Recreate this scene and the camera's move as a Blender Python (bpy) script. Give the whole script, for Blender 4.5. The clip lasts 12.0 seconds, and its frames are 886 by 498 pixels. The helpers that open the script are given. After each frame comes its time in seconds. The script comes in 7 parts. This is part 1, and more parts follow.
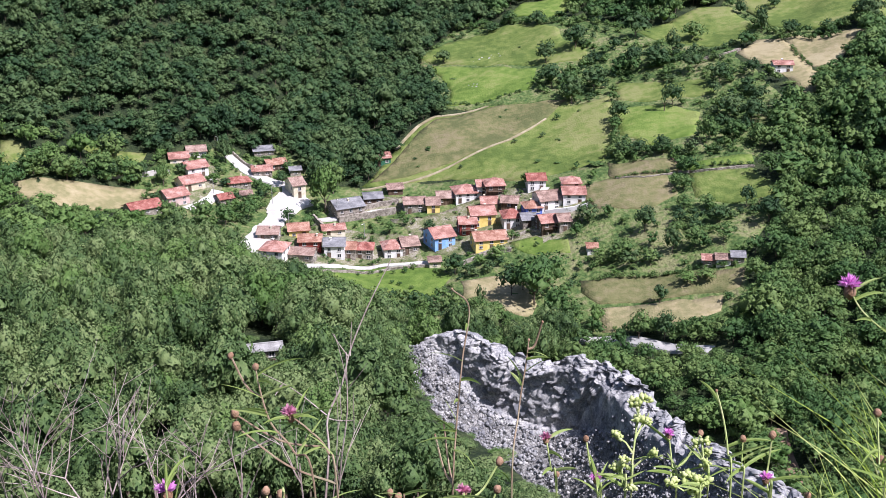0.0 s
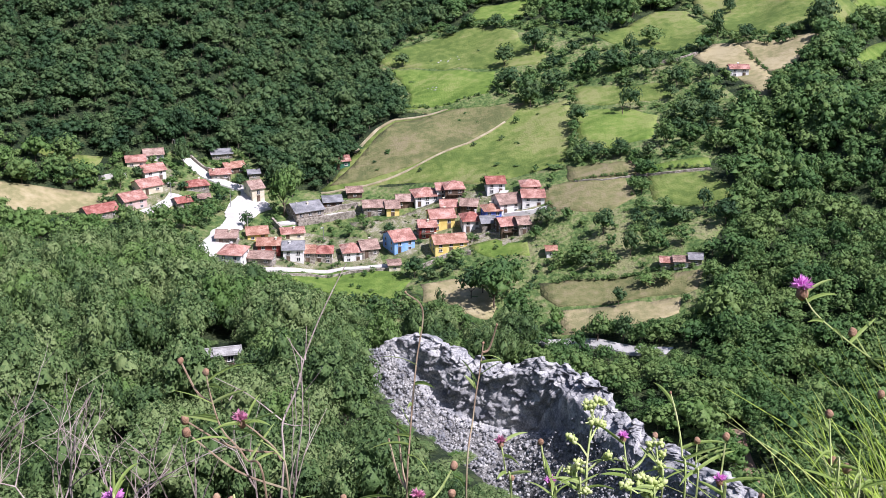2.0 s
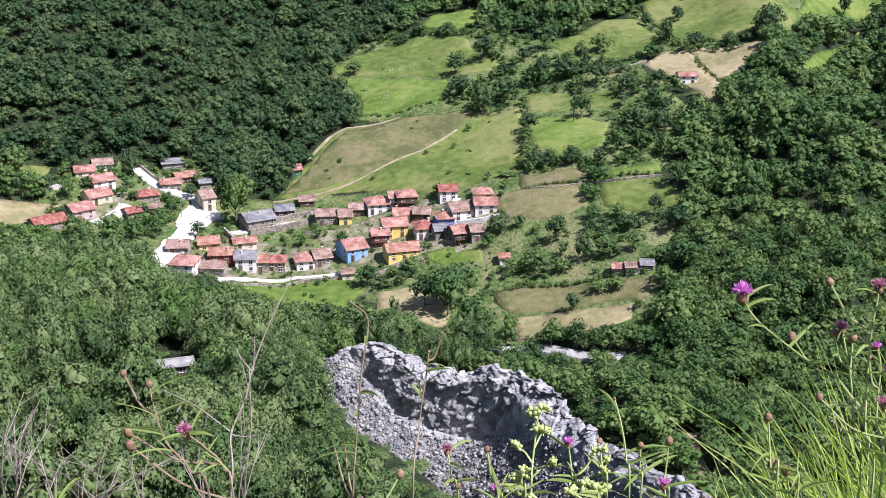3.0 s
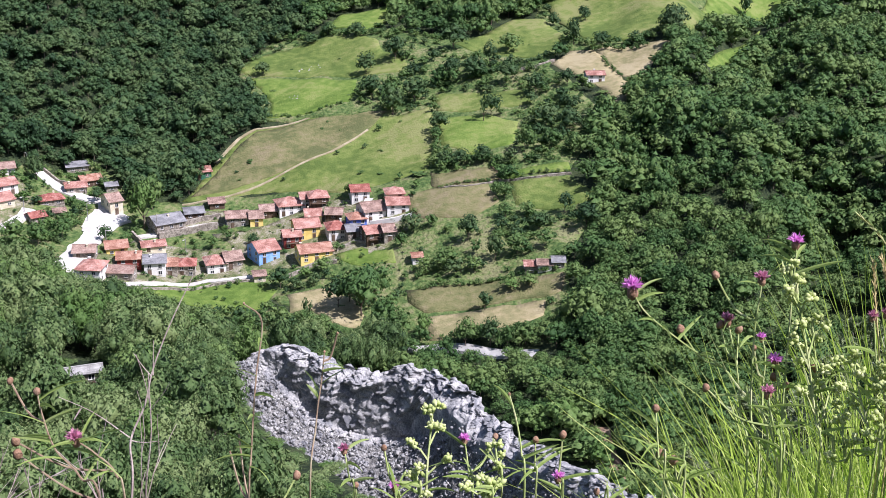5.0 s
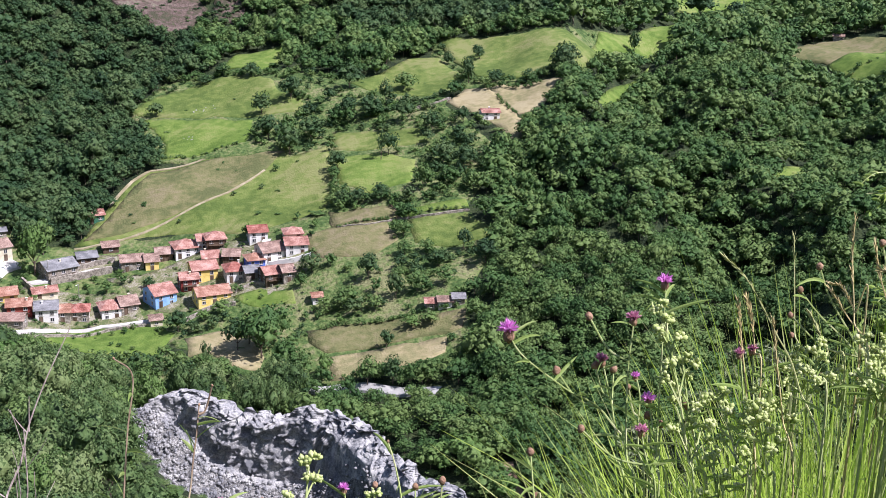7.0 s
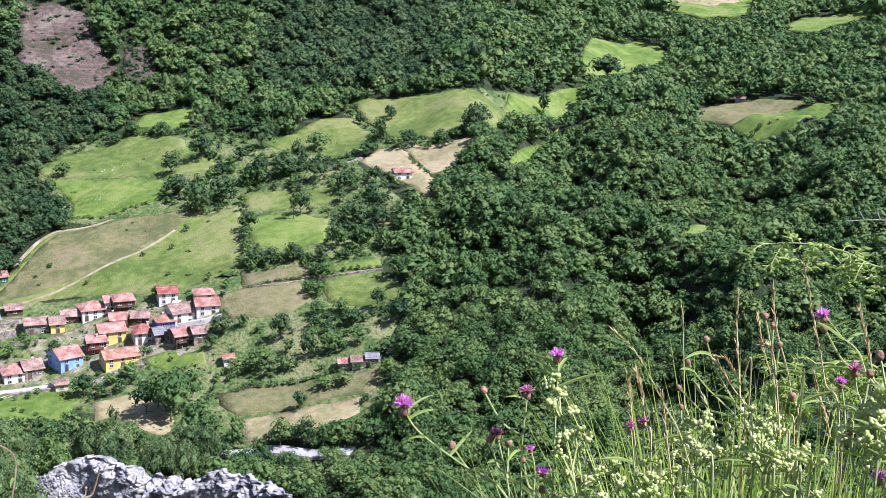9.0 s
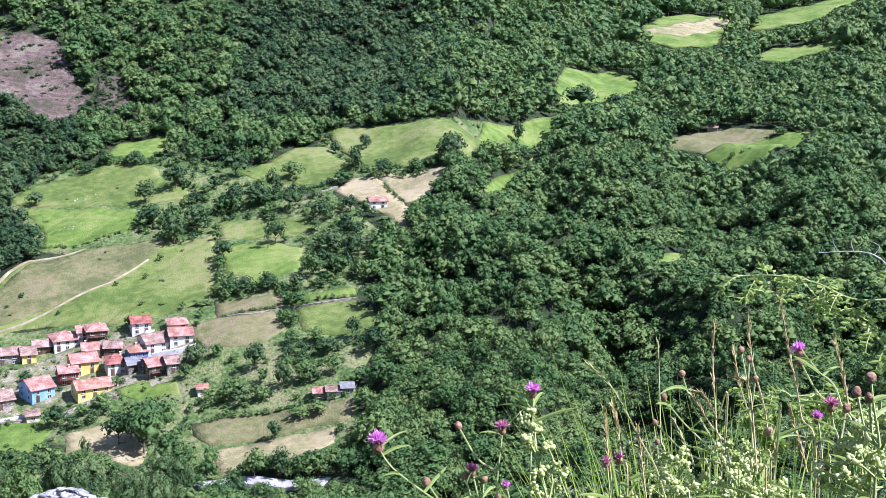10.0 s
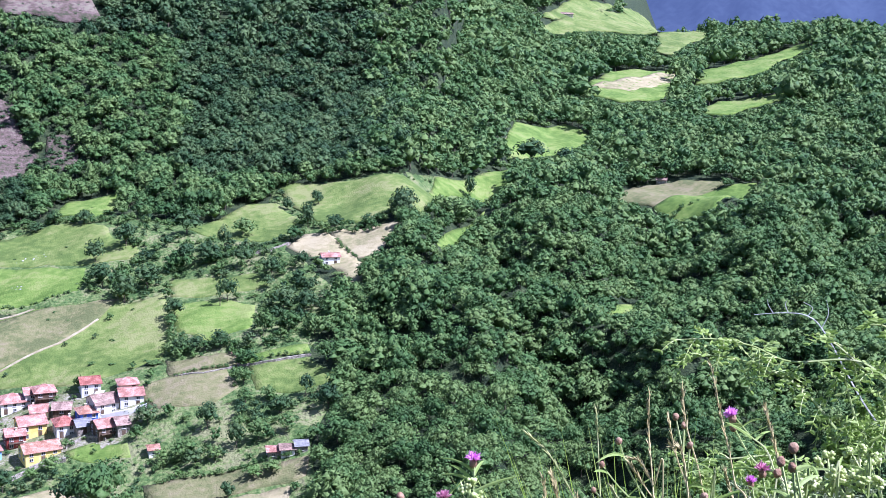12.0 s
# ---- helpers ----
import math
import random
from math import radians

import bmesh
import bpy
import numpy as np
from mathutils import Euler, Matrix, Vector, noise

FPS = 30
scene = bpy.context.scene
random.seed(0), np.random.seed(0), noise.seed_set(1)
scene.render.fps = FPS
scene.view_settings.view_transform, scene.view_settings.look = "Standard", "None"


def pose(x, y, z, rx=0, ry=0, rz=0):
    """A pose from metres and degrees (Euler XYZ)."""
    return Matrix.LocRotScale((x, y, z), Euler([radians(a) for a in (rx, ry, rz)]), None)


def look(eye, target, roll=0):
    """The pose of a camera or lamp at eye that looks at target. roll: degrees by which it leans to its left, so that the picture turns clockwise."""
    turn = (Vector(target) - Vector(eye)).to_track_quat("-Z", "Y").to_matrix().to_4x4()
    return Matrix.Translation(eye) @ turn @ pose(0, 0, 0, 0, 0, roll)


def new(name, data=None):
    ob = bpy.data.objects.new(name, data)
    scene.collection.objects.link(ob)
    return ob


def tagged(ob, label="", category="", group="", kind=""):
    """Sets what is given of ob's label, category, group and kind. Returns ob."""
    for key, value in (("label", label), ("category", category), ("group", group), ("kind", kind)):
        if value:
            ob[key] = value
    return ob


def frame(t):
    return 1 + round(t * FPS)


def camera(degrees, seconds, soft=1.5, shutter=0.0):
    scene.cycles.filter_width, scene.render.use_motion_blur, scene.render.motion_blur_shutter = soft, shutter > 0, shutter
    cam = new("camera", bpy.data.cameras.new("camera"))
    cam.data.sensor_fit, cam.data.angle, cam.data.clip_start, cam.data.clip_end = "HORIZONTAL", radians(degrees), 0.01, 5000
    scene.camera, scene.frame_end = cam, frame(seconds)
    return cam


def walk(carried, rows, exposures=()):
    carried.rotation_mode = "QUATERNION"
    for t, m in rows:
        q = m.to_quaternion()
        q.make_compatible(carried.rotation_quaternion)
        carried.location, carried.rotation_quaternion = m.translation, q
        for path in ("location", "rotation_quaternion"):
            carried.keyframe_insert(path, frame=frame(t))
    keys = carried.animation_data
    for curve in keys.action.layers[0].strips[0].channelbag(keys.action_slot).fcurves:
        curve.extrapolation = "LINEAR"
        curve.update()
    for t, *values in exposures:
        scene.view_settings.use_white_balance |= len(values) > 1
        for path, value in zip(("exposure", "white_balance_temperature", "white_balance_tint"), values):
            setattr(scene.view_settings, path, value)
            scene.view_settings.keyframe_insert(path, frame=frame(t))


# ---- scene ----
# ---- camera and walk ----
EYE = 115.0
cam = camera(41.82, 12.0, soft=0.8)
ROWS = [      # seconds, place in metres, turn in degrees
    (0, -0.0000, -0.0000, 0.0000, 70.000, -0.000, 0.000),
    (0.5, 0.0021, -0.0006, 0.0005, 69.957, -0.009, -0.311),
    (1, 0.0034, 0.0045, -0.0020, 70.038, -0.104, -0.962),
    (1.5, 0.0050, 0.0018, 0.0002, 70.119, -0.355, -1.420),
    (2, 0.0070, 0.0092, -0.0038, 70.164, -0.513, -1.935),
    (2.5, 0.0110, 0.0045, -0.0006, 70.262, -0.615, -2.788),
    (3, 0.0166, 0.0044, -0.0011, 70.587, -0.807, -4.280),
    (5, 0.0375, -0.0036, 0.0006, 70.659, -1.375, -8.646),
    (5.5, 0.0442, 0.0007, 0.0026, 71.295, -1.487, -9.818),
    (6, 0.0500, 0.0026, 0.0031, 71.768, -1.615, -11.033),
    (6.5, 0.0590, 0.0043, 0.0035, 71.994, -1.508, -12.247),
    (7, 0.0661, -0.0056, 0.0107, 72.673, -1.704, -13.741),
    (9, 0.0876, -0.0098, 0.0307, 75.751, -2.473, -17.974),
    (9.5, 0.0932, 0.0010, 0.0301, 76.510, -2.589, -18.811),
    (10, 0.0926, 0.0018, 0.0337, 77.224, -2.631, -19.207),
    (10.5, 0.0965, -0.0006, 0.0364, 77.768, -2.556, -19.621),
    (11, 0.1014, -0.0007, 0.0401, 78.452, -2.307, -20.318),
    (11.5, 0.1045, -0.0052, 0.0478, 79.173, -2.389, -20.976),
    (12, 0.1016, -0.0186, 0.0582, 80.020, -2.301, -21.631),
]
walk(cam, [(t, pose(x, y, EYE + z, rx, ry, rz)) for t, x, y, z, rx, ry, rz in ROWS], [(0, 0.62, 6150, 23), (7, 0.62, 6150, 23), (9.5, 0.95, 5750, 25), (12, 1.14, 5250, 30)])

# ---- world and sun ----
SUN_TURN, SUN_HIGH = 126.0, 56.0        # degrees clockwise from straight ahead, and above the horizon
world = bpy.data.worlds.new("sky")
scene.world = world
world.use_nodes = True
wt = world.node_tree
sky = wt.nodes.new("ShaderNodeTexSky")
sky.sky_type, sky.sun_disc = "NISHITA", False
sky.sun_elevation, sky.sun_rotation = radians(SUN_HIGH), radians(SUN_TURN)
wt.links.new(sky.outputs[0], wt.nodes["Background"].inputs[0])
wt.nodes["Background"].inputs[1].default_value = 0.085
sun = new("sun", bpy.data.lights.new("sun", "SUN"))
sun.data.energy, sun.data.angle, sun.data.color = 5.0, radians(0.55), (1.0, 0.98, 0.95)
sun_from = Vector((math.sin(radians(SUN_TURN)) * math.cos(radians(SUN_HIGH)),
                   math.cos(radians(SUN_TURN)) * math.cos(radians(SUN_HIGH)), math.sin(radians(SUN_HIGH))))
sun.matrix_world = look(sun_from * 300 + Vector((0, 0, EYE)), (0, 0, EYE))


# ---- materials ----
def material(name, tones, scale=1.0, rough=0.9, bump=0.0, bump_scale=8.0, island=0.0, detail=6.0, fine=0.35, metal=0.0, clear=0.0, stretch=None, tree=0.0, shine=0.25):
    """A surface whose colour wanders between tones at two scales, with relief; island: how far each loose piece differs."""
    m = bpy.data.materials.new(name)
    m.use_nodes = True
    nt = m.node_tree
    b = nt.nodes["Principled BSDF"]
    b.inputs["Roughness"].default_value, b.inputs["Metallic"].default_value = rough, metal
    b.inputs["Specular IOR Level"].default_value = shine
    geo = nt.nodes.new("ShaderNodeNewGeometry")
    vec = geo.outputs["Position"]
    if stretch:
        mp = nt.nodes.new("ShaderNodeMapping")
        mp.inputs["Scale"].default_value = stretch
        nt.links.new(vec, mp.inputs[0])
        vec = mp.outputs[0]
    big, small = nt.nodes.new("ShaderNodeTexNoise"), nt.nodes.new("ShaderNodeTexNoise")
    for n, s in ((big, scale), (small, scale * 7.3)):
        n.inputs["Scale"].default_value, n.inputs["Detail"].default_value = s, detail
        nt.links.new(vec, n.inputs["Vector"])
    mix = nt.nodes.new("ShaderNodeMath")
    mix.operation = "MULTIPLY_ADD"
    mix.inputs[1].default_value = fine
    nt.links.new(small.outputs[0], mix.inputs[0])
    nt.links.new(big.outputs[0], mix.inputs[2])
    last = mix.outputs[0]
    if island:
        isl = nt.nodes.new("ShaderNodeMath")
        isl.operation = "MULTIPLY_ADD"
        isl.inputs[1].default_value = island
        nt.links.new(geo.outputs["Random Per Island"], isl.inputs[0])
        nt.links.new(last, isl.inputs[2])
        last = isl.outputs[0]
    if tree:
        at, add = nt.nodes.new("ShaderNodeAttribute"), nt.nodes.new("ShaderNodeMath")
        at.attribute_name = "kind"
        add.operation = "MULTIPLY_ADD"
        add.inputs[1].default_value = tree
        nt.links.new(at.outputs["Fac"], add.inputs[0])
        nt.links.new(last, add.inputs[2])
        last = add.outputs[0]
    ramp = nt.nodes.new("ShaderNodeValToRGB")
    mid = 0.5 + fine * 0.5 + island * 0.5
    lo, hi = mid - 0.17 - island * 0.4 - tree * 0.4, mid + 0.17 + island * 0.4 + tree * 0.4
    sc = nt.nodes.new("ShaderNodeMapRange")
    sc.inputs[1].default_value, sc.inputs[2].default_value = lo, hi
    nt.links.new(last, sc.inputs[0])
    nt.links.new(sc.outputs[0], ramp.inputs[0])
    while len(ramp.color_ramp.elements) < len(tones):
        ramp.color_ramp.elements.new(0.5)
    for i, c in enumerate(tones):
        ramp.color_ramp.elements[i].position = i / (len(tones) - 1)
        ramp.color_ramp.elements[i].color = (*c, 1)
    nt.links.new(ramp.outputs[0], b.inputs["Base Color"])
    if bump:
        bn, nz = nt.nodes.new("ShaderNodeBump"), nt.nodes.new("ShaderNodeTexNoise")
        nz.inputs["Scale"].default_value, nz.inputs["Detail"].default_value = bump_scale, 5
        nt.links.new(vec, nz.inputs["Vector"])
        bn.inputs["Strength"].default_value, bn.inputs["Distance"].default_value = bump, 1.0 / bump_scale
        nt.links.new(nz.outputs[0], bn.inputs["Height"])
        nt.links.new(bn.outputs[0], b.inputs["Normal"])
    if clear:
        tr, mx = nt.nodes.new("ShaderNodeBsdfTranslucent"), nt.nodes.new("ShaderNodeMixShader")
        mx.inputs[0].default_value = clear
        nt.links.new(ramp.outputs[0], tr.inputs[0])
        nt.links.new(b.outputs[0], mx.inputs[1])
        nt.links.new(tr.outputs[0], mx.inputs[2])
        nt.links.new(mx.outputs[0], nt.nodes["Material Output"].inputs[0])
    return m


# Floor tones darkened to stand for the shade between the trees.
M_FLOOR_SHADE = material("forest_floor_with_shade", [(0.01, 0.02, 0.008), (0.024, 0.04, 0.014), (0.05, 0.068, 0.026)], 0.25, bump=0.9, bump_scale=1.2, fine=0.9)
LEAFY = dict(rough=0.6, island=0.16, clear=0.2, shine=0.18, bump=0.5, fine=0.6)
M_LEAF = material("broad_leaves", [(0.019, 0.05, 0.018), (0.04, 0.095, 0.029), (0.073, 0.143, 0.042), (0.135, 0.205, 0.063)], 0.09, tree=0.36, bump_scale=1.5, **LEAFY)
# Dark foliage; its tone also paints the shade on the mountain flank.
M_LEAF_DARK = material("dark_leaves", [(0.012, 0.032, 0.016), (0.024, 0.058, 0.025), (0.045, 0.094, 0.035), (0.09, 0.142, 0.053)], 0.08, tree=0.36, bump_scale=1.5, **LEAFY)
M_LEAF_LIGHT = material("light_leaves", [(0.036, 0.08, 0.022), (0.066, 0.136, 0.034), (0.102, 0.182, 0.048), (0.15, 0.23, 0.072)], 0.1, tree=0.34, bump_scale=1.7, **LEAFY)
M_LEAF_OLIVE = material("olive_leaves", [(0.015, 0.034, 0.014), (0.036, 0.074, 0.027), (0.084, 0.143, 0.047), (0.172, 0.232, 0.09)], 0.16, 0.6, tree=0.44, bump=0.5, bump_scale=2.6, island=0.28, clear=0.16, shine=0.18, fine=0.6)
M_BARK = material("bark", [(0.06, 0.045, 0.03), (0.13, 0.10, 0.075), (0.2, 0.17, 0.13)], 2.0, 0.9, 0.5, 12)
M_MEADOW = material("meadow_grass", [(0.078, 0.122, 0.025), (0.114, 0.16, 0.036), (0.148, 0.188, 0.05), (0.194, 0.21, 0.076)], 0.05, bump=0.6, bump_scale=1.6, fine=0.8)
M_LAWN = material("fresh_grass", [(0.07, 0.125, 0.019), (0.1, 0.165, 0.028), (0.136, 0.2, 0.04), (0.18, 0.222, 0.062)], 0.05, bump=0.6, bump_scale=1.6, fine=0.7)
M_DRY = material("dry_meadow", [(0.1, 0.114, 0.043), (0.14, 0.143, 0.058), (0.172, 0.163, 0.075), (0.208, 0.18, 0.1)], 0.06, bump=0.6, bump_scale=1.6, fine=0.8)
M_HAY = material("cut_hay", [(0.2, 0.19, 0.09), (0.29, 0.25, 0.135), (0.36, 0.31, 0.185)], 0.07, bump=0.6, bump_scale=2, fine=0.7)
M_ROUGH = material("rough_pasture", [(0.046, 0.09, 0.023), (0.086, 0.136, 0.039), (0.132, 0.172, 0.057), (0.19, 0.196, 0.092)], 0.1, bump=0.9, bump_scale=1.0, fine=0.9)
M_HEATH = material("heather", [(0.06, 0.06, 0.035), (0.1, 0.075, 0.06), (0.14, 0.1, 0.088), (0.17, 0.15, 0.11)], 0.06, bump=0.9, bump_scale=1.2, fine=0.9)
M_ROAD = material("pale_concrete", [(0.4, 0.385, 0.36), (0.52, 0.5, 0.47), (0.62, 0.6, 0.56)], 0.15, 0.85, 0.2, 6, fine=0.7)
M_ASPHALT = material("worn_asphalt", [(0.3, 0.3, 0.29), (0.38, 0.375, 0.36), (0.46, 0.45, 0.43)], 0.2, 0.9, 0.2, 6)
M_TRACK = material("dirt_track", [(0.22, 0.19, 0.11), (0.31, 0.27, 0.17), (0.4, 0.35, 0.24)], 0.3, 0.95, 0.5, 4)
M_EARTH = material("bare_earth", [(0.16, 0.1, 0.07), (0.25, 0.16, 0.11), (0.32, 0.23, 0.17)], 0.3, 0.95, 0.5, 4)
M_ROCK = material("limestone", [(0.16, 0.165, 0.18), (0.24, 0.243, 0.252), (0.33, 0.328, 0.328), (0.46, 0.455, 0.44)], 0.4, 0.95, 0.3, 9.0, fine=0.8)
# Soil among rubble, its tones darkened for the shadowed gaps between stones.
M_SCREE_SHADE = material("rubble_soil_and_gap_shade", [(0.07, 0.07, 0.07), (0.13, 0.128, 0.125), (0.2, 0.197, 0.19), (0.3, 0.295, 0.285)], 0.8, 0.95, 0.7, 4.0, fine=1.0)
M_TILE_RED = material("red_tiles", [(0.2, 0.07, 0.055), (0.29, 0.1, 0.08), (0.36, 0.15, 0.12), (0.44, 0.24, 0.2)], 0.6, 0.85, 0.8, 5, fine=0.9)
M_TILE_ORANGE = material("orange_tiles", [(0.24, 0.115, 0.08), (0.33, 0.17, 0.12), (0.41, 0.23, 0.17), (0.48, 0.32, 0.25)], 0.6, 0.85, 0.8, 5, fine=0.9)
M_TILE = material("clay_tiles", [(0.235, 0.11, 0.088), (0.33, 0.162, 0.13), (0.42, 0.23, 0.188), (0.5, 0.32, 0.275)], 0.45, 0.85, 0.8, 5, fine=0.9)
M_TILE_OLD = material("weathered_tiles", [(0.17, 0.115, 0.095), (0.27, 0.18, 0.145), (0.35, 0.24, 0.2), (0.43, 0.32, 0.27)], 0.45, 0.9, 0.8, 5, fine=0.9)
M_SLATE = material("grey_roofing", [(0.14, 0.145, 0.155), (0.22, 0.22, 0.23), (0.3, 0.3, 0.31)], 0.5, 0.8, 0.6, 5, fine=0.6)
M_WHITE = material("white_render", [(0.66, 0.65, 0.62), (0.76, 0.75, 0.73), (0.82, 0.81, 0.79)], 0.5, 0.9, 0.2, 10)
M_CREAM = material("cream_render", [(0.55, 0.49, 0.36), (0.66, 0.6, 0.46), (0.72, 0.67, 0.54)], 0.5, 0.9, 0.2, 10)
M_YELLOW = material("yellow_render", [(0.7, 0.52, 0.14), (0.8, 0.62, 0.2), (0.84, 0.69, 0.3)], 0.5, 0.9, 0.2, 10)
M_BLUE = material("blue_render", [(0.18, 0.36, 0.72), (0.25, 0.45, 0.8), (0.32, 0.51, 0.83)], 0.5, 0.9, 0.2, 10)
M_DEEPBLUE = material("deep_blue_render", [(0.07, 0.13, 0.5), (0.1, 0.18, 0.6), (0.14, 0.22, 0.62)], 0.5, 0.9, 0.2, 10)
M_RED = material("dark_red_render", [(0.2, 0.035, 0.03), (0.28, 0.055, 0.045), (0.34, 0.09, 0.07)], 0.5, 0.9, 0.2, 10)
M_PINK = material("pink_render", [(0.46, 0.32, 0.3), (0.55, 0.4, 0.37), (0.6, 0.46, 0.43)], 0.5, 0.9, 0.2, 10)
M_STONE = material("rubble_stone", [(0.13, 0.115, 0.095), (0.24, 0.21, 0.175), (0.35, 0.31, 0.26), (0.44, 0.4, 0.35)], 1.2, 0.95, 0.8, 3, fine=0.9)
M_WOOD = material("dark_timber", [(0.06, 0.04, 0.028), (0.12, 0.08, 0.055), (0.18, 0.13, 0.1)], 1.5, 0.85, 0.4, 8, stretch=(1, 1, 0.2))
M_GLASS = material("window_glass", [(0.02, 0.025, 0.03), (0.035, 0.04, 0.05), (0.05, 0.06, 0.07)], 1.0, 0.12)
M_FRAME = material("painted_frame", [(0.5, 0.48, 0.45), (0.62, 0.6, 0.57), (0.7, 0.68, 0.66)], 2.0, 0.6)
M_GREEN = material("green_boards", [(0.03, 0.11, 0.06), (0.05, 0.17, 0.1), (0.08, 0.2, 0.13)], 1.0, 0.7)
M_SHEET = material("pale_fibre_sheets", [(0.24, 0.235, 0.23), (0.33, 0.325, 0.32), (0.42, 0.41, 0.4)], 0.8, 0.8, 0.4, 5, fine=0.8)
M_YARD = material("stony_yards", [(0.09, 0.12, 0.045), (0.14, 0.155, 0.07), (0.2, 0.19, 0.115), (0.3, 0.28, 0.22)], 0.3, 0.95, 0.7, 2, fine=0.9)
M_METAL = material("galvanised_steel", [(0.35, 0.36, 0.37), (0.45, 0.46, 0.47), (0.55, 0.55, 0.56)], 2.0, 0.45, metal=0.7)

M_FAR_HAZE = material("far_mountain_painted_haze", [(0.008, 0.012, 0.02), (0.014, 0.02, 0.03), (0.02, 0.028, 0.04)], 0.006, 1.0, fine=0.8)
M_FAR_HAZE.node_tree.nodes["Principled BSDF"].inputs["Emission Color"].default_value = (0.11, 0.17, 0.36, 1)     # blue haze of kilometres of air, painted as a glow
M_FAR_HAZE.node_tree.nodes["Principled BSDF"].inputs["Emission Strength"].default_value = 0.3


# ---- mesh helpers ----
def part(name, bm, mat, parent=None, label=""):
    me = bpy.data.meshes.new(name)
    bm.to_mesh(me)
    bm.free()
    me.materials.append(mat)
    ob = new(name, me)
    ob.parent = parent
    return tagged(ob, label)


def from_arrays(name, verts, faces, mat, parent=None, smooth=False):
    """One mesh from numpy arrays; every face has the same number of corners."""
    me = bpy.data.meshes.new(name)
    k, nf = faces.shape[1], len(faces)
    me.vertices.add(len(verts))
    me.vertices.foreach_set("co", np.ascontiguousarray(verts, dtype=np.float32).ravel())
    me.loops.add(nf * k)
    me.loops.foreach_set("vertex_index", np.ascontiguousarray(faces, dtype=np.int32).ravel())
    me.polygons.add(nf)
    me.polygons.foreach_set("loop_start", np.arange(0, nf * k, k, dtype=np.int32))
    if smooth:
        me.polygons.foreach_set("use_smooth", np.ones(nf, dtype=bool))
    me.update(calc_edges=True)
    me.materials.append(mat)
    ob = new(name, me)
    ob.parent = parent
    return ob


def box(bm, lo, hi, m=None):
    """An upright box between two corners, moved by m."""
    x0, y0, z0 = lo
    x1, y1, z1 = hi
    vs = [bm.verts.new(Vector(p) if m is None else m @ Vector(p)) for p in
          ((x0, y0, z0), (x1, y0, z0), (x1, y1, z0), (x0, y1, z0), (x0, y0, z1), (x1, y0, z1), (x1, y1, z1), (x0, y1, z1))]
    for f in ((0, 3, 2, 1), (4, 5, 6, 7), (0, 1, 5, 4), (1, 2, 6, 5), (2, 3, 7, 6), (3, 0, 4, 7)):
        bm.faces.new([vs[i] for i in f])


def empty(name, m):
    ob = new(name)
    ob.empty_display_size = 0.3
    ob.matrix_world = m
    return ob



# The lie of the land round the camera's feet, by direction (degrees clockwise from straight ahead) and distance.
DIRS = np.array([-60, -30, -20, -10, -4, -2, 0, 5, 10, 20, 21.7, 23.2, 27, 34, 45, 70.0])
FLOOR_R = np.array([330, 330, 320, 330, 310, 300, 290, 262, 235, 215, 215, 215, 215, 218, 230, 230.0])      # where the far slope begins
FLOOR_Z = np.array([-98, -98, -98, -106, -112, -112, -112, -111, -110, -104, -103.8, -103.5, -103, -103, -102, -102.0])
RISE = np.array([0.3, 0.3, 0.3, 0.22, 0.2, 0.2, 0.2, 0.2, 0.2, 0.2, 0.182, 0.166, 0.125, 0.121, 0.152, 0.18])
STEEP_R = np.array([345, 345, 345, 365, 470, 475, 480, 500, 520, 600, 610, 1060, 1150, 1250, 1000, 800.0])    # where it steepens into the mountain
STEEP = np.array([0.5, 0.5, 0.5, 0.5, 0.48, 0.48, 0.48, 0.49, 0.5, 0.5, 0.5, 0.34, 0.3, -0.1, -0.1, -0.1])
SPUR_R = np.array([235, 235, 235, 225, 208, 195, 165, 130, 165, 150, 153.6, 156.9, 165, 170, 170, 170.0])       # the near spur's brow
SPUR_Z = np.array([-82, -82, -83, -86, -88, -94, -90.5, -80.5, -112, -104, -103.8, -103.5, -103, -104, -104, -100.0])
SHOULDER = np.array([-71, -71, -71, -72, -73, -74, -74, -74.5, -80, -78, -77.5, -77.1, -76, -76, -76, -72.0])     # height at 115 m


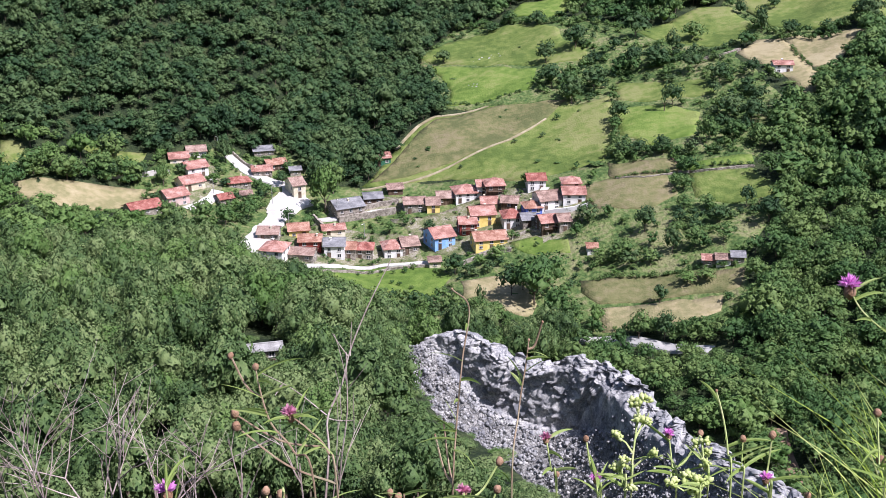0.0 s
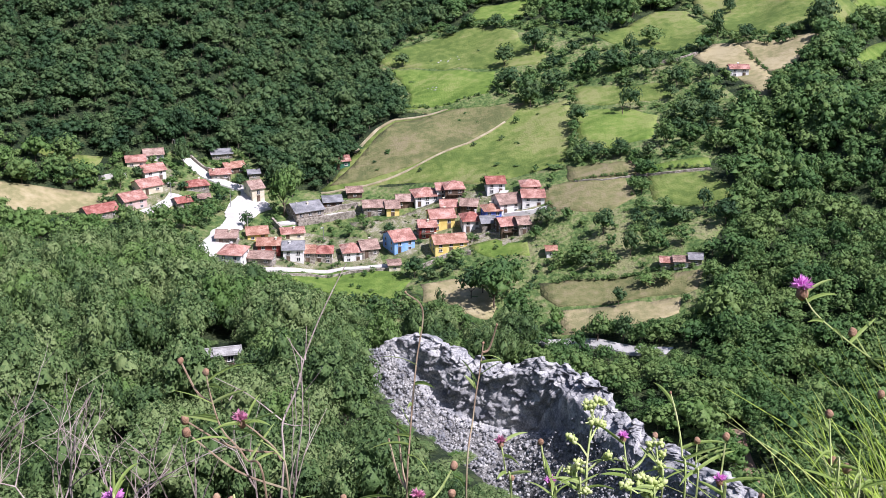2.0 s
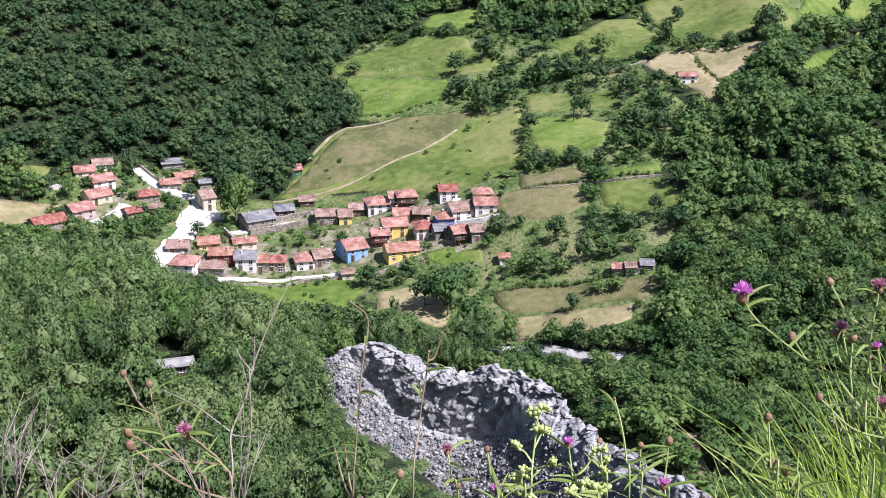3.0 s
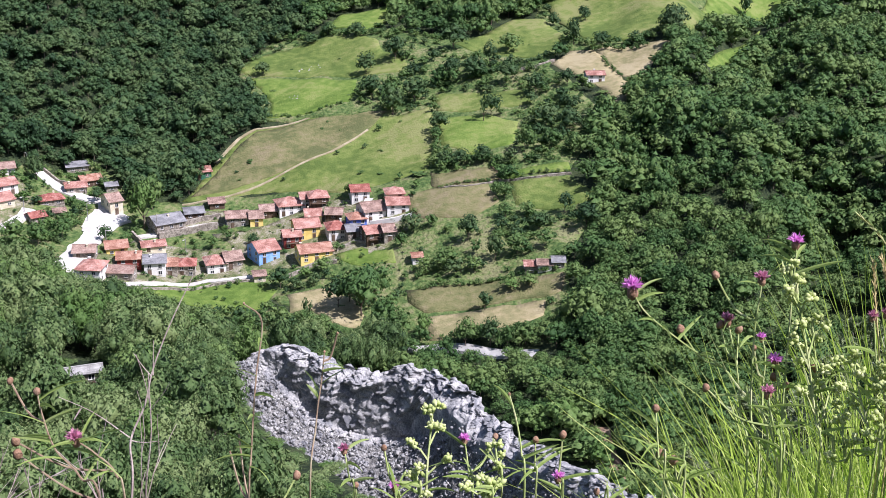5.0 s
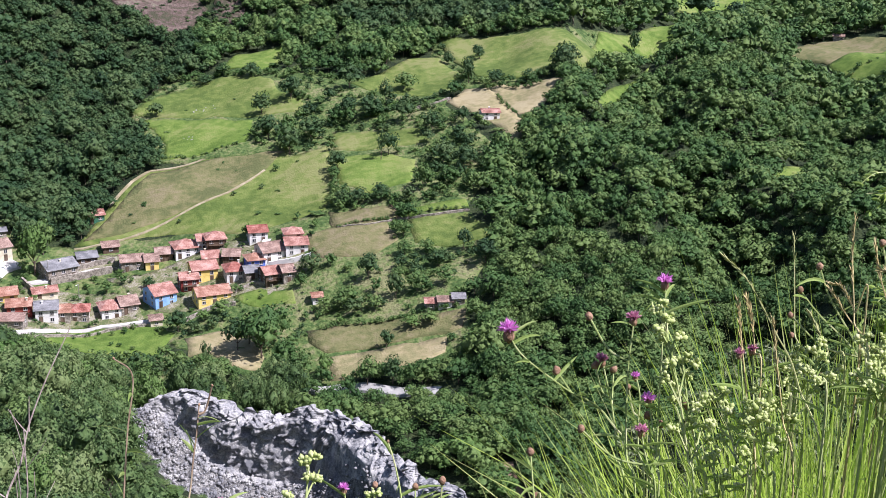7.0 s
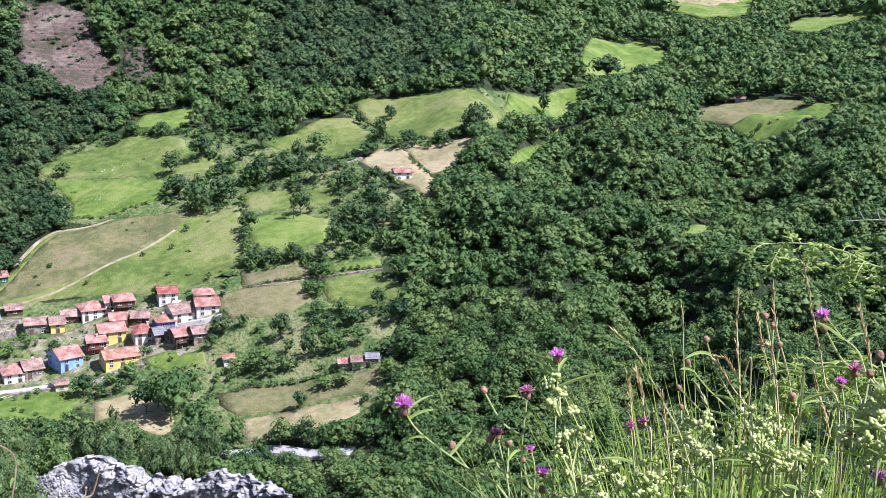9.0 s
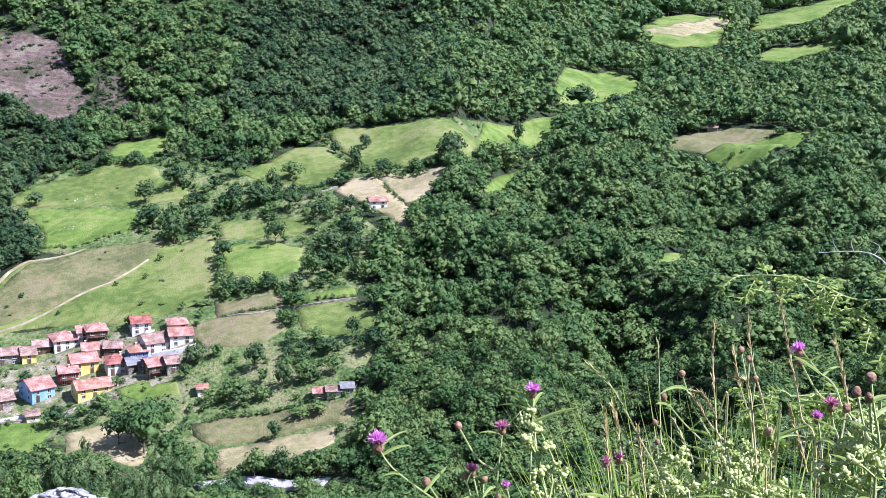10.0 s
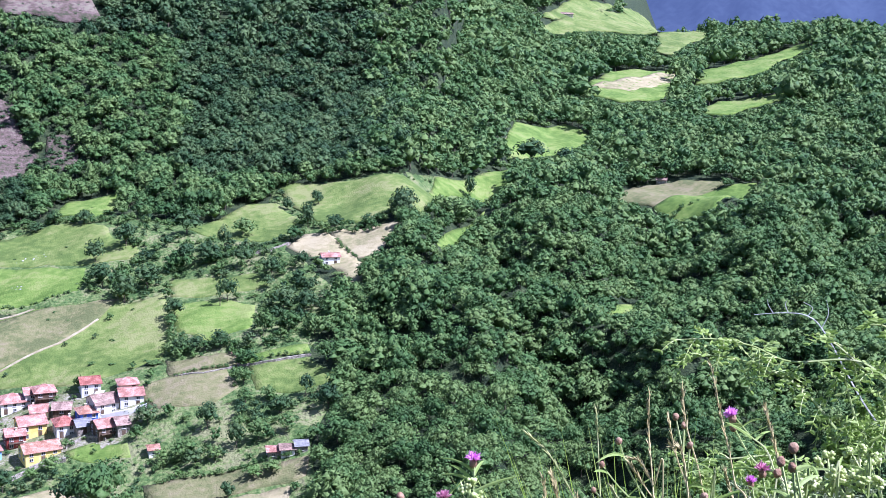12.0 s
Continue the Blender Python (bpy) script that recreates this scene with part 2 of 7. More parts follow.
def ground(x, y, rough=1.0):
    """Height of the land, with the eye at EYE."""
    x, y = np.asarray(x, float), np.asarray(y, float)
    r, az = np.hypot(x, y), np.degrees(np.arctan2(x, y))
    back = np.clip((np.abs(az) - 75) / 60, 0, 1)
    a = np.clip(az, -60, 70)
    t = {k: np.interp(a, DIRS, v) for k, v in (("fr", FLOOR_R), ("fz", FLOOR_Z), ("s1", RISE), ("r2", STEEP_R), ("s2", STEEP),
                                              ("sr", SPUR_R), ("sz", SPUR_Z), ("sh", SHOULDER))}
    far = t["fz"] + t["s1"] * np.maximum(0, r - t["fr"]) + (t["s2"] - t["s1"]) * np.maximum(0, r - t["r2"]) * 1.0
    far = np.minimum(far, 260 + 0.04 * r)
    step = -1.0 - 0.15 * np.minimum(r, 1.5)
    near = np.where(r < 115, step + (t["sh"] + 1.22) * np.clip((r - 1.5) / 113.5, 0, 1),
                    np.where(r < t["sr"], t["sh"] + (t["sz"] - t["sh"]) * (r - 115) / np.maximum(t["sr"] - 115, 1), t["sz"] - 0.9 * (r - t["sr"])))
    k = 5.0
    z = np.where(r < 100, near, k * np.logaddexp(np.clip(near / k, -200, 60), np.clip(far / k, -200, 60)))
    bumps = (1.1 * np.sin(x * 0.061 + 1.3) * np.sin(y * 0.053 + 0.4) + 0.6 * np.sin(x * 0.13 + y * 0.09) + 0.35 * np.sin(x * 0.27 - y * 0.21 + 2.0))
    z = z + rough * bumps * np.clip((r - 60) / 100, 0, 1) + 9 * np.sin(az * 0.35 + 1.0) * np.clip((r - 520) / 300, 0, 1) * np.clip((np.abs(az - 30) - 6) / 10, 0, 1)
    flank = np.clip((az - 17) / 8, 0, 1) * np.clip((r - 215) / 60, 0, 1) * np.clip((620 - r) / 150, 0, 1)
    z = z + flank * (4.5 * np.sin(x * 0.075 - y * 0.05 + 0.6 * np.sin(y * 0.03)) + 2.5 * np.sin(x * 0.15 + y * 0.045 + 1.0))
    calm = 1 - np.exp(-((x - 205) ** 2 + (y - 335) ** 2) / 900) - np.exp(-((x - 300) ** 2 + (y - 450) ** 2) / 3600)
    z = z + flank * calm * 7.0 * np.sin(az * 0.62 + r * 0.018 + 0.8 * np.sin(r * 0.02) + 0.6)
    z = z + flank * calm * (3.2 * np.sin(x * 0.13 + y * 0.035 + 1.1 * np.sin(y * 0.04)) + 2.2 * np.sin(x * 0.045 - y * 0.15 + 0.5))
    slope = np.clip((-2 - az) / 6, 0, 1) * np.clip((r - 370) / 50, 0, 1)
    z = z + slope * 5.0 * np.sin(az * 1.1 + r * 0.012)
    up = -1.0 + 0.45 * r
    return EYE + z * (1 - back) + np.minimum(up, 220) * back


def land_mesh():
    """The land as one sheet: fine in front of the camera, coarse behind it, out to the horizon."""
    az = np.radians(np.concatenate([np.arange(-180, -40, 3), np.arange(-40, 56, 0.4), np.arange(56, 180, 3)]))
    r = np.concatenate([[0.02, 0.4, 0.8, 1.2, 1.5, 2.2, 4, 7, 11, 16, 22], np.geomspace(30, 100, 14)[:-1], np.geomspace(100, 700, 190)[:-1],
                        np.geomspace(700, 4600, 60)])
    A, R = np.meshgrid(az, r, indexing="ij")
    X, Y = R * np.sin(A), R * np.cos(A)
    v = np.stack([X, Y, ground(X, Y)], -1).reshape(-1, 3)
    na, nr = len(az), len(r)
    i, j = np.meshgrid(np.arange(na), np.arange(nr - 1), indexing="ij")
    k = (i + 1) % na
    f = np.stack([i * nr + j, i * nr + j + 1, k * nr + j + 1, k * nr + j], -1).reshape(-1, 4)
    return tagged(from_arrays("ground", v, f, M_FLOOR_SHADE, smooth=True), "wooded valley floor and hillsides under the trees", "ground", kind="structure")


land_mesh()

OPEN, SEEN, OPEN_GROUND, HEATHS, STREETS = [], [], [], [], []       # outlines on the plan where no forest grows, and those that no tree in front may hide


def inside(pts, x, y):
    """Which of the points x, y lie in the outline."""
    x, y = np.asarray(x), np.asarray(y)
    hit = np.zeros(x.shape, bool)
    for (x0, y0), (x1, y1) in zip(pts, pts[1:] + pts[:1]):
        if y0 != y1:
            hit ^= ((y0 > y) != (y1 > y)) & (x < (x1 - x0) * (y - y0) / (y1 - y0) + x0)
    return hit


def drape(pts, step):
    """A sheet of triangles inside the outline, with a point every step or so."""
    from mathutils.geometry import delaunay_2d_cdt
    ring = []
    for (x0, y0), (x1, y1) in zip(pts, pts[1:] + pts[:1]):
        n = max(1, int(math.hypot(x1 - x0, y1 - y0) / step))
        wob = [random.uniform(-0.18, 0.18) * step if 0 < i else 0 for i in range(n)]
        ring += [Vector((x0 + (x1 - x0) * i / n + wob[i], y0 + (y1 - y0) * i / n + wob[i])) for i in range(n)]
    xs, ys = [p[0] for p in pts], [p[1] for p in pts]
    gx, gy = np.meshgrid(np.arange(min(xs), max(xs), step), np.arange(min(ys), max(ys), step))
    keep = inside(pts, gx, gy)
    inner = [Vector(p) for p in zip(gx[keep].tolist(), gy[keep].tolist())]
    n = len(ring)
    v, e, f, *_ = delaunay_2d_cdt(ring + inner, [(i, (i + 1) % n) for i in range(n)], [list(range(n))], 1, 1e-4)
    return v, f


def field(name, label, pts, mat, lift):
    OPEN.append(pts)
    (OPEN_GROUND if name == "clearing" else SEEN).append(pts)
    if name == "heath":
        HEATHS.append(pts)
    far = math.hypot(*pts[0])
    v, f = drape(pts, 3.0 if far < 600 else 6.0)
    bm = bmesh.new()
    z = ground([p.x for p in v], [p.y for p in v]) + lift + (0 if far < 420 else 0.45 if far < 600 else 1.7)
    vs = [bm.verts.new((p.x, p.y, h)) for p, h in zip(v, z)]
    for t in f:
        bm.faces.new([vs[i] for i in t])
    rim = bmesh.ops.extrude_edge_only(bm, edges=[e for e in bm.edges if e.is_boundary])["geom"]
    for p in rim:
        if isinstance(p, bmesh.types.BMVert):
            p.co.z -= 1.2
    ob = part(name, bm, mat)
    ob.data.polygons.foreach_set("use_smooth", [True] * len(ob.data.polygons))
    return tagged(ob, label, name.replace("_", " "), kind="structure")


def strip(name, label, pts, width, mat):
    """A road or track of that width along a line on the plan."""
    line = [Vector(p) for p in pts]
    fine = []
    for a, b in zip(line, line[1:]):
        n = max(1, int((b - a).length / 2))
        fine += [a.lerp(b, i / n) for i in range(n)]
    fine.append(line[-1])
    bm = bmesh.new()
    rows = []
    for i, p in enumerate(fine):
        d = (fine[min(i + 2, len(fine) - 1)] - fine[max(i - 2, 0)]).normalized()
        s = Vector((d.y, -d.x)) * width * (0.5 + 0.04 * math.sin(i * 1.7))
        row = []
        for k, drop in ((-1.08, -0.6), (-1, 0), (0, 0.04), (1, 0), (1.08, -0.6)):
            q = p + s * k
            row.append(bm.verts.new((q.x, q.y, float(ground(p.x, p.y)) * 0.5 + float(ground(q.x, q.y)) * 0.5 + (0.38 if mat != M_EARTH else 0.12) + drop)))
        rows.append(row)
    for a, b in zip(rows, rows[1:]):
        for k in range(4):
            bm.faces.new((a[k], a[k + 1], b[k + 1], b[k]))
    bmesh.ops.recalc_face_normals(bm, faces=bm.faces)
    edge = []
    for i, p in enumerate(line):
        d = (line[min(i + 1, len(line) - 1)] - line[max(i - 1, 0)]).normalized()
        edge.append((p + Vector((d.y, -d.x)) * width * 0.55, p - Vector((d.y, -d.x)) * width * 0.55))
    out = [tuple(e[0]) for e in edge] + [tuple(e[1]) for e in reversed(edge)]
    OPEN.append(out)
    STREETS.append(out)
    if mat == M_ROAD:
        SEEN.append(out)
    return tagged(part(name, bm, mat), label, name, kind="structure")


field('meadow', 'sunlit hillside meadow of short summer grass', [(-25.2, 344.2), (-17.2, 362.3), (-10.1, 374.7), (-3.6, 383.1), (12.6, 385.5), (30.1, 389.5), (41.0, 383.2), (42.0, 374.6), (55.5, 379.0), (52.4, 347.8), (47.6, 329.5), (35.9, 328.5), (24.3, 328.2), (11.3, 337.0), (-4.2, 344.1), (-14.7, 343.5)], M_MEADOW, 0.18)
field('dry_pasture', 'dry brownish pasture sloping above the village', [(-22.7, 347.0), (-14.9, 360.9), (-7.9, 373.7), (-2.3, 381.5), (12.6, 383.9), (27.9, 385.4), (40.6, 379.0), (34.2, 369.2), (19.0, 356.9), (2.8, 350.9), (-11.3, 347.1)], M_DRY, 0.4)
field('meadow', 'pale green meadow ringed by hedges', [(-9.0, 440.3), (1.3, 452.0), (19.2, 459.3), (36.5, 453.7), (44.0, 440.6), (45.2, 429.5), (52.0, 415.9), (50.5, 410.7), (33.7, 414.3), (3.4, 429.2), (-6.2, 435.1)], M_MEADOW, 0.18)
field('meadow', 'bright green meadow on the hillside', [(-5.1, 432.5), (33.5, 411.3), (31.5, 396.9), (29.2, 391.7), (14.7, 389.7), (1.2, 392.1), (3.2, 406.1), (-0.8, 419.7)], M_LAWN, 0.18)
field('meadow', 'bright green clearing at the wood edge', [(26.4, 468.0), (32.7, 484.0), (52.5, 483.7), (49.6, 467.0), (39.1, 457.2)], M_LAWN, 0.18)
field('meadow', 'rounded green meadow above a hedge', [(69.4, 425.4), (82.7, 431.0), (97.6, 443.8), (107.0, 438.7), (109.4, 413.6), (103.1, 402.9), (94.8, 399.9), (81.0, 409.4)], M_MEADOW, 0.18)
field('hay_field', 'freshly cut straw-coloured hay field round a barn', [(99.2, 391.1), (108.1, 399.6), (115.3, 394.2), (117.0, 375.9), (116.7, 356.1), (112.1, 342.6), (108.7, 345.4), (108.3, 360.1), (101.9, 381.0)], M_HAY, 0.18)
field('hay_field', 'freshly cut straw-coloured hay field', [(115.4, 392.6), (118.1, 394.5), (139.0, 383.2), (130.5, 372.9), (124.2, 363.3), (117.4, 364.6), (115.9, 384.3)], M_HAY, 0.18)
field('meadow', 'wide green meadow below the wood', [(112.6, 460.9), (134.3, 445.6), (152.1, 435.0), (172.9, 431.7), (152.5, 402.6), (127.9, 394.9), (114.7, 408.1), (112.4, 432.6)], M_MEADOW, 0.18)
field('meadow', 'small bright green meadow between trees', [(179.4, 455.2), (231.6, 494.0), (220.5, 466.3), (184.9, 449.2), (168.8, 434.2)], M_LAWN, 0.18)
field('meadow', 'narrow bright green strip of grass', [(156.9, 395.7), (165.3, 405.8), (195.0, 436.0), (187.9, 425.1), (165.0, 399.0), (154.6, 386.6)], M_LAWN, 0.18)
field('meadow', 'green valley meadow with a worn track', [(241.9, 523.4), (277.3, 586.9), (319.4, 606.3), (323.5, 579.1), (299.1, 553.3), (269.7, 528.3), (255.5, 518.6), (238.7, 509.4)], M_LAWN, 0.18)
field('meadow', 'far green meadow on the valley shelf', [(393.9, 725.6), (455.0, 794.4), (473.9, 792.6), (514.3, 799.6), (462.1, 712.8), (432.8, 684.2), (398.1, 677.4), (386.7, 695.8)], M_LAWN, 0.18)
field('hay_field', 'far strip of pale cut hay', [(401.8, 727.8), (438.6, 756.6), (510.7, 789.7), (482.2, 748.6), (424.6, 708.0)], M_HAY, 0.32)
field('meadow', 'far green meadow rising between woods', [(492.3, 733.7), (536.5, 797.2), (568.1, 793.3), (644.2, 821.2), (679.4, 843.9), (645.1, 800.3), (613.3, 780.7), (555.6, 739.1), (520.6, 725.3), (506.9, 726.6)], M_LAWN, 0.18)
field('meadow', 'far green meadow strip', [(431.6, 634.6), (457.0, 653.2), (493.6, 630.6), (486.7, 618.6), (470.9, 623.4), (435.0, 608.7), (421.8, 613.7)], M_LAWN, 0.18)
field('meadow', 'far pale meadow near the pass', [(485.8, 1003.3), (564.5, 1085.6), (824.8, 1329.9), (643.5, 1037.0), (573.3, 1040.0), (504.0, 1014.8)], M_MEADOW, 0.18)
field('meadow', 'far pale mown meadow near the pass', [(829.9, 1330.8), (698.8, 1018.5), (630.8, 955.1), (563.8, 878.4), (555.5, 893.0)], M_MEADOW, 0.18)
field('meadow', 'grassy ridge near the pass', [(415.9, 926.7), (609.0, 1160.0), (738.4, 1271.4), (655.4, 1034.8), (951.3, 1551.2), (618.2, 1123.6), (512.5, 1046.7)], M_MEADOW, 0.18)
field('dry_pasture', 'dry green pasture in the forest', [(271.6, 461.6), (291.9, 480.9), (311.0, 471.6), (323.8, 451.0), (312.0, 449.0), (279.8, 440.7), (268.6, 456.2)], M_DRY, 0.18)
field('meadow', 'vivid green meadow in the forest', [(278.5, 440.9), (312.0, 449.0), (335.4, 443.0), (324.9, 432.5), (288.0, 409.2), (277.7, 423.2)], M_LAWN, 0.24)
field('meadow', 'small sunlit clearing in the forest', [(191.8, 328.1), (203.2, 336.8), (218.1, 346.4), (207.3, 332.3), (192.6, 323.7)], M_LAWN, 0.18)
field('heath', 'purple brown heather slope with bare soil', [(-16.3, 573.5), (-1.7, 569.7), (15.1, 559.9), (18.0, 530.1), (23.8, 520.5), (17.4, 508.8), (4.9, 500.8), (-2.6, 511.3), (-15.9, 526.5)], M_HEATH, 0.18)
field('heath', 'small purple heather patch', [(28.2, 534.4), (41.3, 532.0), (38.2, 509.2), (25.6, 511.1)], M_HEATH, 0.18)
field('heath', 'brown heath on the upper mountain slope', [(12.4, 654.6), (57.4, 655.6), (61.1, 634.9), (44.0, 630.7), (28.0, 637.3), (11.9, 637.7)], M_HEATH, 0.18)
field('meadow', 'dry green field below the village path', [(40.3, 315.5), (47.6, 317.0), (62.7, 312.6), (63.7, 300.3), (55.2, 294.4), (42.4, 300.0), (38.9, 310.0)], M_DRY, 0.3)
field('meadow', 'green field edged with hedges', [(68.6, 310.5), (84.6, 306.3), (88.3, 288.2), (76.5, 290.0), (67.5, 296.4)], M_MEADOW, 0.18)
field('dry_pasture', 'brownish terrace above the village', [(48.1, 327.3), (65.4, 319.4), (66.0, 313.1), (47.7, 317.6)], M_DRY, 0.36)
field('meadow', 'narrow green terrace', [(69.0, 317.0), (86.4, 314.2), (86.1, 309.3), (67.5, 312.8)], M_LAWN, 0.18)
field('meadow', 'green hillside terrace', [(57.8, 389.2), (85.3, 371.7), (86.2, 362.4), (71.7, 365.4), (56.6, 373.2)], M_MEADOW, 0.18)
field('meadow', 'shrubby green hillside terrace', [(55.8, 367.5), (71.1, 361.8), (79.5, 350.7), (74.2, 332.2), (61.0, 331.9), (53.6, 344.0)], M_LAWN, 0.18)
field('lawn', 'bright green lawn below the village houses', [(-31.7, 284.1), (-22.2, 295.6), (-3.7, 293.5), (2.4, 285.1), (-2.0, 271.4), (-13.6, 275.4), (-25.4, 278.4)], M_LAWN, 0.18)
field('lawn', 'small green orchard lawn by the houses', [(17.8, 296.9), (25.5, 297.1), (33.3, 291.0), (33.3, 283.7), (22.0, 289.7)], M_LAWN, 0.18)
field('hay_field', 'mown straw-coloured field by the tall trees', [(4.5, 279.1), (14.1, 279.8), (20.7, 270.1), (23.0, 262.0), (21.1, 254.9), (14.5, 259.2), (9.4, 269.9), (5.1, 268.2)], M_HAY, 0.18)
field('hay_field', 'mown straw-coloured field beside the road', [(37.1, 254.2), (48.9, 253.0), (65.1, 249.2), (63.2, 243.1), (53.4, 241.6), (43.7, 245.2), (39.5, 242.6), (36.6, 244.4)], M_HAY, 0.18)
field('rough_field', 'rough field of tall drying grass', [(34.1, 269.9), (50.7, 264.7), (71.9, 257.1), (69.0, 250.0), (55.4, 252.9), (37.3, 256.0), (34.1, 263.4)], M_DRY, 0.36)
field('hay_field', 'mown hay field with dark cut lines', [(-121.6, 313.2), (-116.1, 316.0), (-103.1, 320.1), (-84.1, 327.6), (-85.5, 319.3), (-96.9, 307.8), (-103.6, 304.5), (-116.3, 306.3)], M_HAY, 0.18)
field('meadow', 'small green field among trees', [(-129.6, 329.7), (-123.0, 329.3), (-120.0, 324.3), (-126.2, 318.2)], M_MEADOW, 0.18)
field('meadow', 'small pale field among trees', [(-110.9, 338.0), (-90.9, 344.5), (-91.3, 338.7), (-102.5, 336.5)], M_MEADOW, 0.18)
field('yard', 'stony yards and paths between the village houses', [(2.5, 296.2), (13.1, 293.5), (32.7, 293.2), (37.5, 296.7), (40.6, 303.9), (28.8, 321.6), (12.8, 330.3), (2.7, 325.7), (-5.6, 321.6), (-15.6, 322.5), (-7.0, 309.7), (-2.2, 298.8)], M_YARD, 0.15)
field('yard', 'stony yards round the lower houses', [(-48.9, 281.1), (-33.4, 285.8), (-16.1, 296.8), (-5.3, 296.7), (-7.0, 309.7), (-20.2, 315.8), (-36.8, 319.7), (-43.2, 305.3), (-50.1, 294.2)], M_YARD, 0.15)
field('yard', 'gravel yards round the farmhouse', [(-34.5, 321.6), (-23.9, 323.5), (-10.7, 327.8), (2.7, 328.6), (1.0, 334.0), (-14.4, 335.8), (-31.4, 334.1)], M_YARD, 0.15)
field('yard', 'dusty yards between the houses', [(-78.6, 316.9), (-71.5, 318.0), (-66.6, 327.2), (-66.4, 336.1), (-73.0, 349.3), (-78.8, 343.6), (-77.9, 330.2)], M_YARD, 0.15)
field('clearing', 'open ground between village houses and gardens', [(-89.0, 304.6), (-92.0, 326.4), (-85.5, 343.5), (-78.8, 353.1), (-66.0, 360.6), (-52.3, 366.1), (-43.6, 353.1), (-38.8, 340.8), (-25.1, 343.1), (-14.7, 345.7), (37.7, 329.5), (66.7, 317.5), (85.9, 305.4), (88.0, 287.1), (72.8, 260.9), (70.6, 245.8), (62.7, 238.2), (35.7, 242.6), (23.1, 246.2), (15.8, 256.4), (-0.6, 279.3), (-33.1, 283.1), (-52.6, 286.1), (-68.4, 290.8)], M_ROUGH, 0.08)
field('clearing', 'shrubby terraces of rough grass on the hillside', [(40.6, 379.0), (58.2, 401.0), (77.5, 400.7), (98.0, 388.2), (104.3, 340.9), (85.3, 309.4), (66.2, 314.7), (46.9, 324.1)], M_ROUGH, 0.08)
field('clearing', 'rough grass between hedges and meadows', [(-9.5, 440.3), (3.6, 463.8), (39.4, 462.8), (72.5, 432.1), (110.3, 417.1), (98.0, 388.2), (57.3, 393.6), (40.6, 379.0), (1.2, 389.5)], M_ROUGH, 0.08)
field('clearing', 'rough grass beyond the hay fields', [(95.7, 407.5), (110.4, 461.9), (155.9, 439.0), (237.2, 499.6), (217.1, 461.9), (177.9, 438.1), (150.8, 397.7), (118.8, 392.7)], M_ROUGH, 0.08)
field('clearing', 'rough grassy bank below the lawn', [(-28.2, 277.2), (-13.5, 273.9), (0.9, 271.5), (6.5, 267.1), (9.0, 257.1), (-0.5, 253.1), (-11.5, 257.5), (-26.0, 268.6)], M_ROUGH, 0.08)
strip('road', 'pale concrete village street in full sun', [(-52.5, 287.3), (-49.7, 298.5), (-49.1, 316.1), (-48.4, 327.4), (-46.5, 335.3)], 6.8, M_ROAD)
strip('road', 'pale concrete yard opening beside the street', [(-47.1, 323.6), (-44.4, 328.4), (-40.1, 332.2)], 5.5, M_ROAD)
strip('road', 'narrow pale lane climbing behind the houses', [(-46.3, 333.2), (-47.9, 341.6), (-54.8, 344.0), (-60.6, 347.5), (-65.0, 353.3), (-68.1, 356.4)], 3.6, M_ROAD)
strip('road', 'grey village lane along the lower houses', [(-36.1, 283.6), (-27.8, 289.9), (-16.1, 296.3), (-3.7, 294.6)], 1.8, M_ROAD)
strip('road', 'valley road half hidden by trees', [(19.4, 250.0), (26.8, 243.8), (37.3, 240.3), (47.0, 233.6), (57.5, 225.6)], 3.4, M_ASPHALT)
strip('track', 'pale dirt track along the top of the pasture', [(-15.5, 365.8), (-8.3, 377.5), (-2.7, 383.7), (12.7, 386.0), (29.1, 389.6), (34.1, 392.0)], 1.2, M_TRACK)
strip('track', 'dirt track crossing the pasture to the village', [(-25.0, 341.5), (-11.2, 343.8), (2.8, 349.2), (20.8, 357.4), (33.3, 368.7)], 1.0, M_TRACK)
strip('track', 'brown earth cutting at the ravine foot', [(62.0, 189.9), (61.4, 182.4), (60.7, 174.4), (59.8, 165.9)], 3.0, M_EARTH)
strip('track', 'worn track across the valley meadow', [(243.2, 526.1), (258.7, 550.2), (274.4, 576.8)], 2.5, M_TRACK)
strip('road', 'pale village path climbing between houses', [(19.2, 307.8), (23.4, 312.5), (27.7, 317.2), (29.6, 321.1)], 2.4, M_ROAD)
strip('road', 'pale path above the stone terraces', [(-36.9, 320.8), (-30.4, 322.0), (-22.4, 326.4), (-14.1, 328.6)], 2.0, M_ROAD)
strip('road', 'pale paved yards between the left houses', [(-67.1, 330.0), (-68.0, 325.9), (-71.1, 320.3), (-73.8, 317.5)], 4.0, M_ROAD)
strip('track', 'worn path among garden terraces', [(65.7, 321.0), (66.7, 313.0)], 1.5, M_EARTH)


SEEN.append([(-9.5, 222.6), (2.1, 241.1), (10.7, 233.1), (33.6, 226.7), (41.8, 210.7), (59.7, 172.9), (52.0, 169.0), (19.1, 169.0), (16.4, 177.1), (1.7, 191.7)])

SEEN.append([(-33.5, 170.0), (-25.5, 170.0), (-26.5, 178.0), (-35.0, 178.0)])        # the sight line to the hut roof


